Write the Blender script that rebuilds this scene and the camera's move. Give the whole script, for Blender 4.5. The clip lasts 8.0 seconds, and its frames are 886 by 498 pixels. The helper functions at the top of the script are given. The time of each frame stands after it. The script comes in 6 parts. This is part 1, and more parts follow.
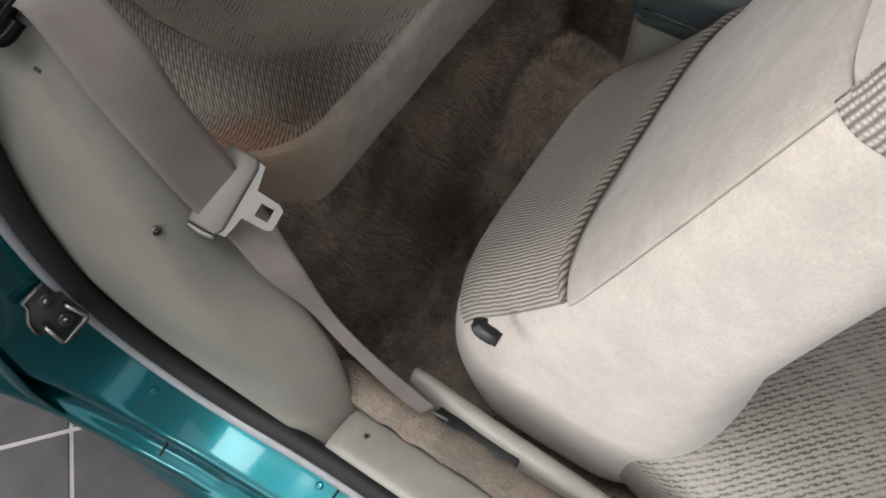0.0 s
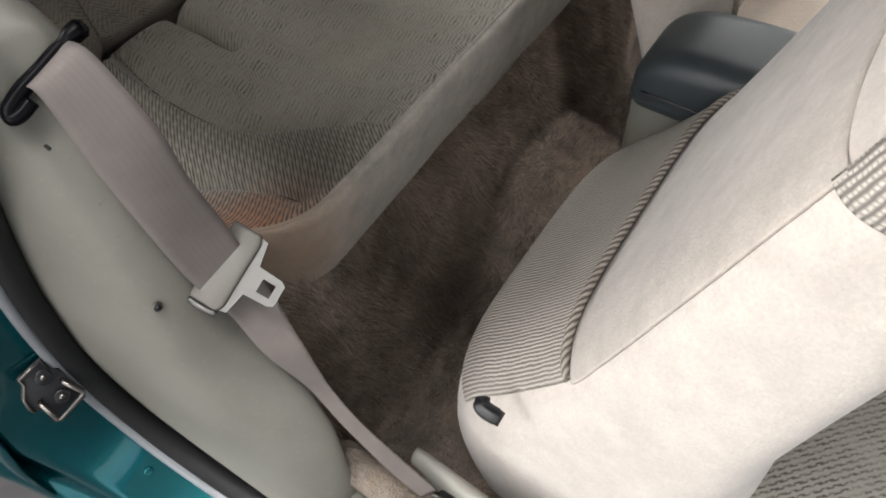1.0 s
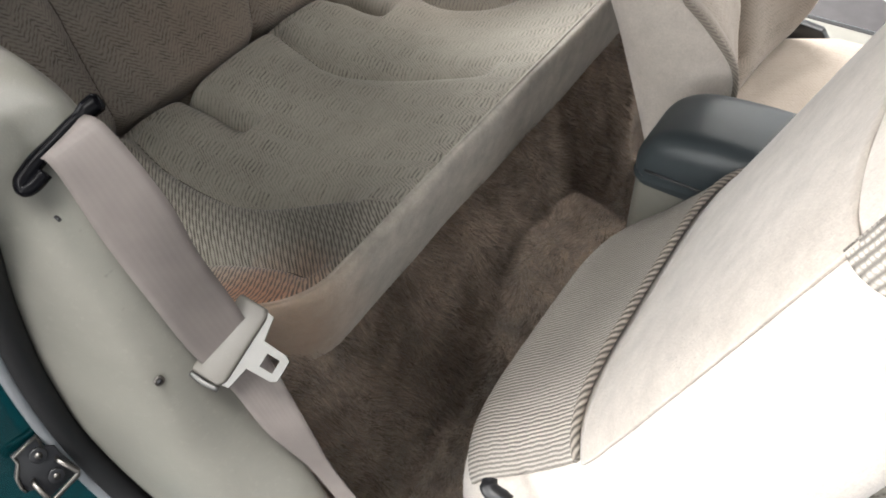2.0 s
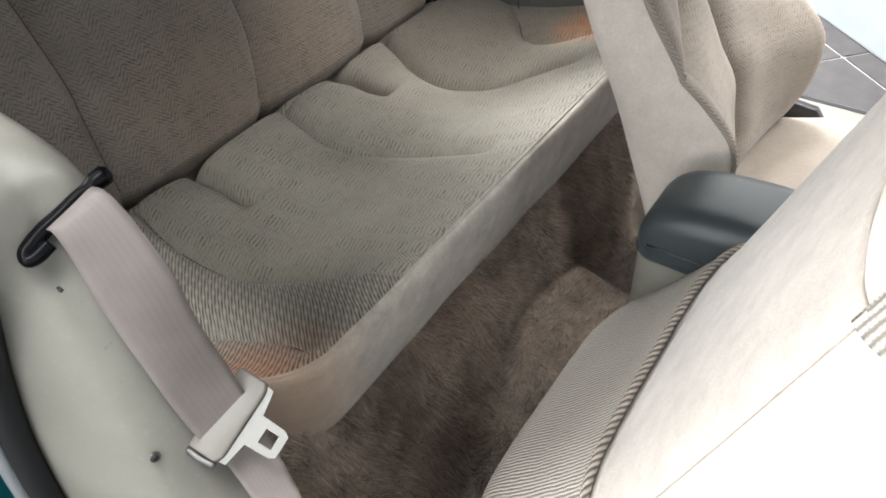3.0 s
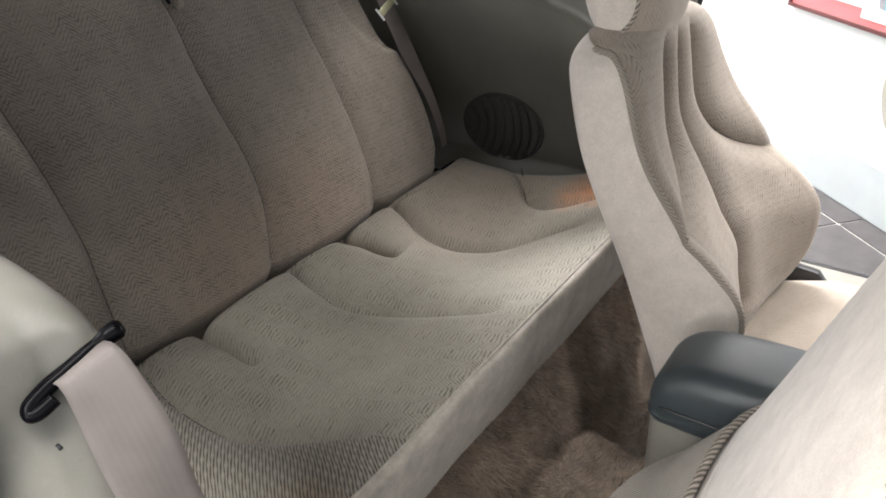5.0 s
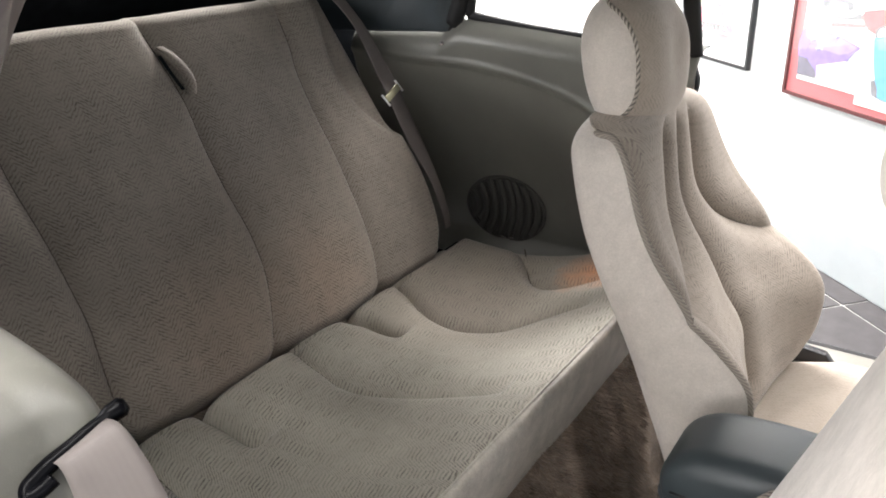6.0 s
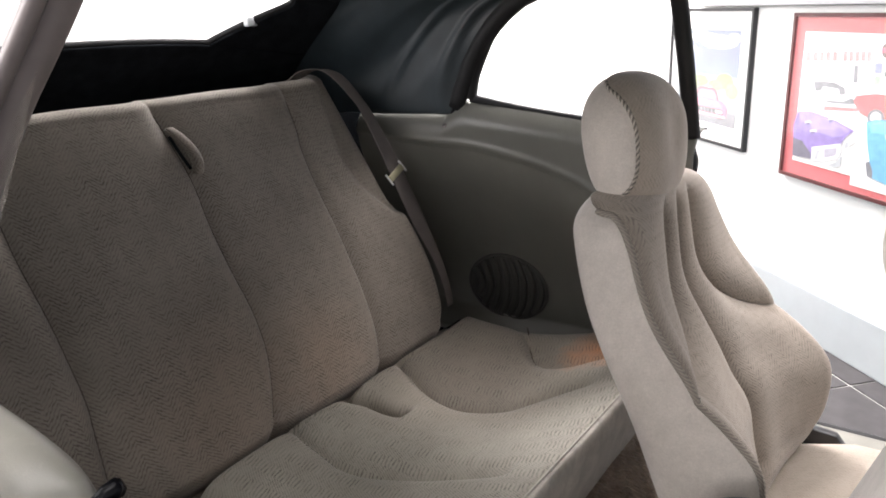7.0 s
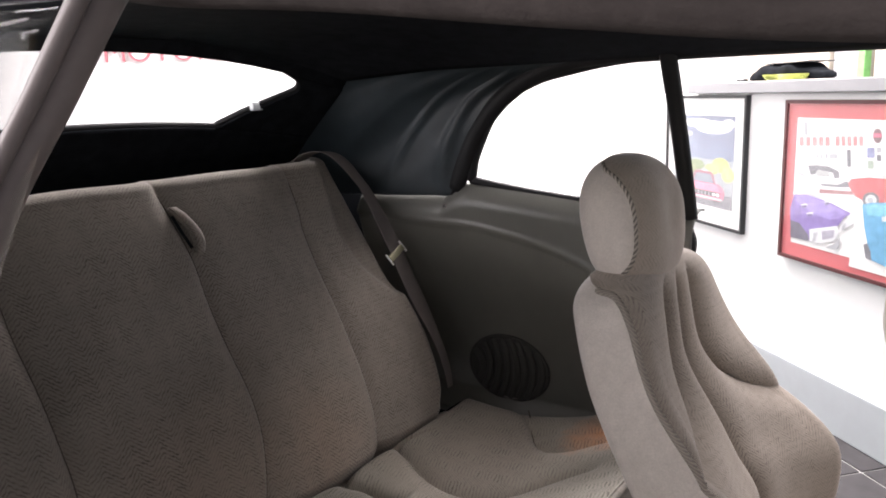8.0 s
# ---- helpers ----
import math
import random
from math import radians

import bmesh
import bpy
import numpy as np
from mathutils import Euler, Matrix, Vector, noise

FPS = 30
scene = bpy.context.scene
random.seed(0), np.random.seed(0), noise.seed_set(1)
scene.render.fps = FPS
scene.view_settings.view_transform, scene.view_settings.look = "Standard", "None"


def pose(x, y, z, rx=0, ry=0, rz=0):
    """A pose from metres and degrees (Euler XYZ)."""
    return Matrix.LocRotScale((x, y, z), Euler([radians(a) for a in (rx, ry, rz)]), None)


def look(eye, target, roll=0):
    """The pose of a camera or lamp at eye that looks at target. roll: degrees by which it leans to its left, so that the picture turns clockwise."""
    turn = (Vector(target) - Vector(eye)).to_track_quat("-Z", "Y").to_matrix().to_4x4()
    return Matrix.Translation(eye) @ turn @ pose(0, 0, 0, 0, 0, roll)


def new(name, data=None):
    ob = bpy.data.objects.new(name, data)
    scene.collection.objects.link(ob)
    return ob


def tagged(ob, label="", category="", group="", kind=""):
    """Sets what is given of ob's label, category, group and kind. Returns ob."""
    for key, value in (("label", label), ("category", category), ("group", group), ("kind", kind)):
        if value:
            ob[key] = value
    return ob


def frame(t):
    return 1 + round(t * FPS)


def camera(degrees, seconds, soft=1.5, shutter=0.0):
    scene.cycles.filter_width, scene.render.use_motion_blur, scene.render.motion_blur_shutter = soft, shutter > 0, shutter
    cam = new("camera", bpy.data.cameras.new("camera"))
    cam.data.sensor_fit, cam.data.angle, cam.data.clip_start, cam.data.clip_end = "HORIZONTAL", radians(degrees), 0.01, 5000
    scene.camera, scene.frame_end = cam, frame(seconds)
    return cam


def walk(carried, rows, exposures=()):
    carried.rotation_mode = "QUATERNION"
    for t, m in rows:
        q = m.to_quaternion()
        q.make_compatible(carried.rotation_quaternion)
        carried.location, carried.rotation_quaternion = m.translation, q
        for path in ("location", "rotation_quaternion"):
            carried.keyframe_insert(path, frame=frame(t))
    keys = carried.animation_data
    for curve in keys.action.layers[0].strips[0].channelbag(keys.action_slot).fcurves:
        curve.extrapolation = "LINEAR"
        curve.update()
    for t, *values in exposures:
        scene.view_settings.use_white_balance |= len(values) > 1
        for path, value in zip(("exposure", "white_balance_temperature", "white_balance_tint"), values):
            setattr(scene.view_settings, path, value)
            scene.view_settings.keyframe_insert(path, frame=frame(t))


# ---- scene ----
cam = camera(61.6, 8.0, 1.8)
PATH = [
    (0.0, 0.740, 0.000, 1.200, 28.78, 2.34, 123.58),
    (0.5, 0.740, 0.001, 1.200, 31.72, 2.42, 123.74),
    (1.0, 0.740, 0.001, 1.199, 34.78, 2.41, 123.86),
    (1.5, 0.742, 0.000, 1.196, 38.00, 2.43, 124.07),
    (3.0, 0.746, -0.000, 1.189, 47.04, 2.51, 124.38),
    (3.5, 0.747, -0.000, 1.189, 50.08, 2.51, 124.50),
    (4.0, 0.749, -0.000, 1.188, 53.16, 2.52, 124.65),
    (4.5, 0.750, -0.002, 1.187, 56.30, 2.46, 124.76),
    (6.0, 0.756, -0.003, 1.186, 65.77, 2.38, 125.07),
    (6.5, 0.759, -0.003, 1.186, 68.70, 2.32, 125.21),
    (7.0, 0.759, -0.004, 1.185, 71.84, 2.30, 125.21),
    (7.5, 0.759, -0.002, 1.183, 75.00, 2.23, 125.30),
    (8.0, 0.758, -0.002, 1.180, 78.17, 2.17, 125.33),
]
EXPOSURES = [(0.0, -0.21, 6450, 11), (1.5, 0.45, 6500, 10), (3.5, 0.94, 6300, 8), (4.5, 0.80, 6500, 10), (6.0, 0.83, 6500, 11), (6.5, 0.82, 6500, 11), (7.0, 0.48, 6500, 14), (7.5, 0.2, 6500, 17), (8.0, 0.08, 6500, 18)]
walk(cam, [(t, pose(x, y, z, rx, ry, rz)) for t, x, y, z, rx, ry, rz in PATH], EXPOSURES)

# ---- light ----
# The showroom stands at an angle to the car: s runs along the poster wall, w away from it.
SD, WD = Vector((0.669, 0.743, 0)), Vector((0.743, -0.669, 0))
ROOM = (-5.2, 8.0, -3.6, 5.2, 3.3)          # s from, s to, w from, w to, height


def room(s, w, z):
    return SD * s + WD * w + Vector((0, 0, z))


world = bpy.data.worlds.new("sky")
world.use_nodes = True
scene.world = world
sky = world.node_tree.nodes.new("ShaderNodeTexSky")
sky.sky_type, sky.sun_disc = "NISHITA", False
sky.sun_elevation, sky.sun_rotation = radians(40), radians(120)
background = world.node_tree.nodes["Background"]
background.inputs["Strength"].default_value = 0.1
world.node_tree.links.new(sky.outputs["Color"], background.inputs["Color"])


def window_light(name, s0, w0, s1, w1, z, height, power, color):
    """Area lamp for daylight or added fill, aimed into the room from one opening of the shopfront."""
    a, b = room(s0, w0, z), room(s1, w1, z)
    lamp = bpy.data.lights.new(name, "AREA")
    lamp.shape, lamp.size, lamp.size_y = "RECTANGLE", (b - a).length, height
    lamp.energy, lamp.color = power, color
    ob = new(name, lamp)
    mid = (a + b) / 2
    ob.matrix_world = look(mid, mid + (room(-0.2, 0.6, z) - mid).normalized())
    return ob


window_light("window_light_side", -2.6, 5.1, 1.6, 5.1, 1.95, 2.4, 240, (1.0, 0.98, 0.955))
window_light("window_light_side", 1.8, 5.1, 4.6, 5.1, 1.95, 2.4, 60, (1.0, 0.98, 0.955))
window_light("window_light_front", 7.9, -3.0, 7.9, 4.2, 1.45, 2.3, 60, (1.0, 0.985, 0.975))
# Small key lamp added for carpet and seats, not a window of its own.
window_light("window_light_side", 5.0, 5.1, 6.2, 5.1, 2.0, 0.9, 55, (1.0, 0.98, 0.955))
# Unseen fill lamp added high behind the display wall.
window_light("back_fill_light", -4.6, -3.5, 1.5, -3.5, 2.3, 1.6, 55, (1.0, 0.985, 0.975))


def ceiling_fill_light(s, w, power, size=1.2):
    lamp = bpy.data.lights.new("ceiling_fill_light", "AREA")
    lamp.shape, lamp.size, lamp.size_y = "RECTANGLE", size, size
    lamp.energy, lamp.color = power, (1.0, 0.98, 0.955)
    new("ceiling_fill_light", lamp).matrix_world = look(room(s, w, 3.22), room(s, w, 0) + Vector((0, 0.001, 0)))


# Unseen lamps added to brighten chosen parts; only (1.3, 1.9) follows a reflected fixture.
for s, w, power, size in ((-3.7, -0.6, 330, 1.2), (-1.9, 2.1, 20, 1.2), (0.1, 2.1, 6, 1.2), (1.3, 1.9, 30, 0.8), (0.46, 0.64, 78, 0.9), (2.45, 2.7, 20, 2.2), (-2.3, -0.9, 65, 0.6), (-0.8, -0.8, 45, 1.2), (-0.6, -2.4, 80, 1.2)):
    ceiling_fill_light(s, w, power, size)

# ---- materials ----


class Nodes:
    """A small wrapper round a node material."""

    def __init__(self, name, color, rough=0.6, metal=0.0):
        self.mat = bpy.data.materials.new(name)
        self.mat.use_nodes = True
        self.tree = self.mat.node_tree
        self.bsdf = self.tree.nodes["Principled BSDF"]
        self.set("Base Color", (*color, 1))
        self.set("Roughness", rough)
        self.set("Metallic", metal)

    def set(self, key, value):
        self.bsdf.inputs[key].default_value = value

    def node(self, kind, **values):
        n = self.tree.nodes.new(kind)
        for key, value in values.items():
            n.inputs[key.replace("_", " ")].default_value = value
        return n

    def link(self, a, b):
        self.tree.links.new(a, b)

    def math(self, op, a, b=0.0, c=0.0):
        n = self.tree.nodes.new("ShaderNodeMath")
        n.operation = op
        for i, v in enumerate((a, b, c)):
            if isinstance(v, (int, float)):
                n.inputs[i].default_value = v
            else:
                self.link(v, n.inputs[i])
        return n.outputs[0]

    def coords(self, kind="Object"):
        return self.tree.nodes.new("ShaderNodeTexCoord").outputs[kind]

    def split(self, vector):
        n = self.tree.nodes.new("ShaderNodeSeparateXYZ")
        self.link(vector, n.inputs[0])
        return n.outputs

    def noise(self, vector, scale, detail=3.0, rough=0.55):
        n = self.node("ShaderNodeTexNoise", Scale=scale, Detail=detail, Roughness=rough)
        self.link(vector, n.inputs["Vector"])
        return n.outputs["Fac"]

    def ramp(self, fac, low, high):
        n = self.tree.nodes.new("ShaderNodeMapRange")
        self.link(fac, n.inputs[0])
        n.inputs[1].default_value, n.inputs[2].default_value = low, high
        return n.outputs[0]

    def mix(self, fac, a, b, mode="MIX"):
        n = self.tree.nodes.new("ShaderNodeMix")
        n.data_type, n.blend_type = "RGBA", mode
        for i, v in ((0, fac), (6, a), (7, b)):
            if isinstance(v, tuple):
                n.inputs[i].default_value = (*v, 1)
            elif isinstance(v, (int, float)):
                n.inputs[i].default_value = v
            else:
                self.link(v, n.inputs[i])
        return n.outputs[2]

    def color(self, out):
        self.link(out, self.bsdf.inputs["Base Color"])

    def bump(self, height, strength, distance):
        n = self.node("ShaderNodeBump", Strength=strength, Distance=distance)
        self.link(height, n.inputs["Height"])
        old = self.bsdf.inputs["Normal"].links
        if old:
            self.link(old[0].from_socket, n.inputs["Normal"])
        self.link(n.outputs[0], self.bsdf.inputs["Normal"])


def plain(name, color, rough=0.6, metal=0.0, vary=0.12, scale=9.0, grain=0.0, grain_scale=600.0, gloss=0.5):
    """A surface with soft uneven colour and, if asked, a fine grain."""
    m = Nodes(name, color, rough, metal)
    m.set("Specular IOR Level", gloss)
    pos = m.coords()
    big = m.ramp(m.noise(pos, scale, 4.0), 0.3, 0.7)
    fine = m.ramp(m.noise(pos, scale * 14, 3.0), 0.25, 0.75)
    dark = tuple(c * (1 - vary) for c in color)
    light = tuple(min(1.0, c * (1 + vary)) for c in color)
    tone = m.mix(big, dark, light)
    m.color(m.mix(m.math("MULTIPLY", fine, 0.35), tone, dark))
    if grain:
        m.bump(m.noise(pos, grain_scale, 2.0), grain, 0.0006)
    return m.mat


def scuffed(name, color, rough):
    """Moulded plastic with a fine grain, dull smears and small dark scuffs."""
    m = Nodes(name, color, rough)
    pos = m.coords()
    smear = m.ramp(m.noise(pos, 7, 5.0, 0.6), 0.3, 0.7)
    tone = m.mix(smear, tuple(c * 0.80 for c in color), tuple(c * 1.08 for c in color))
    dust = m.ramp(m.noise(pos, 130, 4.0, 0.75), 0.55, 0.78)
    tone = m.mix(m.math("MULTIPLY", dust, 0.35), tone, tuple(min(1.0, c * 1.35) for c in color))
    spot = m.math("MULTIPLY", m.ramp(m.noise(pos, 85, 2.0), 0.70, 0.76), m.ramp(m.noise(pos, 11, 2.0), 0.50, 0.62))
    m.color(m.mix(m.math("MULTIPLY", spot, 0.6), tone, tuple(c * 0.45 for c in color)))
    m.link(m.math("ADD", m.math("MULTIPLY", smear, 0.16), rough - 0.08), m.bsdf.inputs["Roughness"])
    m.bump(m.noise(pos, 900, 2.0), 0.25, 0.0006)
    return m.mat


def plush(name, color, vary=0.15, stain_tint=()):
    """Velour: short pile with brushed lighter and darker patches."""
    m = Nodes(name, color, 0.95)
    m.set("Sheen Weight", 0.35)
    m.set("Sheen Roughness", 0.5)
    pos = m.coords()
    patch = m.ramp(m.noise(pos, 26, 6.0, 0.72), 0.34, 0.66)
    speck = m.ramp(m.noise(pos, 330, 3.0, 0.7), 0.3, 0.7)
    tone = m.mix(patch, tuple(c * (1 - vary) for c in color), tuple(c * (1 + vary * 0.6) for c in color))
    for place, size, tint, strong in stain_tint:
        n = m.tree.nodes.new("ShaderNodeVectorMath")
        n.operation = "DISTANCE"
        m.link(pos, n.inputs[0])
        n.inputs[1].default_value = place
        soft = m.math("ADD", n.outputs["Value"], m.math("MULTIPLY", m.math("SUBTRACT", m.noise(pos, 18, 4.0, 0.65), 0.5), 0.10))
        tone = m.mix(m.math("MULTIPLY", m.ramp(soft, size, size * 0.25), strong), tone, tint)
    m.color(m.mix(m.math("MULTIPLY", speck, 0.38), tone, tuple(c * 0.58 for c in color)))
    m.bump(m.noise(pos, 420, 2.0, 0.7), 0.5, 0.0012)
    m.bump(m.noise(pos, 45, 3.0), 0.25, 0.004)
    return m.mat


def woven(name, color, dark, pitch=0.0080, dash=0.020, contrast=0.85, wide=0.021, stain_tint=(), worn=None, hem=0.0):
    """Herringbone upholstery: broken slanted dark dashes that change their lean from column to column, worn faint in places."""
    m = Nodes(name, color, 0.95)
    m.set("Sheen Weight", 0.15)
    u, v, _ = m.split(m.coords("UV"))
    pos = m.coords()
    jitter = m.math("MULTIPLY", m.math("SUBTRACT", m.noise(pos, 30, 2.0), 0.5), 0.0055)
    wob = m.math("ADD", m.math("MULTIPLY", m.math("SUBTRACT", m.noise(pos, 170, 2.0), 0.5), 0.0026), jitter)
    column = m.math("DIVIDE", m.math("ADD", u, jitter), wide)
    inside = m.math("MULTIPLY", m.math("SUBTRACT", m.math("FRACT", column), 0.5), wide)
    side = m.math("SUBTRACT", m.math("MULTIPLY", m.math("FRACT", m.math("MULTIPLY", m.math("FLOOR", column), 0.5)), 4.0), 1.0)
    lean = m.math("MULTIPLY", side, inside)
    if worn:
        edge = m.math("SUBTRACT", 0.318, m.math("MULTIPLY", m.ramp(m.split(pos)[1], -0.70, -0.53), 0.054))
        end = m.ramp(m.math("SUBTRACT", m.split(pos)[0], edge), 0.0, 0.003)
        lean = m.math("ADD", m.math("MULTIPLY", lean, m.math("MULTIPLY", m.math("SUBTRACT", 1.0, end), 0.75)), m.math("MULTIPLY", u, m.math("ADD", m.math("MULTIPLY", end, 0.18), 1.0)))
        side = m.math("SUBTRACT", m.math("MULTIPLY", side, m.math("SUBTRACT", 1.0, end)), m.math("MULTIPLY", end, 1.0))
    if worn:
        wob = m.math("MULTIPLY", wob, m.math("SUBTRACT", 1.0, m.math("MULTIPLY", end, 0.82)))
    p = m.math("DIVIDE", m.math("ADD", m.math("ADD", v, lean), wob), m.math("ADD", m.math("MULTIPLY", end, pitch * -0.08), pitch) if worn else pitch)
    q = m.math("ADD", m.math("DIVIDE", m.math("SUBTRACT", v, lean), m.math("ADD", m.math("MULTIPLY", end, dash * 3.0), dash) if worn else dash), m.math("MULTIPLY", m.math("FLOOR", p), 0.37))
    thread = m.ramp(m.math("ABSOLUTE", m.math("SUBTRACT", m.math("FRACT", p), 0.5)), 0.12, 0.42)
    gap = m.ramp(m.math("ABSOLUTE", m.math("SUBTRACT", m.math("FRACT", q), 0.5)), 0.50, 0.22)
    broken = m.ramp(m.noise(pos, 240, 2.0, 0.6), 0.30, 0.62)
    cell = m.tree.nodes.new("ShaderNodeCombineXYZ")
    for k, part_of in enumerate((m.math("FLOOR", p), m.math("FLOOR", q), m.math("FLOOR", column))):
        m.link(part_of, cell.inputs[k])
    each = m.tree.nodes.new("ShaderNodeTexWhiteNoise")
    m.link(cell.outputs[0], each.inputs["Vector"])
    dashed = m.math("MULTIPLY", gap, m.math("ADD", m.math("MULTIPLY", each.outputs["Value"], 0.75), 0.35))
    whole = m.math("ADD", m.math("MULTIPLY", broken, 0.6), 0.4)
    if worn:
        dashed = m.math("MAXIMUM", dashed, m.math("MULTIPLY", m.math("MULTIPLY", gap, end), 0.85))
        whole = m.math("MAXIMUM", whole, m.math("MULTIPLY", end, 0.85))
    line = m.math("MULTIPLY", m.math("MULTIPLY", thread, dashed), whole)
    line = m.math("MULTIPLY", line, m.math("SUBTRACT", 0.90, m.math("MULTIPLY", side, 0.08)))
    patchy = m.ramp(m.noise(pos, 9, 5.0, 0.65), 0.32, 0.68)
    amount = m.math("ADD", m.math("MULTIPLY", patchy, 0.65), 0.35)
    if worn:
        x = m.split(pos)[0]
        amount = m.math("MULTIPLY", amount, m.math("ADD", m.math("MULTIPLY", m.ramp(m.math("ADD", x, m.math("MULTIPLY", jitter, 25.0)), worn[0], worn[1]), 1 - worn[2]), worn[2]))
        bold = m.math("MULTIPLY", m.ramp(m.split(pos)[1], -0.54, -0.44), 0.55)
        amount = m.math("MULTIPLY", amount, m.math("ADD", m.math("MAXIMUM", m.math("MULTIPLY", end, 0.8), bold), 1.0))
    fac = m.math("MINIMUM", m.math("MULTIPLY", line, m.math("MULTIPLY", amount, contrast)), 0.92)
    if hem:
        # steep dark stripes where the cloth is pulled into the edge seam
        steep = m.math("FRACT", m.math("DIVIDE", m.math("ADD", v, m.math("ADD", m.math("MULTIPLY", u, 3.6), m.math("MULTIPLY", wob, 0.35))), 0.0072))
        stripe = m.ramp(m.math("ABSOLUTE", m.math("SUBTRACT", steep, 0.5)), 0.22, 0.42)
        fac = m.math("MAXIMUM", fac, m.math("MULTIPLY", m.math("MULTIPLY", stripe, m.ramp(u, hem, hem * 0.12)), 0.92))
    tone = m.mix(m.ramp(m.noise(pos, 11, 5.0, 0.65), 0.3, 0.7), tuple(c * 0.86 for c in color), tuple(c * 1.10 for c in color))
    speck = m.ramp(m.noise(pos, 300, 3.0, 0.7), 0.3, 0.7)
    tone = m.mix(m.math("MULTIPLY", speck, 0.35), tone, tuple(c * 0.68 for c in color))
    for place, size, tint, strong in stain_tint:
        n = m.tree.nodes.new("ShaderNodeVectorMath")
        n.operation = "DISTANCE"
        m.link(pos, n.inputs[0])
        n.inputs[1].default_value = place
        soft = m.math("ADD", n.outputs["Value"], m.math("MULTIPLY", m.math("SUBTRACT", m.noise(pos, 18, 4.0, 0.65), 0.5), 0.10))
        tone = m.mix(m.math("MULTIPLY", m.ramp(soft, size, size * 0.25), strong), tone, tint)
    m.color(m.mix(fac, tone, dark))
    m.bump(m.math("SUBTRACT", 1.0, m.math("MULTIPLY", line, amount)), 0.35, 0.0010)
    m.bump(m.noise(pos, 600, 2.0, 0.7), 0.20, 0.0006)
    m.bump(m.noise(pos, 24, 3.0), 0.2, 0.004)
    return m.mat


def ribbed(name, color, pitch, across=0.0035, slant=0.0, low=0.34):
    """Stretch knit: fine ribs with rows of loops."""
    m = Nodes(name, color, 0.95)
    u, v, _ = m.split(m.coords("UV"))
    pos = m.coords()
    v = m.math("ADD", m.math("ADD", v, m.math("MULTIPLY", u, slant)), m.math("MULTIPLY", m.math("SUBTRACT", m.noise(pos, 60, 3.0), 0.5), 0.004))
    u = m.math("ADD", u, m.math("MULTIPLY", m.math("SUBTRACT", m.noise(pos, 150, 2.0), 0.5), 0.003))
    a = m.math("ABSOLUTE", m.math("SUBTRACT", m.math("FRACT", m.math("DIVIDE", v, pitch)), 0.5))
    b = m.math("ABSOLUTE", m.math("SUBTRACT", m.math("FRACT", m.math("DIVIDE", u, across)), 0.5))
    rib = m.ramp(a, 0.42, 0.12)
    loop = m.ramp(b, 0.48, 0.2)
    height = m.math("MULTIPLY", rib, m.math("ADD", m.math("MULTIPLY", loop, 0.5), 0.5))
    tone = m.mix(m.ramp(m.noise(pos, 12, 4.0), 0.3, 0.7), tuple(c * 0.9 for c in color), tuple(c * 1.08 for c in color))
    m.color(m.mix(height, tuple(c * low for c in color), tone))
    m.bump(height, 0.7, 0.0016)
    return m.mat


def carpet(name, color):
    m = Nodes(name, color, 1.0)
    m.set("Sheen Weight", 0.35)
    m.set("Specular IOR Level", 0.1)
    pos = m.coords()
    patch = m.ramp(m.noise(pos, 21, 6.0, 0.65), 0.34, 0.66)
    tuft = m.ramp(m.noise(pos, 160, 4.0, 0.75), 0.32, 0.68)
    hair = m.ramp(m.noise(pos, 620, 2.0, 0.7), 0.3, 0.7)
    rust = m.ramp(m.noise(pos, 5, 4.0, 0.6), 0.40, 0.62)
    tone = m.mix(patch, tuple(c * 0.36 for c in color), m.mix(rust, tuple(c * 1.5 for c in color), (color[0] * 1.55, color[1] * 1.38, color[2] * 1.22)))
    tone = m.mix(m.math("MULTIPLY", tuft, 0.8), tone, tuple(c * 0.42 for c in color))
    m.color(m.mix(m.math("MULTIPLY", hair, 0.35), tone, tuple(c * 1.25 for c in color)))
    m.bump(m.noise(pos, 190, 4.0, 0.8), 1.0, 0.014)
    m.bump(m.noise(pos, 26, 4.0, 0.6), 0.6, 0.02)
    return m.mat


def pile(name, color):
    """Single carpet fibres, some paler than others."""
    m = Nodes(name, color, 0.9)
    m.set("Specular IOR Level", 0.2)
    m.set("Sheen Weight", 0.3)
    each = m.tree.nodes.new("ShaderNodeNewGeometry").outputs["Random Per Island"]
    patch = m.ramp(m.noise(m.coords(), 19, 5.0, 0.65), 0.35, 0.65)
    tone = m.mix(patch, tuple(c * 0.45 for c in color), tuple(c * 1.35 for c in color))
    m.color(m.mix(each, m.mix(0.55, tone, (0.02, 0.016, 0.013)), tone))
    return m.mat


def webbing(name, color):
    m = Nodes(name, color, 0.7)
    u, v, _ = m.split(m.coords("UV"))
    a = m.math("ABSOLUTE", m.math("SUBTRACT", m.math("FRACT", m.math("DIVIDE", u, 0.0035)), 0.5))
    b = m.math("ABSOLUTE", m.math("SUBTRACT", m.math("FRACT", m.math("DIVIDE", v, 0.0022)), 0.5))
    edge = m.math("MULTIPLY", m.ramp(a, 0.1, 0.5), 0.06)
    tone = m.mix(m.ramp(m.noise(m.coords(), 30, 3.0), 0.3, 0.7), tuple(c * 0.9 for c in color), tuple(c * 1.1 for c in color))
    m.color(m.mix(edge, tone, tuple(c * 0.55 for c in color)))
    m.bump(m.math("ADD", a, m.math("MULTIPLY", b, 0.6)), 0.15, 0.0006)
    return m.mat


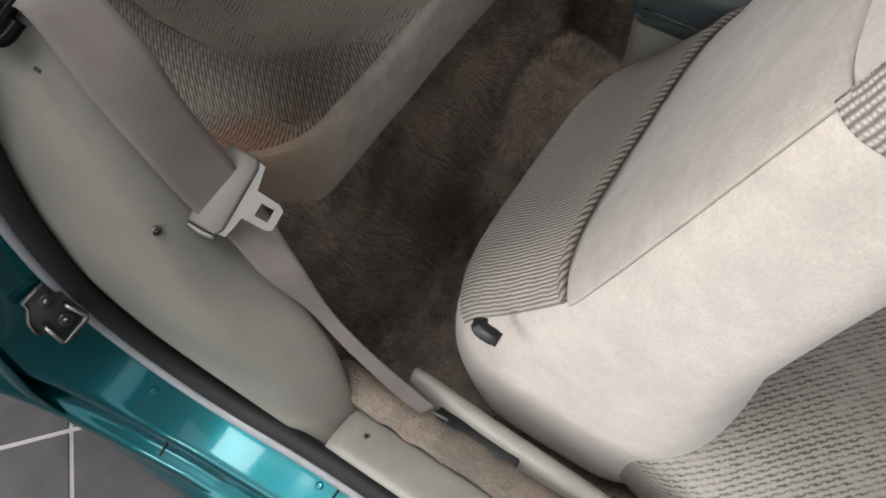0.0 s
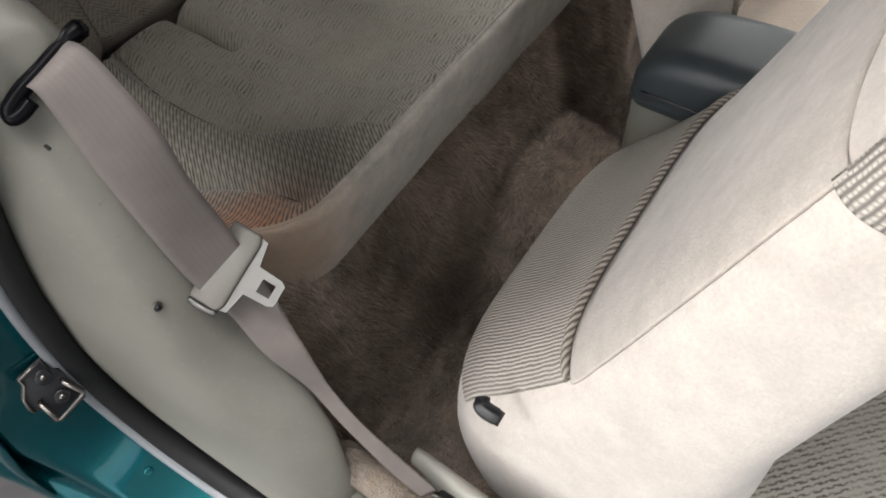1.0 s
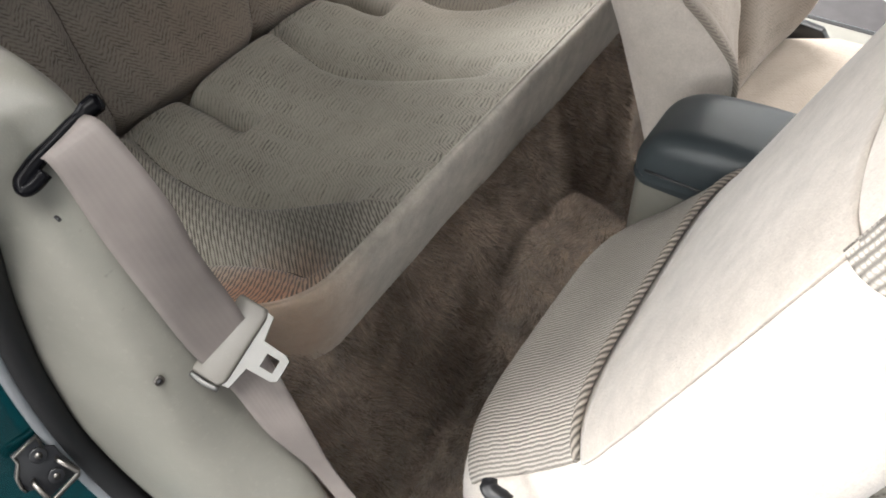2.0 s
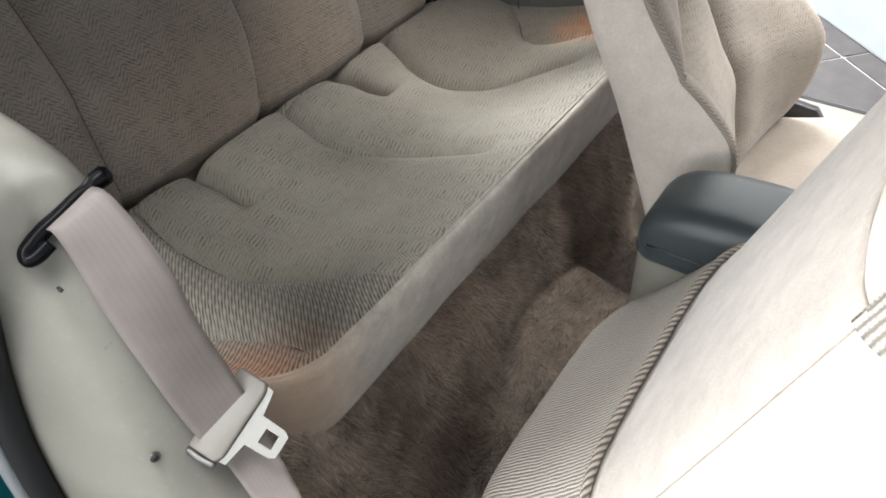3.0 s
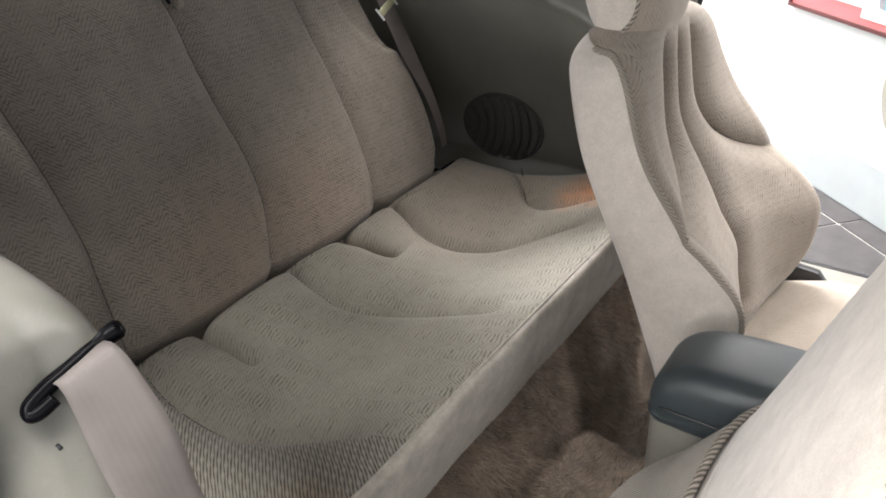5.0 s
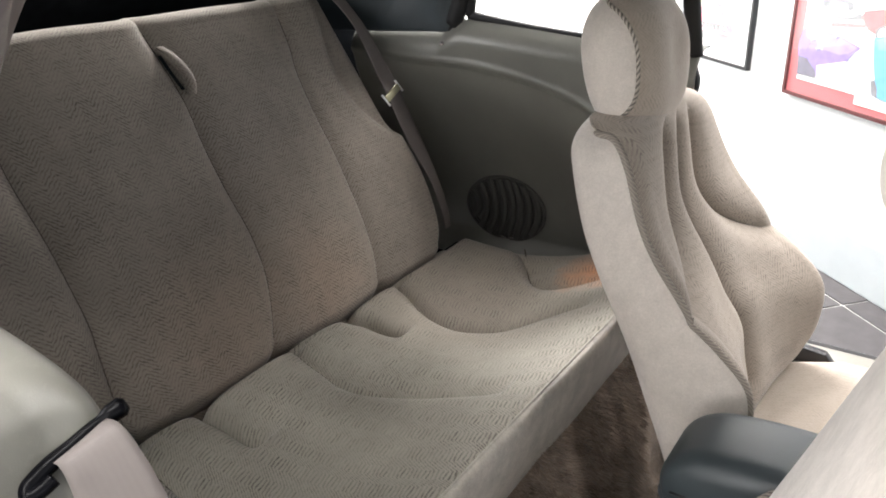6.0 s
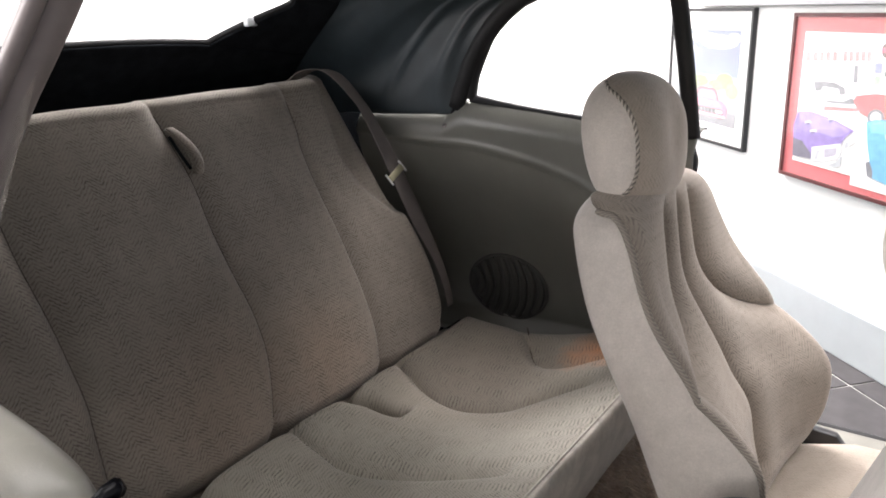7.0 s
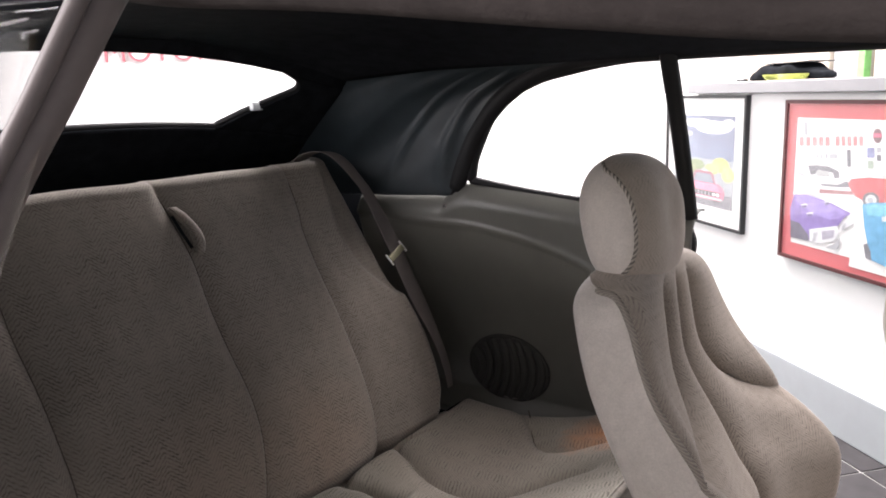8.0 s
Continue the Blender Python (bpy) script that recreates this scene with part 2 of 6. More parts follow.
def paint(name, color):
    m = Nodes(name, color, 0.27, 0.80)
    m.set("Coat Weight", 0.6)
    m.set("Coat Roughness", 0.06)
    pos = m.coords()
    flake = m.ramp(m.noise(pos, 2600, 1.0), 0.3, 0.7)
    tone = m.mix(flake, tuple(c * 0.8 for c in color), tuple(c * 1.25 for c in color))
    dirt = m.ramp(m.noise(pos, 24, 5.0), 0.62, 0.8)
    m.color(m.mix(m.math("MULTIPLY", dirt, 0.25), tone, tuple(c * 0.4 for c in color)))
    m.bump(m.noise(pos, 120, 2.0), 0.03, 0.001)
    return m.mat


def glazing(name):
    """Thin clear pane: sees straight through, mirrors at a slant."""
    m = Nodes(name, (1, 1, 1), 0.02)
    clear, gloss = m.tree.nodes.new("ShaderNodeBsdfTransparent"), m.node("ShaderNodeBsdfGlossy", Roughness=0.01)
    both = m.tree.nodes.new("ShaderNodeMixShader")
    slant = m.math("POWER", m.node("ShaderNodeLayerWeight").outputs["Facing"], 4.0)
    m.link(m.math("ADD", m.math("MULTIPLY", slant, 0.5), 0.03), both.inputs[0])
    m.link(clear.outputs[0], both.inputs[1])
    m.link(gloss.outputs[0], both.inputs[2])
    m.link(both.outputs[0], m.tree.nodes["Material Output"].inputs[0])
    return m.mat


# Orange corner stains, and a broad darker brown patch towards the far end.
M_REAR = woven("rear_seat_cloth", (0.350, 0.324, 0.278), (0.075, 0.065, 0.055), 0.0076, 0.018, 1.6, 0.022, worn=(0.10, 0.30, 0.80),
               stain_tint=(((0.49, -0.47, 0.54), 0.15, (0.46, 0.19, 0.085), 0.75), ((-0.40, -0.76, 0.47), 0.34, (0.215, 0.172, 0.138), 0.70), ((-0.52, -0.56, 0.55), 0.11, (0.62, 0.27, 0.12), 0.85)))
# Same weave on a darker base, with two paler warm patches low down.
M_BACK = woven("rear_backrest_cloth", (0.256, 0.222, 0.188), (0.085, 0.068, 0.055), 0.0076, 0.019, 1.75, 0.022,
               stain_tint=(((0.1, -0.95, 0.56), 0.18, (0.34, 0.25, 0.19), 0.3), ((-0.15, -0.95, 0.55), 0.15, (0.36, 0.25, 0.18), 0.35)))
M_SEAT = woven("front_seat_cloth", (0.345, 0.292, 0.245), (0.13, 0.105, 0.085), 0.0062, 0.018, 0.75, 0.022)
M_PANEL = woven("front_panel_cloth", (0.345, 0.292, 0.245), (0.105, 0.085, 0.07), 0.0062, 0.018, 1.05, 0.022, hem=0.020)
M_CUSHION = woven("front_cushion_cloth", (0.36, 0.34, 0.30), (0.07, 0.06, 0.052), 0.0085, 0.017, 2.1, 0.5)
M_PLUSH = plush("beige_velour", (0.60, 0.545, 0.495), 0.13)
M_PLUSHB = plush("brushed_velour_panel", (0.50, 0.45, 0.40), 0.2)
M_PLUSHD = plush("worn_velour_trim", (0.44, 0.405, 0.355), 0.30, stain_tint=(((0.47, -0.45, 0.50), 0.15, (0.40, 0.25, 0.16), 0.75),))
M_RIB = ribbed("ribbed_stretch_knit", (0.54, 0.50, 0.45), 0.0046, 0.003)
M_CORD = ribbed("corded_seam", (0.40, 0.35, 0.30), 0.0072, 0.5, 3.6, 0.5)
M_TWIST = ribbed("twisted_piping", (0.46, 0.41, 0.355), 0.0072, 0.5, 0.8, 0.22)
M_TWIST_DARK = ribbed("dark_stitching", (0.06, 0.052, 0.05), 0.0050, 0.5, 0.8, 0.25)
M_HEM = ribbed("braided_hem", (0.54, 0.50, 0.45), 0.0070, 0.0052, 0.6, 0.30)
M_CARPET = carpet("brown_carpet", (0.43, 0.345, 0.272))
M_PILE = pile("brown_carpet_pile", (0.49, 0.392, 0.318))
M_CARPETL = carpet("tan_carpet", (0.30, 0.235, 0.18))
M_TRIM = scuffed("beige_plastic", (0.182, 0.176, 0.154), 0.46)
# Far-side copy of the trim plastic, its shade put into a darker colour.
M_TRIM_SHADED = plain("shaded_beige_plastic", (0.130, 0.129, 0.114), 0.34, vary=0.1, grain=0.25, grain_scale=900)
# Trim plastic for the upward-facing sill, overhead light put into a lighter colour.
M_SILL_LIT = scuffed("lit_beige_plastic", (0.27, 0.262, 0.235), 0.42)
M_CREAM = scuffed("cream_plastic", (0.37, 0.36, 0.325), 0.38)
M_GRILLE = plain("dark_speaker_plastic", (0.042, 0.041, 0.038), 0.5)
M_SLAT = plain("speaker_slat_plastic", (0.048, 0.047, 0.043), 0.7)
M_LATCH = scuffed("taupe_latch_plastic", (0.128, 0.119, 0.105), 0.5)
M_WEB = webbing("taupe_webbing", (0.146, 0.127, 0.119))
M_RUBBER = plain("black_rubber", (0.012, 0.012, 0.013), 0.6, vary=0.3, gloss=0.25)
M_RUBBERG = plain("grey_rubber", (0.125, 0.107, 0.105), 0.45, vary=0.2)
M_LIP = plain("pale_grey_seal_bead", (0.20, 0.21, 0.225), 0.3, vary=0.15)
M_BLACK = plain("black_plastic", (0.010, 0.010, 0.012), 0.38, vary=0.2)
M_STEEL = plain("brushed_steel", (0.125, 0.124, 0.120), 0.5, 1.0, vary=0.1)
M_GUIDE = plain("glossy_black_plastic", (0.003, 0.003, 0.004), 0.26, vary=0.2, gloss=0.08)
# Dark colour for the crease shade drawn along the sewn seams.
M_SEAM_SHADE = plain("seam_shade", (0.095, 0.080, 0.067), 0.9, vary=0.2, scale=60, gloss=0.1)
M_DARKSTEEL = plain("dull_steel", (0.16, 0.15, 0.14), 0.35, 1.0, vary=0.2)
M_PAINT = paint("teal_metallic_paint", (0.0, 0.092, 0.110))
M_LEATHER = plain("blue_grey_vinyl", (0.032, 0.041, 0.046), 0.42, vary=0.15, grain=0.3, grain_scale=500)
M_HEAD = plain("black_soft_top_cloth", (0.0152, 0.0168, 0.0198), 0.95, vary=0.3, scale=30, grain=0.5, gloss=0.05)
M_FLAP = plain("dark_vinyl_flap", (0.021, 0.030, 0.036), 0.5, vary=0.25, scale=14)
M_ROOFEDGE = plain("grey_felt_edge", (0.052, 0.044, 0.042), 0.95, vary=0.25, scale=60, grain=0.8, grain_scale=260, gloss=0.1)
M_GLASS = glazing("clear_glass")
M_WALL = plain("white_wall_paint", (0.86, 0.86, 0.85), 0.7, vary=0.02, scale=2)
M_CEIL = plain("white_ceiling_paint", (0.82, 0.82, 0.80), 0.9, vary=0.02, scale=2)
M_BASE = plain("pale_grey_board", (0.52, 0.55, 0.57), 0.45, vary=0.05)
M_LEDGE = plain("grey_ledge", (0.30, 0.30, 0.31), 0.5, vary=0.06)
M_TILE = plain("dark_slate_tile", (0.052, 0.048, 0.050), 0.55, vary=0.25, scale=14, grain=0.3, grain_scale=220, gloss=0.28)
M_GROUT = plain("light_grout", (0.36, 0.35, 0.34), 0.9, vary=0.15, scale=40)

# ---- building tools ----


def smooth(points, n):
    """n points along a Catmull-Rom curve through the given ones."""
    p = np.array(points, float)
    p = np.vstack([2 * p[0] - p[1], p, 2 * p[-1] - p[-2]])
    t = np.linspace(0, len(p) - 3, n)
    i = np.minimum(t.astype(int), len(p) - 4)
    f = (t - i)[:, None]
    a, b, c, d = p[i], p[i + 1], p[i + 2], p[i + 3]
    return 0.5 * (2 * b + (c - a) * f + (2 * a - 5 * b + 4 * c - d) * f ** 2 + (3 * b - a - 3 * c + d) * f ** 3)


def curve_at(table, x):
    """A smooth value from rows of (x, value...)."""
    rows = np.array(table, float)
    fine = smooth(rows, 200)
    out = [np.interp(x, fine[:, 0], fine[:, k]) for k in range(1, rows.shape[1])]
    return out[0] if len(out) == 1 else out


def near(px, py, line, n=160):
    """Distance from the points to a smooth curve."""
    q = smooth(line, n)
    best = np.full(px.shape, 9.0)
    for a, b in q:
        best = np.minimum(best, (px - a) ** 2 + (py - b) ** 2)
    return np.sqrt(best)


def seam_field(px, py, line, n=44):
    """Signed distance to a smooth curve (positive on its left), and how far along it the nearest place lies, from 0 to 1."""
    q = smooth(line, n)
    best, side, along = np.full(px.shape, 9.0), np.ones(px.shape), np.zeros(px.shape)
    for k in range(n - 1):
        (ax, ay), (bx, by) = q[k], q[k + 1]
        ux, uy = bx - ax, by - ay
        f = np.clip(((px - ax) * ux + (py - ay) * uy) / (ux * ux + uy * uy), 0, 1)
        dx, dy = px - ax - f * ux, py - ay - f * uy
        d = dx * dx + dy * dy
        closer = d < best
        best = np.where(closer, d, best)
        side = np.where(closer, ux * dy - uy * dx, side)
        along = np.where(closer, (k + f) / (n - 1), along)
    return np.sqrt(best) * np.where(side < 0, -1.0, 1.0), along


def pulled_seam(px, py, line, depth, left, right, start=0.0, end=0.2):
    """A seam drawn tight between two padded panels: a crisp crease with a fuller swell on either side, shallower towards its ends."""
    d, f = seam_field(px, py, line)
    strong = np.clip(f / max(start, 1e-6), 0, 1) * np.clip((1 - f) / max(end, 1e-6), 0, 1) ** 0.7
    return -depth * np.exp(-np.abs(d) / np.where(d > 0, left, right)) * strong


def thing(name, label, category, at=(0, 0, 0), group="", kind=""):
    ob = new(name)
    ob.empty_display_size = 0.1
    ob.matrix_world = Matrix.Translation(at)
    return tagged(ob, label, category, group, kind)


def adopt(ob, parent):
    shift = parent.location if parent.parent is None else Vector()
    ob.parent = parent
    ob.matrix_parent_inverse = Matrix.Translation(-shift)
    return ob


def put(name, mesh, mat, parent=None, label="", shade=True):
    if mat is not None and not mesh.materials:
        mesh.materials.append(mat)
    if shade:
        mesh.polygons.foreach_set("use_smooth", [True] * len(mesh.polygons))
    ob = new(name, mesh)
    if parent is not None:
        adopt(ob, parent)
    return tagged(ob, label)


def grid_mesh(P, wrap=False, caps=False, uv=None):
    """A mesh over a grid of points, wrapped round in its second direction if asked, with a UV map in metres."""
    P = np.asarray(P, float)
    n, m = P.shape[:2]
    k = m if wrap else m - 1
    i, j = np.meshgrid(np.arange(n - 1), np.arange(k), indexing="ij")
    j2 = (j + 1) % m
    quads = np.stack([i * m + j, i * m + j2, (i + 1) * m + j2, (i + 1) * m + j], -1).reshape(-1, 4)
    if uv is None:
        closed = np.concatenate([P, P[:, :1]], 1) if wrap else P
        dv = np.linalg.norm(np.diff(closed, axis=1), axis=2).mean(0)
        du = np.linalg.norm(np.diff(P, axis=0), axis=2).mean(1)
        V = np.concatenate([[0], np.cumsum(dv)])
        U = np.concatenate([[0], np.cumsum(du)])
        uu, vv = np.meshgrid(U, V, indexing="ij")
    else:
        uu, vv = uv
        if wrap:
            uu, vv = np.concatenate([uu, uu[:, :1]], 1), np.concatenate([vv, vv[:, :1]], 1)
    corner = np.stack([np.stack([uu[i, j], vv[i, j]], -1), np.stack([uu[i, j + 1], vv[i, j + 1]], -1),
                       np.stack([uu[i + 1, j + 1], vv[i + 1, j + 1]], -1), np.stack([uu[i + 1, j], vv[i + 1, j]], -1)], 2).reshape(-1, 2)
    faces = quads.tolist()
    extra = 0
    if caps:
        faces += [list(range(m - 1, -1, -1)), list(range((n - 1) * m, n * m))]
        extra = 2 * m
    mesh = bpy.data.meshes.new("grid")
    mesh.from_pydata(P.reshape(-1, 3).tolist(), [], faces)
    layer = mesh.uv_layers.new(name="metres")
    layer.data.foreach_set("uv", np.concatenate([corner, np.zeros((extra, 2))]).ravel())
    mesh.update()
    return mesh


def normals(P):
    a, b = np.gradient(P, axis=0), np.gradient(P, axis=1)
    n = np.cross(a, b)
    return n / np.maximum(np.linalg.norm(n, axis=2, keepdims=True), 1e-9)


def sheet_mesh(P, thick, uv=None):
    """A curved plate: the grid and its copy, thick metres behind it, with closed edges."""
    P = np.asarray(P, float)
    Q = P - normals(P) * thick
    loop = np.concatenate([P, Q[:, ::-1]], 1)
    if uv is not None:
        uv = tuple(np.concatenate([a, a[:, ::-1]], 1) for a in uv)
    return grid_mesh(loop, True, True, uv)


def tube_mesh(points, radius, sides=8, n=0, flat=1.0, up=(0, 0, 1)):
    p = smooth(points, n) if n else np.array(points, float)
    t = np.gradient(p, axis=0)
    t /= np.linalg.norm(t, axis=1, keepdims=True)
    u = np.cross(t, np.array(up, float))
    u /= np.maximum(np.linalg.norm(u, axis=1, keepdims=True), 1e-6)
    v = np.cross(u, t)
    r = np.broadcast_to(np.asarray(radius, float), (len(p),))
    a = np.linspace(0, 2 * np.pi, sides, endpoint=False)
    ring = u[:, None] * np.cos(a)[None, :, None] + v[:, None] * np.sin(a)[None, :, None] * flat
    return grid_mesh(p[:, None] + ring * r[:, None, None], True, True)


def ribbon_mesh(left, right, thick, n):
    """Webbing between two edge curves."""
    a, b = smooth(left, n), smooth(right, n)
    k = np.linspace(0, 1, 9)
    P = a[:, None] * (1 - k)[None, :, None] + b[:, None] * k[None, :, None]
    nn = normals(P)
    length = np.concatenate([[0], np.cumsum(np.linalg.norm(np.diff((a + b) / 2, axis=0), axis=1))])
    width = np.linalg.norm(b - a, axis=1).mean()
    uv = np.meshgrid(k * width, length)
    return sheet_mesh(P + nn * thick / 2, thick, tuple(uv))


def box_mesh(lo, hi, bevel=0.004, segments=2):
    bm = bmesh.new()
    bmesh.ops.create_cube(bm, size=1)
    lo, hi = Vector(lo), Vector(hi)
    for v in bm.verts:
        v.co = Vector([(lo[k] + hi[k]) / 2 + v.co[k] * (hi[k] - lo[k]) for k in range(3)])
    if bevel:
        bmesh.ops.bevel(bm, geom=list(bm.edges), offset=bevel, segments=segments, affect="EDGES", profile=0.5)
    mesh = bpy.data.meshes.new("box")
    bm.to_mesh(mesh)
    bm.free()
    return mesh


def outline_mesh(points, thick, bevel=0.0, m=None):
    """A flat plate with the given outline, thick along its own z."""
    bm = bmesh.new()
    face = bm.faces.new([bm.verts.new((x, y, 0)) for x, y in points])
    ext = bmesh.ops.extrude_face_region(bm, geom=[face])
    bmesh.ops.translate(bm, vec=(0, 0, thick), verts=[g for g in ext["geom"] if isinstance(g, bmesh.types.BMVert)])
    bmesh.ops.recalc_face_normals(bm, faces=list(bm.faces))
    if bevel:
        bmesh.ops.bevel(bm, geom=list(bm.edges), offset=bevel, segments=2, affect="EDGES", profile=0.5)
    if m is not None:
        bm.transform(m)
    mesh = bpy.data.meshes.new("plate")
    bm.to_mesh(mesh)
    bm.free()
    return mesh


def disc_mesh(m, radius, depth, sides=20, bevel=0.0, ratio=1.0):
    a = np.linspace(0, 2 * np.pi, sides, endpoint=False)
    return outline_mesh([(radius * np.cos(x), radius * ratio * np.sin(x)) for x in a], depth, bevel, m)


def axes(origin, x, y):
    """A matrix whose x and y run along the given ways."""
    x = Vector(x).normalized()
    z = x.cross(Vector(y)).normalized()
    y = z.cross(x)
    m = Matrix((x, y, z)).transposed().to_4x4()
    m.translation = Vector(origin)
    return m


def screw(name, at, way, parent, r=0.005):
    m = axes(at, Vector(way).orthogonal(), Vector(way).cross(Vector(way).orthogonal()))
    head = put(name, disc_mesh(m, r, 0.0025, 16, 0.0008), M_DARKSTEEL, parent, "small dark metal screw head")
    put("screw_recess", disc_mesh(m @ Matrix.Translation((0, 0, 0.0026)), r * 0.5, 0.0006, 6), M_BLACK, head)
    return head


# ---- the showroom ----


def room_box(name, s0, s1, w0, w1, z0, z1, mat, label, kind="structure", parent=None, bevel=0.0, category=""):
    m = Matrix((SD, WD * -1, Vector((0, 0, 1)))).transposed().to_4x4()
    mesh = box_mesh((s0, -w1, z0), (s1, -w0, z1), bevel)
    mesh.transform(m)
    ob = put(name, mesh, mat, parent, label, shade=False)
    return tagged(ob, kind=kind, category=category)


S0, S1, W0, W1, HIGH = ROOM
M_FARWALL = plain("grey_wall_paint", (0.30, 0.30, 0.30), 0.8, vary=0.04, scale=2)
floor = room_box("floor", S0 - 0.2, S1 + 0.2, W0 - 0.2, W1 + 0.2, -0.15, -0.004, M_GROUT, "light grey grouted bed under dark square floor tiles")
room_box("ceiling", S0 - 0.2, S1 + 0.2, W0 - 0.2, W1 + 0.2, HIGH, HIGH + 0.15, M_CEIL, "plain white showroom ceiling")
room_box("wall_rear", S0 - 0.2, S0, W0, W1, 0, HIGH, M_WALL, "bright white wall with red lettering behind the car")
room_box("wall_back", S0, S1, W0 - 0.2, W0, 0, 1.5, M_WALL, "white wall behind the low display wall")
room_box("wall_back_top", S0, S1, W0 - 0.2, W0, 3.1, HIGH, M_WALL, "white strip of wall over the opening left for the back fill lamp")
room_box("wall_side_low", S0, S1, W1, W1 + 0.2, 0, 0.3, M_FARWALL, "grey sill wall under the shop windows")
room_box("wall_side_top", S0, S1, W1, W1 + 0.2, 3.18, HIGH, M_FARWALL, "grey strip of wall over the shop windows")
room_box("wall_side_end", S0, -2.6, W1, W1 + 0.2, 0.3, 3.18, M_WALL, "white wall beside the shop windows")
room_box("wall_side_far", 6.4, S1, W1, W1 + 0.2, 0.3, 3.18, M_FARWALL, "grey wall beside the shop windows")
room_box("wall_front_low", S1, S1 + 0.2, W0, W1, 0, 0.3, M_FARWALL, "grey sill wall under the front windows")
room_box("wall_front_top", S1, S1 + 0.2, W0, W1, 2.6, HIGH, M_FARWALL, "grey strip of wall over the front windows")
room_box("display_wall", -2.95, -0.2, -1.42, -1.22, 0, 1.135, M_WALL, "low white display wall with framed posters")
room_box("wall_ledge", -2.44, -0.16, -1.50, -1.17, 1.137, 1.18, M_LEDGE, "grey ledge on top of the low wall", bevel=0.004)
room_box("baseboard", -2.95, -0.2, -1.217, -1.19, 0.0, 0.18, M_BASE, "wide pale grey baseboard along the low wall", bevel=0.004)


def wall_letters():
    data = bpy.data.curves.new("letters", "FONT")
    data.body, data.size, data.extrude, data.align_x = "MOTORS", 0.205, 0.012, "CENTER"
    data.offset = -0.002
    data.materials.append(plain("red_sign_lettering", (0.58, 0.16, 0.19), 0.5))
    raw = new("wall_lettering", data)
    mesh = bpy.data.meshes.new_from_object(raw.evaluated_get(bpy.context.evaluated_depsgraph_get()))
    bpy.data.objects.remove(raw)
    mesh.transform(axes(room(S0 + 0.015, LETTER_W, LETTER_Z), WD * -1, (0, 0, 1)))
    tagged(put("wall_lettering", mesh, None, None, "red capital letters MOTORS on the white wall", shade=False), category="sign")


LETTER_W, LETTER_Z = 1.27, 1.478


def poster(name, s0, s1, z0, z1, frame_mat, border_mat, label, border, shapes):
    """A framed print on the low wall: thin frame, coloured mount, white sheet, and the flat shapes of its picture."""
    t = thing(name, label, "poster", room((s0 + s1) / 2, -1.217, z0))

    def slab(piece, a0, a1, b0, b1, w0, w1, mat, lab=""):
        return room_box(piece, a0, a1, w0, w1, b0, b1, mat, lab, "", t)
    f = 0.012
    slab("picture_frame", s0, s1, z1 - f, z1, -1.217, -1.197, frame_mat)
    slab("picture_frame", s0, s1, z0, z0 + f, -1.217, -1.197, frame_mat)
    slab("picture_frame", s0, s0 + f, z0 + f, z1 - f, -1.217, -1.197, frame_mat)
    slab("picture_frame", s1 - f, s1, z0 + f, z1 - f, -1.217, -1.197, frame_mat)
    slab("mount", s0 + f, s1 - f, z0 + f, z1 - f, -1.217, -1.206, border_mat)
    w = s1 - s0 - 2 * border
    h = z1 - z0 - 2 * border
    art = slab("print", s0 + border, s1 - border, z0 + border, z1 - border, -1.206, -1.2045, POSTER_WHITE)
    for k, (kind, a, b, ww, hh, color) in enumerate(shapes):
        mat = poster_ink(color)
        corner = (0, 0) if kind == "poly" else (a * w, b * h)
        m = axes(room(s0 + border + corner[0], -1.2040 + 0.00005 * k, z0 + border + corner[1]), SD, (0, 0, 1))
        if kind == "poly":
            pts = [(x * w, y * h) for x, y in a]
        elif kind == "box":
            pts = [(0, 0), (ww * w, 0), (ww * w, hh * h), (0, hh * h)]
        elif kind == "dot":
            pts = [(ww * w * np.cos(x), hh * h * np.sin(x)) for x in np.linspace(0, 2 * np.pi, 18, endpoint=False)]
        elif kind == "roof":
            pts = [(0, 0), (ww * w, 0), (ww * w * 0.86, hh * h * 0.9), (ww * w * 0.78, hh * h), (ww * w * 0.22, hh * h), (ww * w * 0.14, hh * h * 0.9)]
        elif kind == "hood":
            pts = [(0, 0), (ww * w, 0), (ww * w * 0.92, hh * h * 0.7), (ww * w * 0.80, hh * h), (ww * w * 0.20, hh * h), (ww * w * 0.08, hh * h * 0.7)]
        elif kind == "hill":
            pts = [(0, 0), (ww * w, 0), (ww * w, hh * h * 0.5), (ww * w * 0.78, hh * h * 0.95), (ww * w * 0.55, hh * h * 0.55), (ww * w * 0.3, hh * h), (ww * w * 0.12, hh * h * 0.6), (0, hh * h * 0.7)]
        else:
            side = ((0.02, 0.10), (0.0, 0.34), (0.05, 0.52), (0.14, 0.62), (0.22, 0.64), (0.78, 0.64), (0.86, 0.62), (0.95, 0.52), (1.0, 0.34), (0.98, 0.10), (0.90, 0.02), (0.10, 0.02))
            pts = [(x * ww * w, y * hh * h) for x, y in side]
        adopt(put("printed_shape", outline_mesh(pts, 0.00004, 0, m), mat, None, "", False), art)
    pane = slab("glass_pane", s0 + f, s1 - f, z0 + f, z1 - f, -1.2005, -1.199, M_GLASS)
    pane.visible_shadow = False
    return t


INKS = {}
POSTER_WHITE = plain("poster_paper", (0.80, 0.80, 0.79), 0.35, vary=0.03)


def poster_ink(color):
    if color not in INKS:
        INKS[color] = plain("poster_ink", tuple(c * 0.85 + 0.10 for c in color), 0.35, vary=0.16, scale=40)
    return INKS[color]


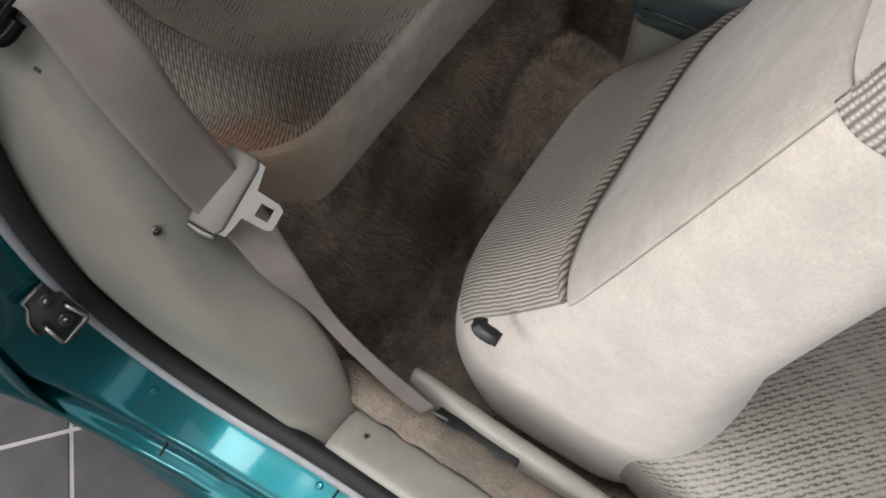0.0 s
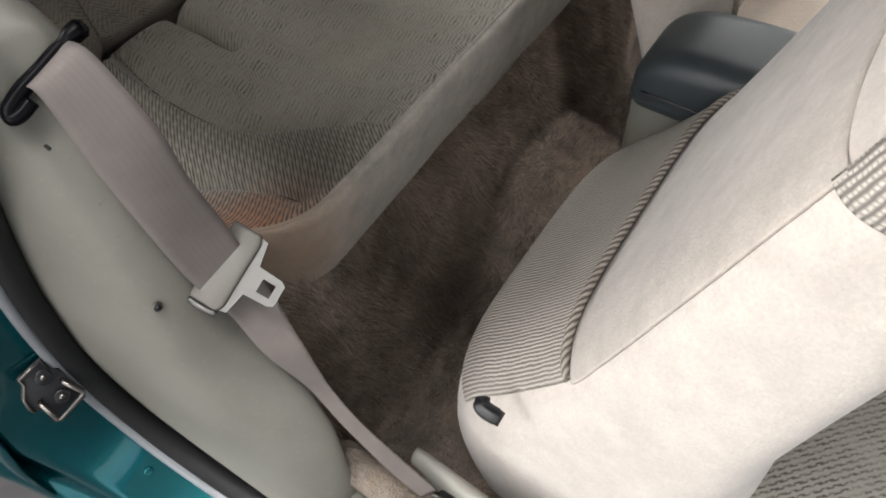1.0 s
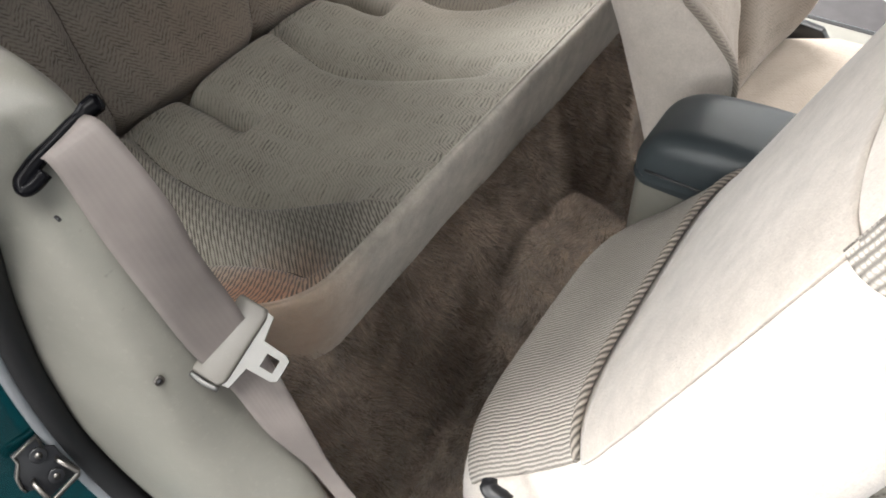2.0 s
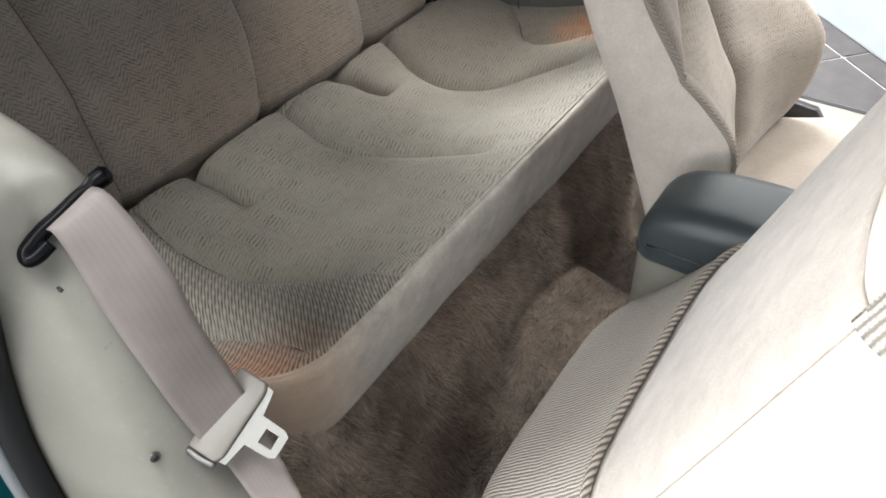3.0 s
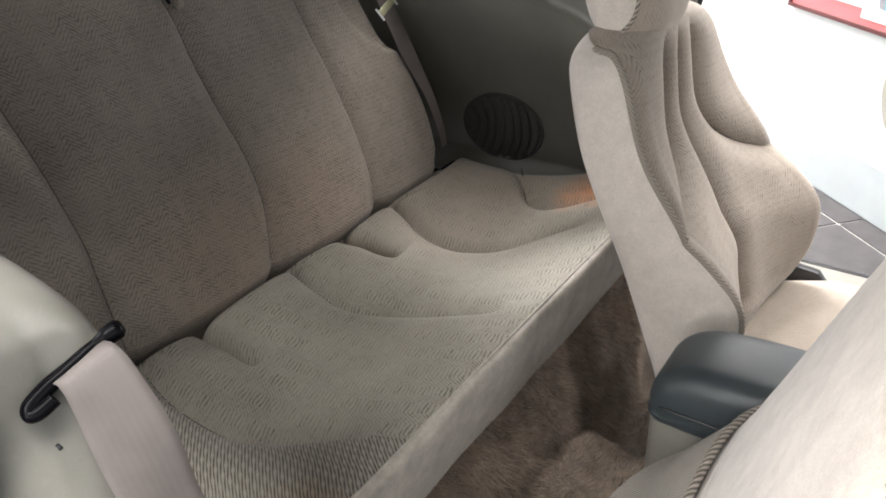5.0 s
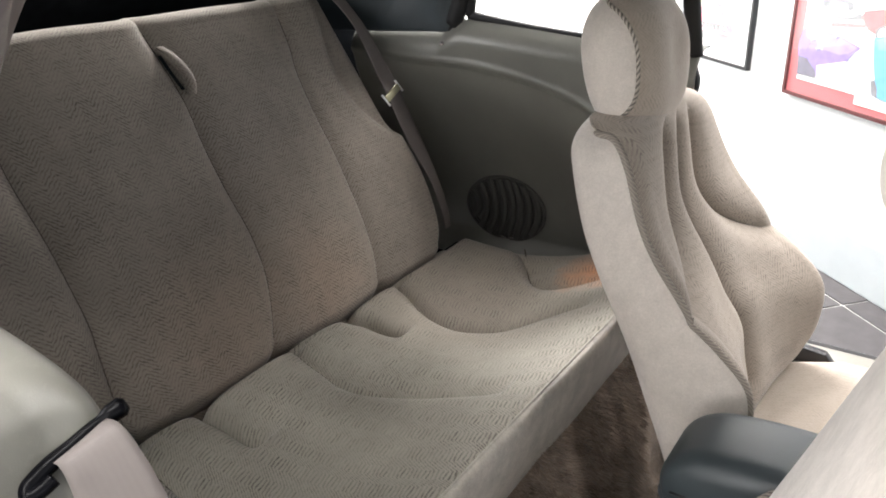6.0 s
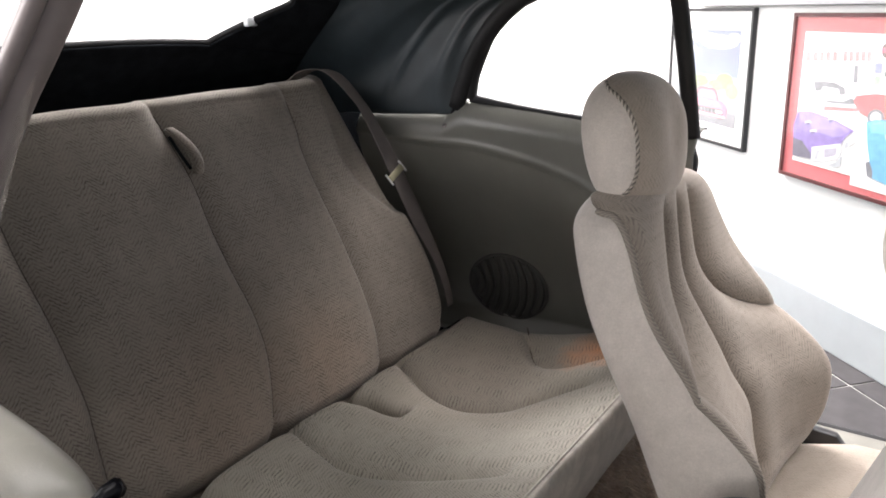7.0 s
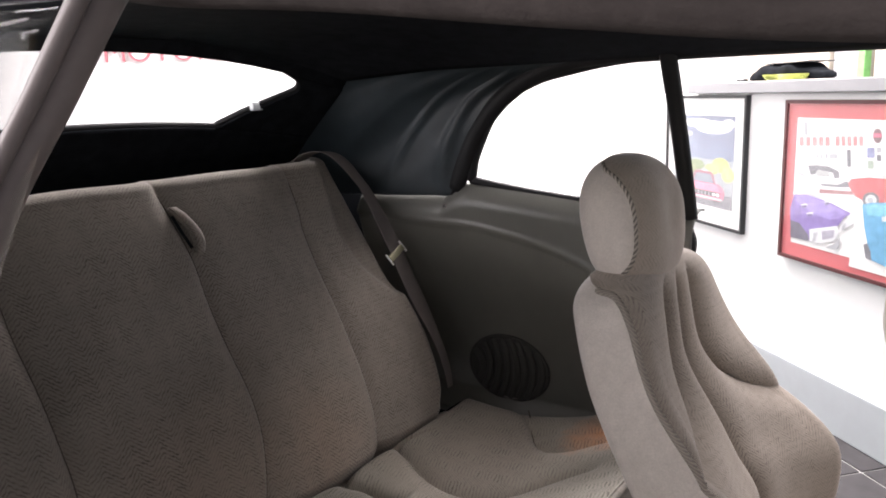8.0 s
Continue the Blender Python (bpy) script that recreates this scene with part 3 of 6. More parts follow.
RED, BLUE, PURPLE, GREY, DARK, SKY, YELLOW, GREEN, PINK = ((0.50, 0.05, 0.05), (0.05, 0.30, 0.50), (0.15, 0.11, 0.33), (0.36, 0.36, 0.38), (0.05, 0.05, 0.06),
                                                          (0.10, 0.13, 0.22), (0.46, 0.45, 0.10), (0.16, 0.22, 0.08), (0.55, 0.12, 0.20))
PALE, CHROME, GLASSY = (0.70, 0.71, 0.72), (0.58, 0.60, 0.63), (0.18, 0.22, 0.28)


def front_car(a, b, w, h, color, stripe=None):
    """A car drawn from the front three-quarter: body, roof, screen, bonnet, grille, lamps, bumper, wheels."""
    dark = tuple(c * 0.55 for c in color)
    light = tuple(min(0.8, c * 1.5 + 0.04) for c in color)
    out = [("dot", a + 0.16 * w, b + 0.10 * h, 0.09 * w, 0.10 * h, DARK), ("dot", a + 0.84 * w, b + 0.10 * h, 0.09 * w, 0.10 * h, DARK),
           ("car", a, b + 0.04 * h, w, 0.92 * h, color), ("roof", a + 0.20 * w, b + 0.60 * h, 0.60 * w, 0.40 * h, dark), ("roof", a + 0.25 * w, b + 0.62 * h, 0.50 * w, 0.30 * h, GLASSY),
           ("hood", a + 0.10 * w, b + 0.36 * h, 0.80 * w, 0.24 * h, light), ("box", a + 0.10 * w, b + 0.18 * h, 0.80 * w, 0.16 * h, DARK)]
    for k in range(5):
        out.append(("box", a + (0.30 + 0.085 * k) * w, b + 0.20 * h, 0.012 * w, 0.12 * h, CHROME))
    for x in (0.15, 0.24, 0.76, 0.85):
        out.append(("dot", a + x * w, b + 0.26 * h, 0.040 * w, 0.055 * h, PALE))
    out.append(("box", a + 0.04 * w, b + 0.09 * h, 0.92 * w, 0.055 * h, CHROME))
    if stripe:
        out.append(("box", a + 0.44 * w, b + 0.36 * h, 0.12 * w, 0.22 * h, stripe))
    return out


poster("framed_poster", -2.66, -2.062, 0.588, 1.130, M_BLACK, POSTER_WHITE, "portrait car print in thin black frame with white mount", 0.075, [
    ("box", 0.0, 0.02, 1.0, 0.96, (0.30, 0.33, 0.36)), ("box", 0.0, 0.55, 1.0, 0.43, SKY), ("dot", 0.42, 0.90, 0.26, 0.05, PALE), ("dot", 0.66, 0.86, 0.30, 0.07, (0.72, 0.74, 0.77)), ("dot", 0.90, 0.90, 0.10, 0.05, PALE),
    ("dot", 0.2, 0.78, 0.12, 0.03, GREY), ("hill", 0.0, 0.52, 1.0, 0.20, (0.12, 0.16, 0.26)),
    ("dot", 0.80, 0.47, 0.14, 0.08, YELLOW), ("dot", 0.66, 0.42, 0.12, 0.06, (0.40, 0.42, 0.14)), ("dot", 0.92, 0.38, 0.10, 0.08, (0.5, 0.5, 0.16)), ("dot", 0.40, 0.45, 0.14, 0.06, GREEN), ("dot", 0.30, 0.40, 0.10, 0.05, (0.24, 0.28, 0.12)),
    ("dot", 0.12, 0.42, 0.10, 0.09, (0.45, 0.16, 0.10)), ("dot", 0.22, 0.34, 0.07, 0.06, (0.5, 0.25, 0.16)), ("dot", 0.55, 0.36, 0.08, 0.05, (0.55, 0.55, 0.5)), ("box", 0.0, 0.02, 1.0, 0.14, (0.16, 0.16, 0.18))]
    + front_car(0.18, 0.07, 0.70, 0.32, PINK))
# Flat shapes of the street print, in fractions of the sheet.
LETTER_RED, SHOP_GREY, SHOP_DARK = (0.60, 0.24, 0.24), (0.42, 0.43, 0.46), (0.16, 0.16, 0.18)
SHOPFRONT = [
    ("poly", [(0.019, 0.849), (0.047, 0.852), (0.051, 0.782), (0.023, 0.779)], 0, 0, 0, LETTER_RED),
    ("poly", [(0.062, 0.853), (0.089, 0.855), (0.093, 0.786), (0.066, 0.784)], 0, 0, 0, LETTER_RED),
    ("poly", [(0.103, 0.856), (0.13, 0.858), (0.134, 0.791), (0.107, 0.788)], 0, 0, 0, LETTER_RED),
    ("poly", [(0.144, 0.859), (0.169, 0.862), (0.174, 0.795), (0.148, 0.792)], 0, 0, 0, LETTER_RED),
    ("poly", [(0.183, 0.863), (0.208, 0.865), (0.213, 0.799), (0.187, 0.796)], 0, 0, 0, LETTER_RED),
    ("poly", [(0.243, 0.872), (0.266, 0.874), (0.27, 0.805), (0.247, 0.802)], 0, 0, 0, LETTER_RED),
    ("poly", [(0.277, 0.875), (0.299, 0.876), (0.304, 0.808), (0.282, 0.806)], 0, 0, 0, LETTER_RED),
    ("poly", [(0.31, 0.877), (0.332, 0.879), (0.337, 0.811), (0.315, 0.809)], 0, 0, 0, LETTER_RED),
    ("poly", [(0.343, 0.88), (0.364, 0.882), (0.369, 0.815), (0.348, 0.813)], 0, 0, 0, LETTER_RED),
    ("poly", [(0.375, 0.882), (0.396, 0.884), (0.401, 0.818), (0.38, 0.816)], 0, 0, 0, LETTER_RED),
    ("poly", [(0.136, 0.731), (0.146, 0.732), (0.148, 0.698), (0.138, 0.697)], 0, 0, 0, SHOP_GREY),
    ("poly", [(0.16, 0.734), (0.174, 0.736), (0.176, 0.702), (0.162, 0.7)], 0, 0, 0, SHOP_GREY),
    ("poly", [(0.191, 0.738), (0.205, 0.739), (0.207, 0.706), (0.193, 0.704)], 0, 0, 0, SHOP_GREY),
    ("poly", [(0.215, 0.74), (0.261, 0.746), (0.263, 0.713), (0.217, 0.707)], 0, 0, 0, SHOP_GREY),
    ("poly", [(0.275, 0.776), (0.28, 0.777), (0.289, 0.647), (0.284, 0.646)], 0, 0, 0, SHOP_GREY),
    ("poly", [(0.314, 0.781), (0.335, 0.783), (0.343, 0.663), (0.322, 0.66)], 0, 0, 0, SHOP_DARK),
    ("poly", [(0.404, 0.807), (0.409, 0.807), (0.418, 0.666), (0.414, 0.666)], 0, 0, 0, SHOP_GREY),
    ("poly", [(0.422, 0.808), (0.46, 0.812), (0.465, 0.743), (0.427, 0.739)], 0, 0, 0, (0.22, 0.24, 0.42)),
    ("poly", [(0.471, 0.814), (0.494, 0.816), (0.496, 0.782), (0.474, 0.779)], 0, 0, 0, SHOP_GREY),
    ("poly", [(0.475, 0.764), (0.497, 0.767), (0.5, 0.725), (0.478, 0.722)], 0, 0, 0, SHOP_DARK),
    ("poly", [(0.431, 0.719), (0.46, 0.723), (0.464, 0.666), (0.435, 0.661)], 0, 0, 0, (0.34, 0.42, 0.34)),
    ("poly", [(0.045, 0.968), (0.064, 0.969), (0.07, 0.866), (0.052, 0.865)], 0, 0, 0, SHOP_GREY),
    ("poly", [(0.494, 0.896), (0.493, 0.874), (0.488, 0.857), (0.48, 0.846), (0.47, 0.845), (0.46, 0.854), (0.452, 0.871), (0.448, 0.892), (0.449, 0.914), (0.454, 0.932), (0.463, 0.942), (0.473, 0.942), (0.483, 0.934), (0.49, 0.917)], 0, 0, 0, (0.14, 0.05, 0.06)),
    ("poly", [(0.45, 0.908), (0.49, 0.911), (0.492, 0.884), (0.452, 0.881)], 0, 0, 0, (0.62, 0.10, 0.18)),
]
WHITE_CAR = [
    ("poly", [(0.009, 0.568), (0.096, 0.626), (0.22, 0.653), (0.312, 0.605), (0.36, 0.552), (0.373, 0.457), (0.174, 0.405), (0.086, 0.421), (0.016, 0.461)], 0, 0, 0, (0.74, 0.75, 0.75)),
    ("poly", [(0.088, 0.634), (0.145, 0.646), (0.221, 0.645), (0.279, 0.616), (0.285, 0.572), (0.256, 0.562), (0.244, 0.602), (0.154, 0.609), (0.135, 0.571), (0.106, 0.566)], 0, 0, 0, SHOP_DARK),
    ("poly", [(0.144, 0.603), (0.216, 0.61), (0.229, 0.57), (0.146, 0.56)], 0, 0, 0, (0.45, 0.46, 0.46)),
    ("poly", [(0.174, 0.509), (0.279, 0.52), (0.325, 0.554), (0.366, 0.517), (0.296, 0.503), (0.179, 0.493)], 0, 0, 0, SHOP_DARK),
    ("poly", [(0.17, 0.465), (0.365, 0.488), (0.366, 0.464), (0.172, 0.435)], 0, 0, 0, (0.34, 0.14, 0.15)),
    ("poly", [(0.012, 0.587), (0.101, 0.544), (0.098, 0.53), (0.013, 0.564)], 0, 0, 0, SHOP_GREY),
]
RED_CAR = [
    ("poly", [(0.336, 0.539), (0.349, 0.575), (0.445, 0.604), (0.545, 0.609), (0.713, 0.632), (0.724, 0.489), (0.514, 0.441), (0.472, 0.427), (0.427, 0.432), (0.379, 0.458), (0.351, 0.501)], 0, 0, 0, (0.55, 0.09, 0.10)),
    ("poly", [(0.496, 0.628), (0.542, 0.643), (0.609, 0.651), (0.611, 0.621), (0.492, 0.604)], 0, 0, 0, (0.62, 0.64, 0.66)),
    ("poly", [(0.508, 0.455), (0.505, 0.429), (0.495, 0.406), (0.478, 0.39), (0.459, 0.385), (0.441, 0.392), (0.427, 0.41), (0.421, 0.435), (0.423, 0.462), (0.434, 0.485), (0.451, 0.5), (0.47, 0.504), (0.488, 0.497), (0.502, 0.479)], 0, 0, 0, SHOP_DARK),
    ("poly", [(0.494, 0.452), (0.492, 0.434), (0.485, 0.419), (0.474, 0.408), (0.461, 0.405), (0.449, 0.41), (0.44, 0.422), (0.435, 0.438), (0.437, 0.456), (0.444, 0.472), (0.456, 0.482), (0.469, 0.485), (0.481, 0.479), (0.49, 0.468)], 0, 0, 0, (0.66, 0.66, 0.66)),
    ("poly", [(0.479, 0.448), (0.478, 0.439), (0.475, 0.432), (0.469, 0.427), (0.463, 0.425), (0.457, 0.428), (0.452, 0.433), (0.45, 0.442), (0.451, 0.451), (0.455, 0.458), (0.46, 0.463), (0.467, 0.465), (0.473, 0.462), (0.477, 0.456)], 0, 0, 0, SHOP_GREY),
]
PURPLE_CAR = [
    ("poly", [(0.008, 0.391), (0.087, 0.408), (0.238, 0.38), (0.363, 0.327), (0.324, 0.279), (0.296, 0.212), (0.147, 0.146), (0.127, 0.055), (0.001, 0.038), (-0.013, 0.281)], 0, 0, 0, (0.21, 0.13, 0.42)),
    ("poly", [(0.016, 0.388), (0.08, 0.402), (0.225, 0.373), (0.341, 0.321), (0.298, 0.272), (0.246, 0.249), (0.14, 0.265), (0.031, 0.328)], 0, 0, 0, (0.30, 0.22, 0.55)),
    ("poly", [(-0.007, 0.18), (0.056, 0.17), (0.121, 0.089), (0.127, 0.046), (0.001, 0.038)], 0, 0, 0, (0.10, 0.09, 0.14)),
    ("poly", [(0.122, 0.139), (0.295, 0.216), (0.305, 0.163), (0.29, 0.098), (0.175, 0.039), (0.132, 0.038)], 0, 0, 0, (0.70, 0.71, 0.73)),
    ("poly", [(0.148, 0.12), (0.177, 0.133), (0.167, 0.059), (0.146, 0.043)], 0, 0, 0, SHOP_GREY),
    ("poly", [(0.201, 0.145), (0.278, 0.181), (0.275, 0.12), (0.208, 0.081)], 0, 0, 0, (0.36, 0.34, 0.42)),
    ("poly", [(0.308, 0.22), (0.377, 0.302), (0.383, 0.262), (0.36, 0.23), (0.317, 0.184)], 0, 0, 0, (0.66, 0.67, 0.70)),
    ("poly", [(0.321, 0.228), (0.339, 0.249), (0.336, 0.202), (0.32, 0.189)], 0, 0, 0, SHOP_GREY),
    ("poly", [(0.058, 0.321), (0.098, 0.339), (0.103, 0.318), (0.067, 0.3)], 0, 0, 0, (0.72, 0.72, 0.74)),
    ("poly", [(0.063, 0.313), (0.095, 0.325), (0.097, 0.308), (0.071, 0.297)], 0, 0, 0, (0.12, 0.09, 0.22)),
    ("poly", [(0.204, 0.377), (0.24, 0.394), (0.245, 0.374), (0.212, 0.357)], 0, 0, 0, (0.72, 0.72, 0.74)),
    ("poly", [(0.208, 0.369), (0.238, 0.38), (0.239, 0.364), (0.215, 0.354)], 0, 0, 0, (0.12, 0.09, 0.22)),
    ("poly", [(0.099, 0.263), (0.138, 0.282), (0.143, 0.261), (0.108, 0.243)], 0, 0, 0, (0.72, 0.72, 0.74)),
    ("poly", [(0.103, 0.255), (0.136, 0.268), (0.137, 0.251), (0.112, 0.24)], 0, 0, 0, (0.12, 0.09, 0.22)),
    ("poly", [(0.229, 0.03), (0.275, 0.067), (0.314, 0.132), (0.31, 0.049), (0.287, 0.033)], 0, 0, 0, SHOP_GREY),
]
BLUE_CAR = [
    ("poly", [(0.422, 0.407), (0.472, 0.431), (0.724, 0.489), (0.759, 0.011), (0.574, 0.004), (0.494, 0.026), (0.465, 0.139), (0.442, 0.254)], 0, 0, 0, (0.08, 0.36, 0.60)),
    ("poly", [(0.438, 0.407), (0.623, 0.458), (0.629, 0.384), (0.51, 0.345), (0.454, 0.338)], 0, 0, 0, (0.16, 0.52, 0.66)),
    ("poly", [(0.527, 0.345), (0.576, 0.37), (0.578, 0.332), (0.532, 0.311)], 0, 0, 0, (0.70, 0.72, 0.74)),
    ("poly", [(0.445, 0.124), (0.465, 0.139), (0.487, 0.081), (0.494, 0.022), (0.463, 0.031)], 0, 0, 0, SHOP_DARK),
]
# The mount's red is lightened to carry the glare that washes it out.
street = poster("framed_poster", -1.835, -0.95, 0.553, 1.112, plain("dark_red_frame", (0.10, 0.03, 0.03), 0.4), plain("glare_washed_red_mount", (0.62, 0.17, 0.18), 0.4, vary=0.06), "landscape print of parked cars with broad red border", 0.060,
                SHOPFRONT + WHITE_CAR + RED_CAR + PURPLE_CAR + BLUE_CAR)
room_box("caption_strip", -1.49, -0.965, -1.2055, -1.2035, 0.585, 0.625, POSTER_WHITE, "white caption strip over the mount", "", street)


def ledge_clutter():
    t = thing("document_bag", "black soft bag lying on the grey ledge", "bag", room(-2.01, -1.33, 1.18))
    k = np.linspace(0, 2 * np.pi, 28, endpoint=False)
    P = []
    for i, s in enumerate(np.linspace(-2.20, -1.785, 24)):
        e = min(1.0, 0.35 + 2.2 * min(i, 23 - i) / 23)
        h = (0.056 + 0.004 * math.sin(i * 0.9)) * e
        P.append([room(s, -1.33 + 0.08 * e * np.sign(np.cos(a)) * abs(np.cos(a)) ** 0.5, 1.181 + h / 2 + h / 2 * np.sign(np.sin(a)) * abs(np.sin(a)) ** 0.5) for a in k])
    put("bag_body", grid_mesh(np.array(P), True, True), M_HEAD, t)
    put("bag_flap", sheet_mesh(np.array([[room(q, w, 1.2385 + 0.004 * math.cos((w + 1.33) * 16)) for w in np.linspace(-1.40, -1.26, 8)] for q in np.linspace(-2.15, -1.85, 10)]), 0.003), M_FLAP, t)
    c = thing("paper_stack", "bright yellow-green papers on the grey ledge", "papers", room(-1.88, -1.225, 1.18))
    for k in range(5):
        put("sheet_of_paper", box_mesh(Vector((-0.07, -0.03, 0.004 * k)), Vector((0.07, 0.03, 0.004 * k + 0.003)), 0), poster_ink((0.55, 0.62, 0.05)), None)
        ob = scene.collection.objects[-1]
        ob.data.transform(Matrix.Translation(room(-1.88, -1.225, 1.182)) @ Matrix.Rotation(0.8 + 0.12 * k, 4, "Z"))
        adopt(ob, c)
    g = thing("ornament", "small round white trinket standing on the ledge", "ornament", room(-2.2, -1.27, 1.18))
    put("ring", tube_mesh([room(-2.2 + 0.024 * math.cos(a), -1.27, 1.226 + 0.040 * math.sin(a)) for a in np.linspace(0, 6.2832, 25)], 0.005, 8, up=WD), POSTER_WHITE, g)
    put("foot", box_mesh(room(-2.2, -1.27, 1.181) - Vector((0.018, 0.018, 0)), room(-2.2, -1.27, 1.19) + Vector((0.018, 0.018, 0)), 0.002), M_BLACK, g)
    room_box("green_post", -2.885, -2.84, -2.44, -2.40, 0, 1.75, poster_ink((0.10, 0.42, 0.06)), "slim green upright post behind the low wall", "", category="post")
    cream = plain("cream_cabinet", (0.50, 0.44, 0.37), 0.5, vary=0.08)
    for s0, s1, deep in ((-3.84, -3.10, -2.40), (-2.80, -1.95, -2.42)):
        room_box("shelf_unit", s0, s1, deep - 0.35, deep, 0, 1.6, cream, "plain cream storage cabinet behind the low wall", "", category="cabinet", bevel=0.01)
    room_box("partition_board", -3.095, -2.89, -2.46, -2.43, 0, 1.7, M_LEDGE, "grey board standing between the cream cabinets", "", category="board")


ledge_clutter()
wall_letters()

# ---- the car: shell ----
car = thing("convertible_car", "teal metallic two-door convertible with black soft top raised", "car", (0, -0.2, 0))

# Line of the door opening on the near side, from the sill up the rear jamb.
OPENING = [(0.664, 0.75, 0.385), (0.664, 0.2, 0.385), (0.664, -0.12, 0.385), (0.667, -0.25, 0.387), (0.676, -0.36, 0.402), (0.682, -0.437, 0.455),
           (0.684, -0.474, 0.56), (0.678, -0.47, 0.68), (0.665, -0.455, 0.78), (0.652, -0.43, 0.87), (0.648, -0.435, 0.905)]


def opening_frames(n):
    p = smooth(OPENING, n)
    t = np.gradient(p, axis=0)
    t /= np.linalg.norm(t, axis=1, keepdims=True)
    inward = np.cross(np.array([1.0, 0, 0]), t)
    inward *= np.sign(inward[:, 1:2] + inward[:, 2:3] + 1e-9)
    inward /= np.linalg.norm(inward, axis=1, keepdims=True)
    return p, t, inward


def door_opening(side):
    n = 120
    p, t, inward = opening_frames(n)
    rise = np.clip((p[:, 2] - 0.40) / 0.12, 0, 1)
    profile = [(-0.012, 0.03), (-0.004, 0.012), (0.012, 0.010), (0.03, 0.013), (0.055, 0.020), (0.066, 0.024), (0.072, 0.032), (0.076, 0.052), (0.082, 0.060), (0.092, 0.064), (0.099, 0.072), (0.103, 0.095), (0.103, 0.15), (0.095, 0.22)]
    prof = smooth(profile, 46)
    P = np.zeros((n, 46, 3))
    for j, (dx, dn) in enumerate(prof):
        wide = dx * (1 + 0.35 * rise)
        deep = dn * (1 + 0.3 * rise)
        P[:, j] = p - inward * deep[:, None]
        P[:, j, 0] = p[:, 0] + wide
    P[:, :, 0] *= side
    mesh = sheet_mesh(P if side > 0 else P[:, ::-1], 0.002)
    put("door_opening", mesh, M_PAINT, car, "glossy teal painted sill and door jamb")
    # soft rubber seal along the edge
    q = p - inward * 0.004
    q = q + np.array([0.004, 0, 0])
    q[:, 0] *= side
    put("door_seal", tube_mesh(q, 0.0125, 12, up=(1, 0, 0)), M_RUBBER, car, "black rubber door seal")
    lip = p + np.array([0.018, 0, 0]) - inward * 0.008
    lip[:, 0] *= side
    put("seal_lip", tube_mesh(lip, 0.006, 10, up=(1, 0, 0)), M_LIP, car, "grey bead along the door seal")


door_opening(1)
door_opening(-1)
for joint in ([(0.753, -0.405, 0.380), (0.757, -0.4065, 0.370), (0.770, -0.411, 0.355)], [(0.688, -0.210, 0.376), (0.694, -0.2105, 0.3735), (0.704, -0.211, 0.371)]):
    put("panel_joint", tube_mesh(joint, 0.0014, 8, 20), M_RUBBER, car, "dark joint between teal panels")
for plug_at, facing in (((0.697, -0.231, 0.373), (0.24, 0.05, 0.97)), ((0.719, -0.431, 0.426), (0.23, 0.67, 0.71))):
    side_way = Vector((1, 0, 0)).cross(Vector(facing))
    put("drain_plug", disc_mesh(axes(plug_at, side_way.cross(Vector(facing)), side_way), 0.0045, 0.003, 16, 0.001), M_PAINT, car, "small round teal plug")


def quarter_skin(side):
    """Outer panel behind the door, with its swell over the wheel."""
    ys, zs = np.linspace(-0.50, -2.05, 60), np.linspace(0.20, 0.93, 40)
    P = np.zeros((60, 40, 3))
    for i, y in enumerate(ys):
        for j, z in enumerate(zs):
            x = 0.775 + 0.055 * math.sin(min(1.0, (-0.5 - y) / 0.5) * math.pi / 2) - 0.10 * max(0, z - 0.55) ** 1.4 + 0.02 * math.exp(-((z - 0.45) / 0.1) ** 2) - 0.05 * max(0, 0.4 - z)
            P[i, j] = (side * (x - 0.25 * max(0, -1.7 - y) ** 1.5), y, z)
    put("quarter_panel", sheet_mesh(P if side < 0 else P[:, ::-1], 0.003), M_PAINT, car)


quarter_skin(1)
quarter_skin(-1)


def lower_sill(side):
    """Rocker strip under the door opening."""
    prof = smooth([(0.742, 0.335), (0.765, 0.325), (0.782, 0.30), (0.786, 0.26), (0.775, 0.21), (0.74, 0.185)], 20)
    ys = np.linspace(0.9, -0.62, 50)
    P = np.array([[(side * (x + 0.028 * max(0, -0.25 - y)), y, z) for x, z in prof] for y in ys])
    put("rocker_panel", sheet_mesh(P if side < 0 else P[:, ::-1], 0.004), M_PAINT, car)


lower_sill(1)
lower_sill(-1)
put("floor_pan", box_mesh((-0.66, -1.0, 0.005), (0.66, 0.9, 0.02), 0.003), M_RUBBER, car)
put("rear_bulkhead", box_mesh((-0.72, -1.62, 0.2), (0.72, -1.58, 0.93), 0.003), M_HEAD, car)
put("rear_deck", box_mesh((-0.74, -2.1, 0.90), (0.74, -1.55, 0.93), 0.01), M_PAINT, car)
put("cowl", box_mesh((-0.70, 0.86, 0.2), (0.70, 0.9, 0.92), 0.01), M_BLACK, car)


def road_wheel(x, y):
    r, k = 0.30, np.linspace(0, 2 * np.pi, 49)
    tyre = put("wheel", tube_mesh([(x, y + (r - 0.055) * math.cos(a), r + (r - 0.055) * math.sin(a)) for a in k], 0.055, 14, flat=1.5, up=(1, 0, 0)), M_RUBBER, car, "black rubber tyre")
    m = axes((x - 0.03, y, r), (0, 1, 0), (0, 0, 1))
    rim = put("rim", disc_mesh(m, 0.20, 0.06, 36, 0.006), M_STEEL, tyre)
    return rim


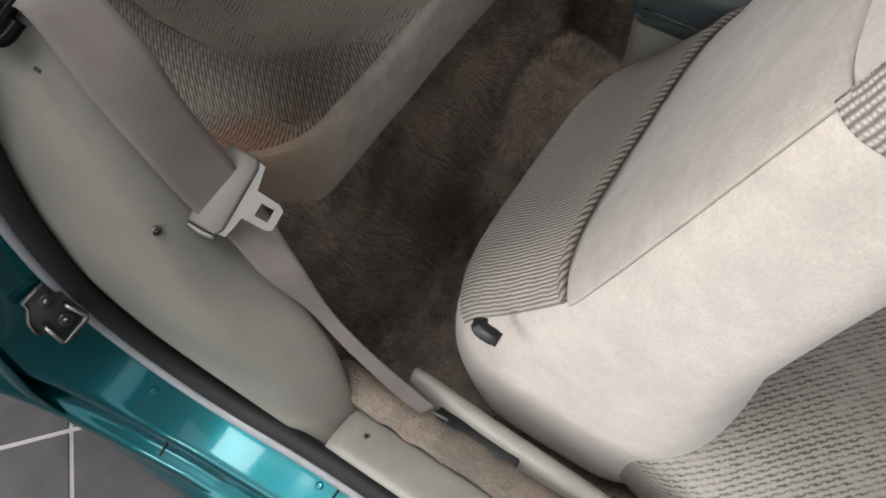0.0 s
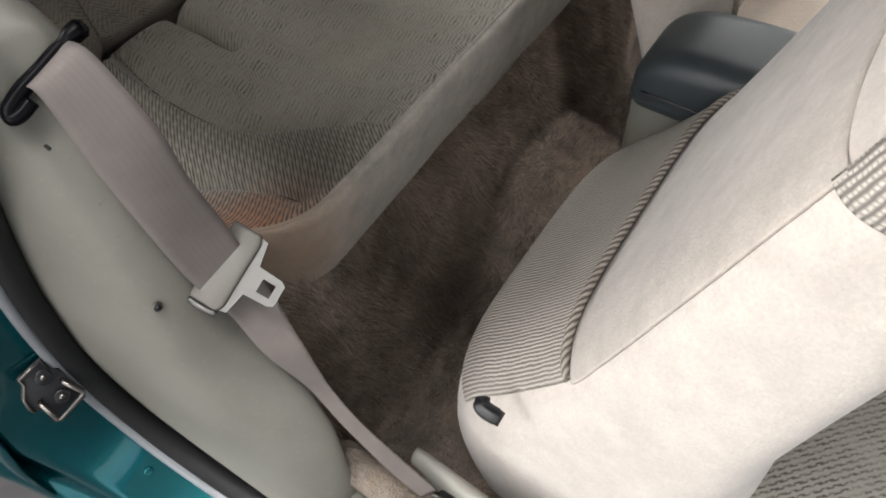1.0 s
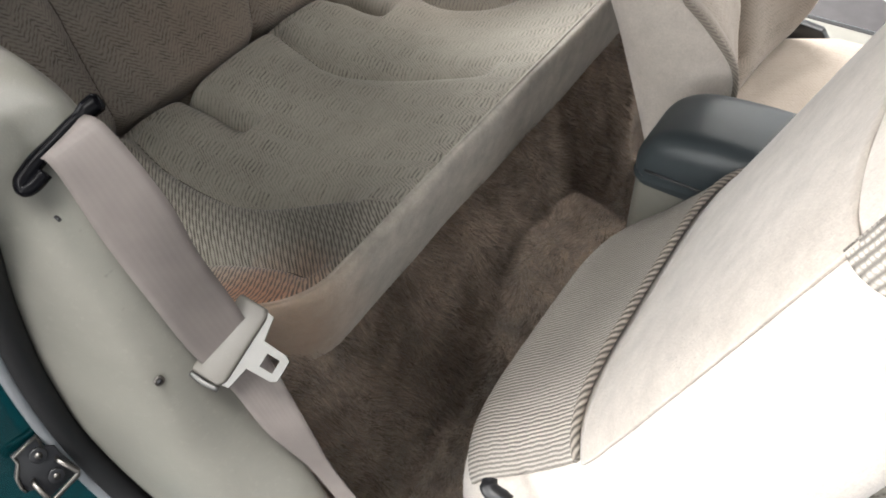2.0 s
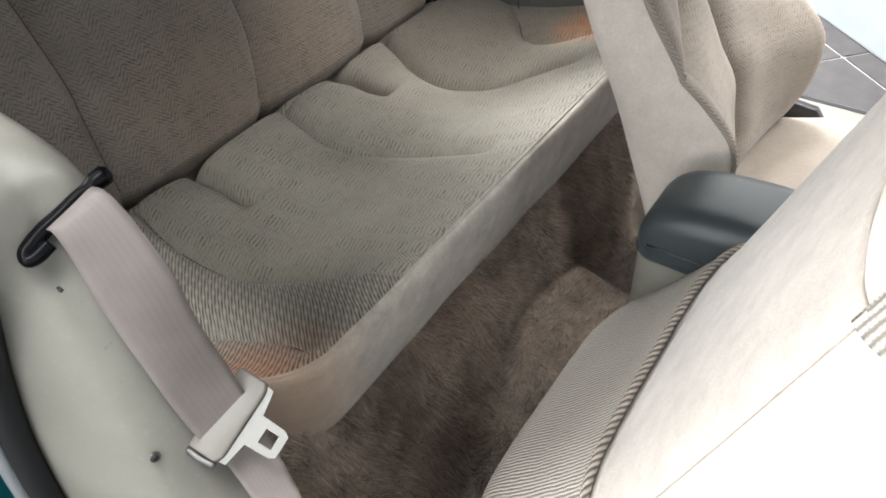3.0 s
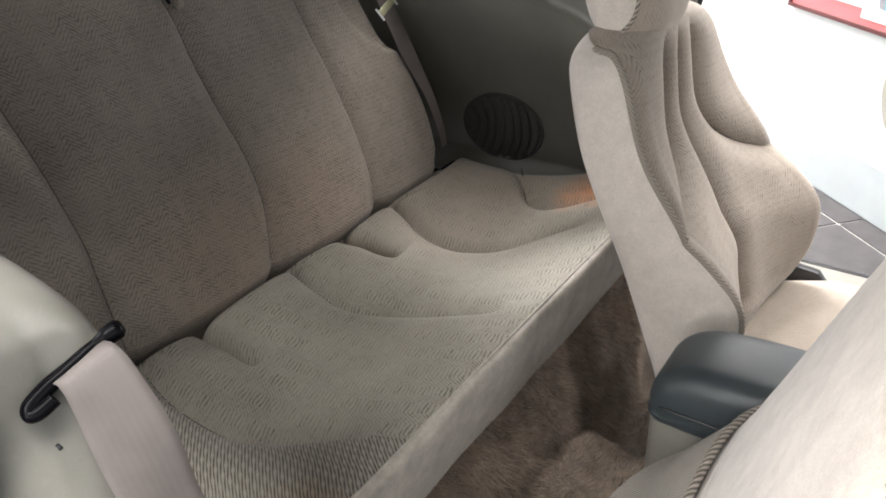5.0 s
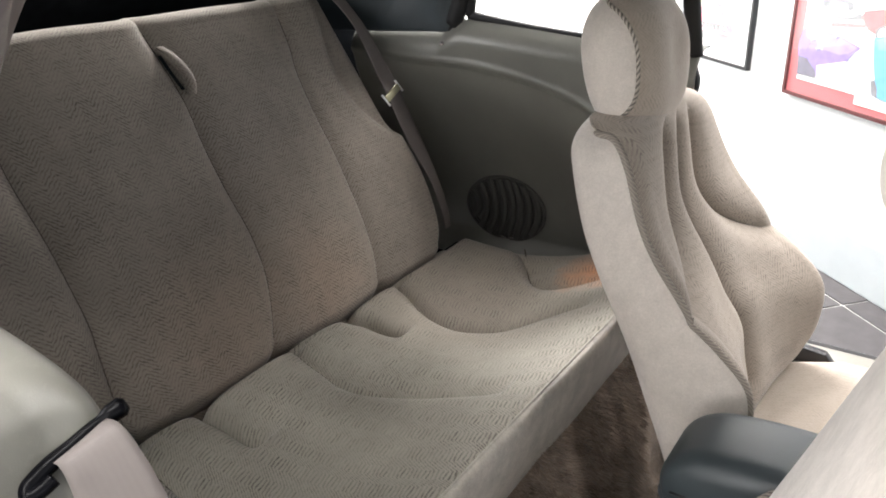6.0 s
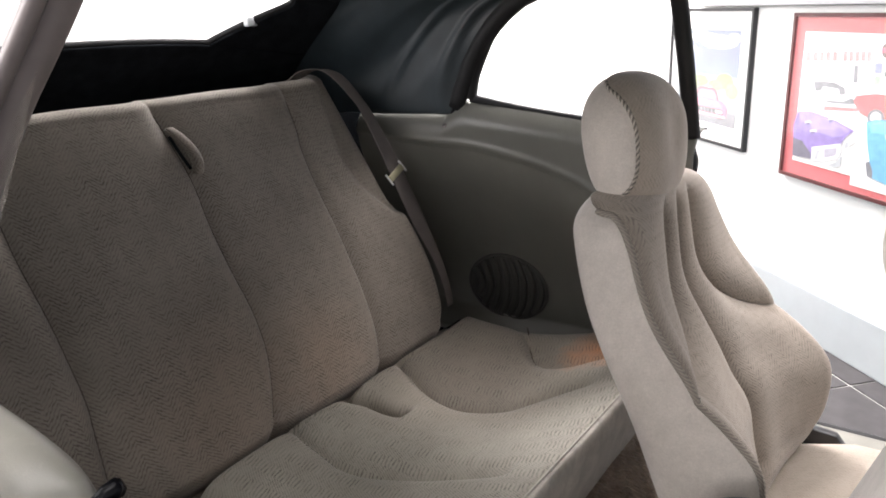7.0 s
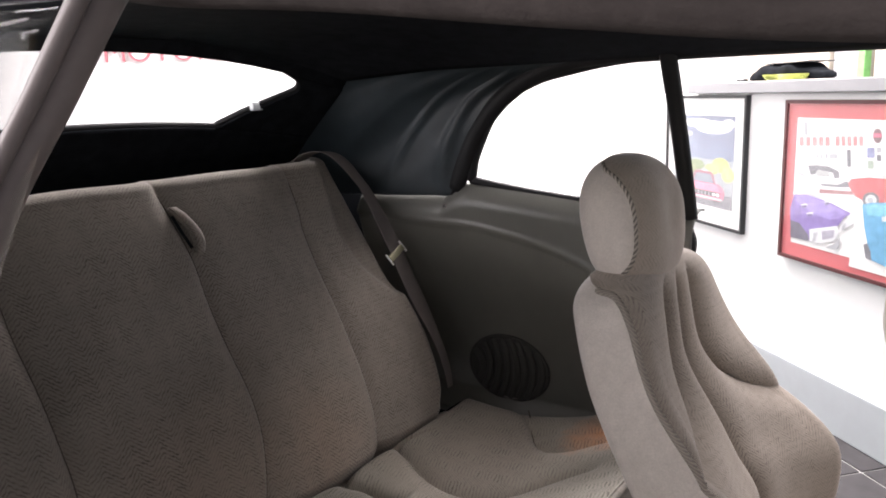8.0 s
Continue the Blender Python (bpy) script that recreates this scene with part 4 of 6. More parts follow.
for wheel_x, wheel_y in ((0.70, -1.50), (-0.70, -1.50), (0.70, 1.45), (-0.70, 1.45)):
    road_wheel(wheel_x, wheel_y)


def front_body():
    """Bonnet, wings and nose ahead of the cabin, and the rear apron."""
    a = np.linspace(0, np.pi, 40)
    rows = []
    for y in np.linspace(0.91, 2.15, 40):
        f = (y - 0.91) / 1.24
        half = 0.79 - 0.10 * f ** 3
        high = 0.90 - 0.16 * f - 0.20 * max(0.0, f - 0.8) ** 1.2
        x = half * np.sign(np.cos(a)) * np.abs(np.cos(a)) ** 0.35
        z = 0.34 + (high - 0.34) * np.abs(np.sin(a)) ** 0.45
        rows.append(np.stack([x, np.full(40, y), z], -1))
    put("bonnet", sheet_mesh(np.array(rows), 0.004), M_PAINT, car)
    put("front_bumper", box_mesh((-0.68, 2.05, 0.25), (0.68, 2.20, 0.60), 0.05, 4), M_PAINT, car)
    put("rear_bumper", box_mesh((-0.74, -2.16, 0.28), (0.74, -2.0, 0.92), 0.05, 4), M_PAINT, car)


front_body()


def striker():
    """Door latch striker on the near jamb."""
    m = axes((0.722, -0.476, 0.580), (-0.2, -0.45, 1), (1, -0.2, 0.1))
    t = thing("door_striker", "black and bare-metal door latch striker screwed to teal jamb", "latch", (0.716, -0.487, 0.568))
    plate = [(0.037, -0.010), (0.031, 0.0155), (0.0225, 0.0150), (0.0112, 0.0222), (-0.0058, 0.0212), (-0.010, 0.012), (-0.0245, 0.0095), (-0.0155, -0.0240), (0.006, -0.0185), (0.018, -0.0170), (0.022, -0.0105)]
    put("striker_plate", outline_mesh(plate, 0.004, 0.001, m), M_BLACK, t)
    rim = [m @ Vector((x, y, 0.006)) for x, y in ((0.0235, -0.0085), (0.036, -0.0084), (0.030, 0.0139), (0.0224, 0.0133), (0.0106, 0.0206), (0.0004, 0.0215), (-0.0052, 0.0194))]
    put("striker_rim", tube_mesh(np.array(rim), 0.0015, 8, up=(0, 1, 0.3)), M_DARKSTEEL, t, "scuffed bright metal rim")
    bar = [m @ Vector(q) for q in ((0.0071, -0.013, 0.002), (0.0065, -0.0135, 0.010), (-0.0120, -0.0212, 0.012), (-0.0150, -0.0200, 0.012), (-0.0228, 0.0060, 0.012), (-0.0215, 0.0090, 0.012), (-0.0011, 0.0115, 0.010), (0.0, 0.0115, 0.002))]
    put("striker_bar", tube_mesh(np.array(bar), 0.0024, 10, up=(0, 0.3, 1)), M_DARKSTEEL, t, "worn bright metal bar")
    for x, y in ((0.0195, -0.0027), (-0.0072, -0.0056)):
        put("bolt", disc_mesh(m @ Matrix.Translation((x, y, 0.004)), 0.0075, 0.003, 16, 0.001), M_BLACK, t)
        put("bolt_socket", disc_mesh(m @ Matrix.Translation((x, y, 0.0066)), 0.0034, 0.001, 6, 0.0), M_DARKSTEEL, t)


striker()


# ---- soft top ----
ROOF_E, ROOF_C = 1.240, 1.322


def roof_height(x, y):
    a = min(1.0, abs(x) / 0.56)
    z = ROOF_C - (ROOF_C - ROOF_E) * a ** 2.4
    return z - 0.05 * max(0, -0.95 - y) - 0.02 * max(0, y - 0.1) ** 2


def soft_top():
    t = thing("soft_top", "raised black cloth convertible roof, seen from inside", "soft top", (0, -0.6, 1.25))
    ys = np.linspace(0.75, -1.265, 60)
    xs = np.linspace(-0.56, 0.56, 50)
    P = np.array([[(x, y, roof_height(x, y)) for x in xs] for y in ys])
    P[:, :, 2] += 0.004 * np.sin(P[:, :, 1] * 9) * (1 - (P[:, :, 0] / 0.56) ** 2)
    put("headliner", sheet_mesh(P, 0.012), M_HEAD, t, "black cloth headliner")
    put("outer_cloth", sheet_mesh(P + np.array([0, 0, 0.03]), 0.004), M_HEAD, t)
    # back slope with the rear window opening
    k = np.linspace(0, 1, 30)

    def slope(x, f):
        """Point of the back slope; f is 0 at the roof and 1 at the deck."""
        a = abs(x) / 0.66
        top = roof_height(min(abs(x), 0.56), -1.26)
        return (x, -1.26 - 0.40 * f + 0.08 * a ** 3, top + (0.93 - top) * f)
    lo, hi = REAR_WINDOW
    rows = [0.0, 0.02, lo, hi, 1.0]

    def band(f0, f1, x0, x1, name, label=""):
        Q = np.array([[slope(x0(f) + (x1(f) - x0(f)) * u, f) for u in np.linspace(0, 1, 24)] for f in np.linspace(f0, f1, 28)])
        put(name, sheet_mesh(Q, 0.010), M_HEAD, t, label)
    wide = lambda f: 0.56 + 0.12 * f
    edge = lambda f: float(curve_at([(-0.1, WINDOW_HALF - 0.10), (0.0, WINDOW_HALF - 0.055), (0.08, WINDOW_HALF - 0.012), (0.2, WINDOW_HALF), (0.32, WINDOW_HALF - 0.012), (0.6, WINDOW_HALF - 0.062), (1.0, WINDOW_HALF - 0.135), (1.1, WINDOW_HALF - 0.15)], (f - lo) / (hi - lo)))
    band(0, lo, lambda f: -wide(f), wide, "rear_cloth")
    band(hi, 1.0, lambda f: -wide(f), wide, "rear_cloth")
    band(lo, hi, lambda f: -wide(f), lambda f: -edge(f), "rear_cloth")
    band(lo, hi, edge, wide, "rear_cloth")
    rim = [slope(-edge(f), f) for f in np.linspace(lo, hi, 30)] + [slope(x, hi) for x in np.linspace(-edge(hi), edge(hi), 12)[1:-1]] + [slope(edge(f), f) for f in np.linspace(hi, lo, 30)] + [slope(x, lo) for x in np.linspace(edge(lo), -edge(lo), 12)[1:]]
    put("window_rim", tube_mesh(np.array(rim), 0.007, 8, up=(0, 1, 0.4)), M_RUBBER, t)
    G = np.array([[slope(-edge(f) + 2 * edge(f) * u, f) for u in np.linspace(0, 1, 16)] for f in np.linspace(lo, hi, 28)])
    glass = put("rear_window", sheet_mesh(G - np.array([0, 0.008, 0.004]), 0.003), M_GLASS, t, "clear rear window pane")
    glass.visible_shadow = False
    for u in (0.62,):
        q = slope(-edge(lo + (hi - lo) * u), lo + (hi - lo) * u)
        put("window_clip", box_mesh((q[0] - 0.014, q[1] - 0.004, q[2] - 0.010), (q[0] + 0.014, q[1] + 0.012, q[2] + 0.010), 0.003), M_BASE, t, "pale grey clip at the window edge")
    # side rails
    for side in (-1, 1):
        rise = 0.026 if side > 0 else 0.0
        rail = smooth([(side * 0.575, 0.75, 1.236 + rise), (side * 0.575, 0.1, 1.238 + rise), (side * 0.572, -0.45, 1.242 + rise), (side * 0.590, -0.66, 1.232), (side * 0.612, -0.80, 1.180), (side * 0.632, -0.90, 1.09), (side * 0.645, -0.97, 0.965)], 60)
        put("side_rail", tube_mesh(rail, 0.021, 10, flat=0.75, up=(1, 0, 0.2)), M_RUBBER, t, "black weatherstrip along the roof edge")
    fuzzy = smooth([(0.545, 0.75, 1.165), (0.545, 0.3, 1.180), (0.545, 0.0, 1.202), (0.545, -0.1, 1.213), (0.545, -0.2, 1.227), (0.545, -0.29, 1.237), (0.543, -0.335, 1.244)], 70)
    put("felt_edge", tube_mesh(fuzzy, 0.016, 12, flat=0.8, up=(1, 0, 0)), M_ROOFEDGE, t, "fuzzy dark grey felt strip along the roof edge")
    for lift in (-0.004, 0.006):
        put("felt_stitching", tube_mesh(fuzzy + np.array([0.0150, 0.0, lift]), 0.0016, 6, up=(1, 0, 0)), M_TWIST_DARK, t)


REAR_WINDOW, WINDOW_HALF = (0.064, 0.44), 0.475
soft_top()


def side_flap(side):
    """Dark vinyl gusset between the side window and the rear slope."""
    t = thing("roof_gusset", "creased dark vinyl gusset of the folding roof", "roof lining", (side * 0.6, -1.05, 0.96))
    U, V = np.meshgrid(np.linspace(0, 1, 60), np.linspace(0, 1, 60), indexing="ij")
    a = smooth([(-0.640, -0.955, 0.950), (-0.640, -0.930, 1.0), (-0.630, -0.880, 1.085), (-0.612, -0.79, 1.168), (-0.590, -0.66, 1.214), (-0.572, -0.56, 1.236)], 60)
    b = smooth([(-0.62, -1.60, 0.93), (-0.60, -1.56, 1.02), (-0.58, -1.47, 1.085), (-0.565, -1.33, 1.170), (-0.558, -1.23, 1.215), (-0.55, -1.14, 1.236)], 60)
    P = a[None] * (1 - U)[..., None] + b[None] * U[..., None]
    fold = 0.008 * np.exp(-((U - 0.33 - 0.06 * V) / 0.02) ** 2) + 0.010 * np.exp(-((U - 0.06 - 0.22 * V) / 0.025) ** 2) + 0.005 * np.exp(-((U - 0.72 + 0.3 * V) / 0.06) ** 2) + 0.0012 * np.sin(U * 31 + 6 * V) * np.sin(V * 9) + 0.012 * np.sin(U * 7 + V * 5) * U * (1 - U) * 3
    P[:, :, 0] += fold * np.sin(V * np.pi) ** 0.5 - 0.02 * np.sin(U * np.pi) * np.sin(V * np.pi)
    if side > 0:
        P[:, :, 0] *= -1
        P = P[:, ::-1]
    put("gusset", sheet_mesh(P, 0.003), M_FLAP, t)
    put("edge_binding", tube_mesh(P[2] if side < 0 else P[2][::-1], 0.005, 8, up=(1, 0, 0)), M_RUBBER, t, "black bound edge")
    put("fold_seam", tube_mesh(P[25], 0.0022, 6, up=(1, 0, 0)), M_FLAP, t)


side_flap(-1)
side_flap(1)


FRONT_EDGE = [(0.6448, -0.4336, 0.9308), (0.6124, -0.4166, 1.0606), (0.5946, -0.3828, 1.1316), (0.5815, -0.3412, 1.1840), (0.5711, -0.3087, 1.2255), (0.5668, -0.2924, 1.2427)]


def quarter_window(side):
    t = thing("quarter_window", "rear side window with black seal and upright front edge", "car window", (side * 0.65, -0.7, 0.95))
    edge = [(0.642, -0.432, 0.93), (0.60, -0.442, 1.09), (0.552, -0.452, 1.24)]
    E = [(side * x, y, z) for x, y, z in edge]
    if side < 0:
        put("front_seal", tube_mesh(E, 0.016, 8, 30, flat=0.6, up=(1, 0, 0)), M_RUBBER, t, "black upright window seal")
    else:
        S = smooth(FRONT_EDGE, 50)
        put("front_seal", tube_mesh(S, 0.0095, 14, flat=0.8, up=(0, 1, 0)), M_RUBBERG, t, "thick grey rubber window seal")
        put("seal_bead", tube_mesh(S + np.array([0.019, 0.010, 0.008]) * 0.52, 0.008 * 0.56, 10, up=(0, 1, 0)), M_RUBBERG, t)
        put("inner_channel", tube_mesh(S + np.array([-0.018, -0.012, -0.006]) * 0.40, 0.0042, 8, up=(0, 1, 0)), M_RUBBER, t)
    low = smooth([(0.645, -0.43, 0.93), (0.648, -0.60, 0.945), (0.652, -0.80, 0.965), (0.65, -0.93, 0.985)], 30) * np.array([side, 1, 1])
    put("lower_seal", tube_mesh(low, 0.010, 8, up=(0, 0, 1)), M_RUBBER, t)
    arch = smooth([(0.650, -0.93, 0.985), (0.642, -0.908, 1.05), (0.622, -0.836, 1.152), (0.605, -0.742, 1.198), (0.595, -0.662, 1.216), (0.583, -0.562, 1.230), (0.575, -0.47, 1.236)], 40) * np.array([side, 1, 1])
    put("arch_seal", tube_mesh(arch, 0.012, 8, up=(1, 0, 0)), M_RUBBER, t)
    U = np.linspace(0, 1, 14)
    lo = smooth([(0.648, -0.44, 0.94), (0.652, -0.70, 0.955), (0.652, -0.925, 0.985)], 14)
    hi = smooth([(0.568, -0.45, 1.236), (0.583, -0.562, 1.230), (0.605, -0.742, 1.198), (0.622, -0.836, 1.152), (0.642, -0.908, 1.05), (0.65, -0.928, 0.99)], 14)
    P = lo[:, None] * (1 - U)[None, :, None] + hi[:, None] * U[None, :, None]
    if side > 0:
        P[0] = smooth(FRONT_EDGE[:-1], 14)
    P[:, :, 0] *= side
    pane = put("pane", sheet_mesh(P, 0.004), M_GLASS, t)
    pane.visible_shadow = False


quarter_window(-1)
quarter_window(1)


# ---- trim panels ----
TRIM_ROWS = [  # z, then x, y of the outer edge, the swell, the inner corner, the rear end
    (0.375, 0.664, -0.250, 0.632, -0.246, 0.604, -0.245, 0.600, -0.262),
    (0.42, 0.670, -0.335, 0.640, -0.272, 0.600, -0.252, 0.588, -0.30),
    (0.50, 0.677, -0.435, 0.645, -0.320, 0.588, -0.275, 0.566, -0.36),
    (0.60, 0.678, -0.470, 0.642, -0.358, 0.575, -0.345, 0.552, -0.45),
    (0.70, 0.671, -0.465, 0.630, -0.374, 0.566, -0.388, 0.547, -0.50),
    (0.80, 0.657, -0.448, 0.622, -0.402, 0.562, -0.415, 0.547, -0.55),
    (0.865, 0.646, -0.432, 0.612, -0.424, 0.560, -0.425, 0.547, -0.60),
    (0.898, 0.644, -0.436, 0.602, -0.432, 0.561, -0.436, 0.549, -0.65),
    (0.916, 0.643, -0.452, 0.602, -0.449, 0.565, -0.453, 0.552, -0.67),
    (0.928, 0.643, -0.500, 0.606, -0.498, 0.572, -0.505, 0.556, -0.70),
    (0.936, 0.643, -0.62, 0.612, -0.62, 0.582, -0.625, 0.56, -0.75),
    (0.942, 0.650, -1.00, 0.615, -1.00, 0.590, -1.00, 0.565, -1.02),
]


def near_trim():
    t = thing("quarter_trim", "smooth beige plastic quarter trim panel with small screws", "trim panel", (0.62, -0.4, 0.37))
    rows = []
    for r in TRIM_ROWS:
        z = r[0]
        rows.append(np.array([(r[k], r[k + 1], z) for k in (1, 3, 5, 7)]))
    rows = np.array(rows)
    cols = np.stack([smooth(rows[:, k], 110) for k in range(4)], 1)
    P = np.array([smooth(c, 48) for c in cols])
    put("panel", sheet_mesh(P[:, ::-1], 0.003), M_TRIM, t)
    screw("screw", (0.630, -0.371, 0.700), (0.15, 1, 0.25), t, 0.0045)
    put("pin_hole", disc_mesh(axes((0.618, -0.4085, 0.852), (1, 0, 0), (0, 0.3, 1)) @ Matrix.Translation((0, 0, -0.003)), 0.0014, 0.004, 12), M_BLACK, t)


near_trim()


def near_sill():
    t = thing("sill_trim", "beige plastic door sill trim with one screw", "trim panel", (0.63, 0.1, 0.36))
    prof = smooth([(0.662, 0.384), (0.655, 0.390), (0.630, 0.384), (0.612, 0.378), (0.606, 0.372), (0.602, 0.350)], 18)
    ys = np.linspace(-0.247, 0.75, 60)
    P = np.array([[(x, y, z) for x, z in prof] for y in ys])
    put("sill_plate", sheet_mesh(P[:, ::-1], 0.003), M_SILL_LIT, t)
    screw("screw", (0.628, -0.236 + 0.02, 0.384), (0, 0.05, 1), t, 0.0045)


near_sill()


def far_trim():
    """Panel beside the rear seat: a moulded hollow under an arched line, with a round loudspeaker grille."""
    t = thing("quarter_trim", "beige plastic quarter trim in a shaded tone, with moulded armrest hollow", "trim panel", (-0.62, -0.8, 0.4))
    ys = np.linspace(-0.42, -1.25, 160)
    upper = curve_at([(-1.30, 0.948), (-1.03, 0.946), (-0.985, 0.955), (-0.945, 0.972), (-0.90, 0.974), (-0.70, 0.958), (-0.40, 0.936)], ys)
    Y = np.repeat(ys[:, None], 170, 1)
    Z = 0.40 + (upper[:, None] - 0.40) * np.linspace(0, 1, 170)[None]
    arch = curve_at([(-1.30, 0.90), (-1.06, 0.885), (-0.90, 0.880), (-0.74, 0.852), (-0.64, 0.818), (-0.57, 0.765), (-0.52, 0.68), (-0.49, 0.55), (-0.47, 0.40)], Y)
    inside = 1 / (1 + np.exp(-(arch - Z) / 0.0035))
    lip = np.exp(-((Z - arch - 0.004) / 0.008) ** 2)
    X = -0.606 - 0.10 * inside * (0.16 + 0.84 * np.sin(np.clip((arch - Z) / 0.30, 0, 1) * np.pi / 2) ** 1.6) - 0.012 * (1 - inside) + 0.004 * lip - 0.03 * np.clip((Z - upper[:, None] + 0.05) / 0.05, 0, 1) ** 2
    X += 0.05 * np.clip((0.462 - Z) / 0.05, 0, 1) ** 1.5 * inside
    P = np.stack([X, Y, Z], -1)
    put("panel", sheet_mesh(P, 0.003), M_TRIM_SHADED, t)
    top = np.stack([np.full(160, -0.645), ys, upper - 0.001], -1)
    W = np.array([[(q[0] - u, q[1], q[2] + 0.008 * math.sin(u / 0.06 * math.pi)) for u in np.linspace(0, 0.05, 8)] for q in top])
    put("window_ledge", sheet_mesh(W[:, ::-1], 0.004), M_TRIM_SHADED, t)
    screw("screw", (-0.619, -0.985, 0.926), (1, 0, 0.4), t, 0.006)
    lock = put("lock_knob", disc_mesh(axes((-0.655, -0.828, 0.970), (1, 0, 0), (0, 1, 0)), 0.010, 0.006, 16, 0.002), M_BLACK, t)
    c = Vector((-0.704, -0.872, 0.528))
    s = thing("loudspeaker_grille", "round dark plastic loudspeaker grille set in the trim", "speaker grille", c)
    m = axes(c + Vector((0.002, 0, 0)), (0, 1, 0), (0, 0, 1))
    ry, rz = 0.108, 0.080
    put("grille_backing", disc_mesh(m @ Matrix.Translation((0, 0, -0.004)), ry, 0.006, 48, 0.0, rz / ry), M_GRILLE, s, shade=False)
    for grow, r in ((0.0, 0.0035), (-0.008, 0.002)):
        put("grille_rim", tube_mesh([m @ Vector(((ry + grow) * math.cos(a), (rz + grow) * math.sin(a), 0.003)) for a in np.linspace(0, 2 * math.pi, 57)], r, 8, up=(1, 0, 0)), M_SLAT, s)
    # bowed slats, each lapping over the next
    for k in range(8):
        off = -0.092 + 0.0235 * k
        pts = []
        for a in np.linspace(-1, 1, 25):
            high = rz * 0.94 * math.sqrt(max(0.05, 1 - (off / 0.104) ** 2))
            x = off + 0.020 * (1 - a * a)
            pts.append(m @ Vector((min(x, 0.1 * math.sqrt(max(0.0, 1 - (a * high / rz) ** 2))), a * high, 0.005 + 0.003 * math.sin(k * 1.3 + a))))
        put("grille_slat", tube_mesh(pts, 0.0082, 8, up=(1, 0, 0), flat=0.4), M_SLAT, s)


far_trim()
put("side_lining", box_mesh((-0.77, -1.6, 0.3), (-0.725, -0.9, 0.925), 0.004), M_HEAD, car, "dark lining behind the trim")
put("side_lining", box_mesh((-0.74, -1.0, 0.36), (-0.545, -0.43, 0.425), 0.004), M_HEAD, car, "dark lining under the trim")
put("side_lining", box_mesh((0.60, -1.6, 0.3), (0.70, -1.0, 0.925), 0.004), M_HEAD, car, "dark lining behind the trim")


def far_sill():
    t = thing("sill_trim", "beige plastic door sill trim on the driver's side", "trim panel", (-0.63, 0.1, 0.36))
    prof = smooth([(-0.665, 0.388), (-0.63, 0.388), (-0.606, 0.376), (-0.60, 0.33)], 14)
    P = np.array([[(x, y, z) for x, z in prof] for y in np.linspace(-0.40, 0.75, 30)])
    put("sill_plate", sheet_mesh(P, 0.003), M_TRIM, t)


far_sill()


# ---- floor covering ----


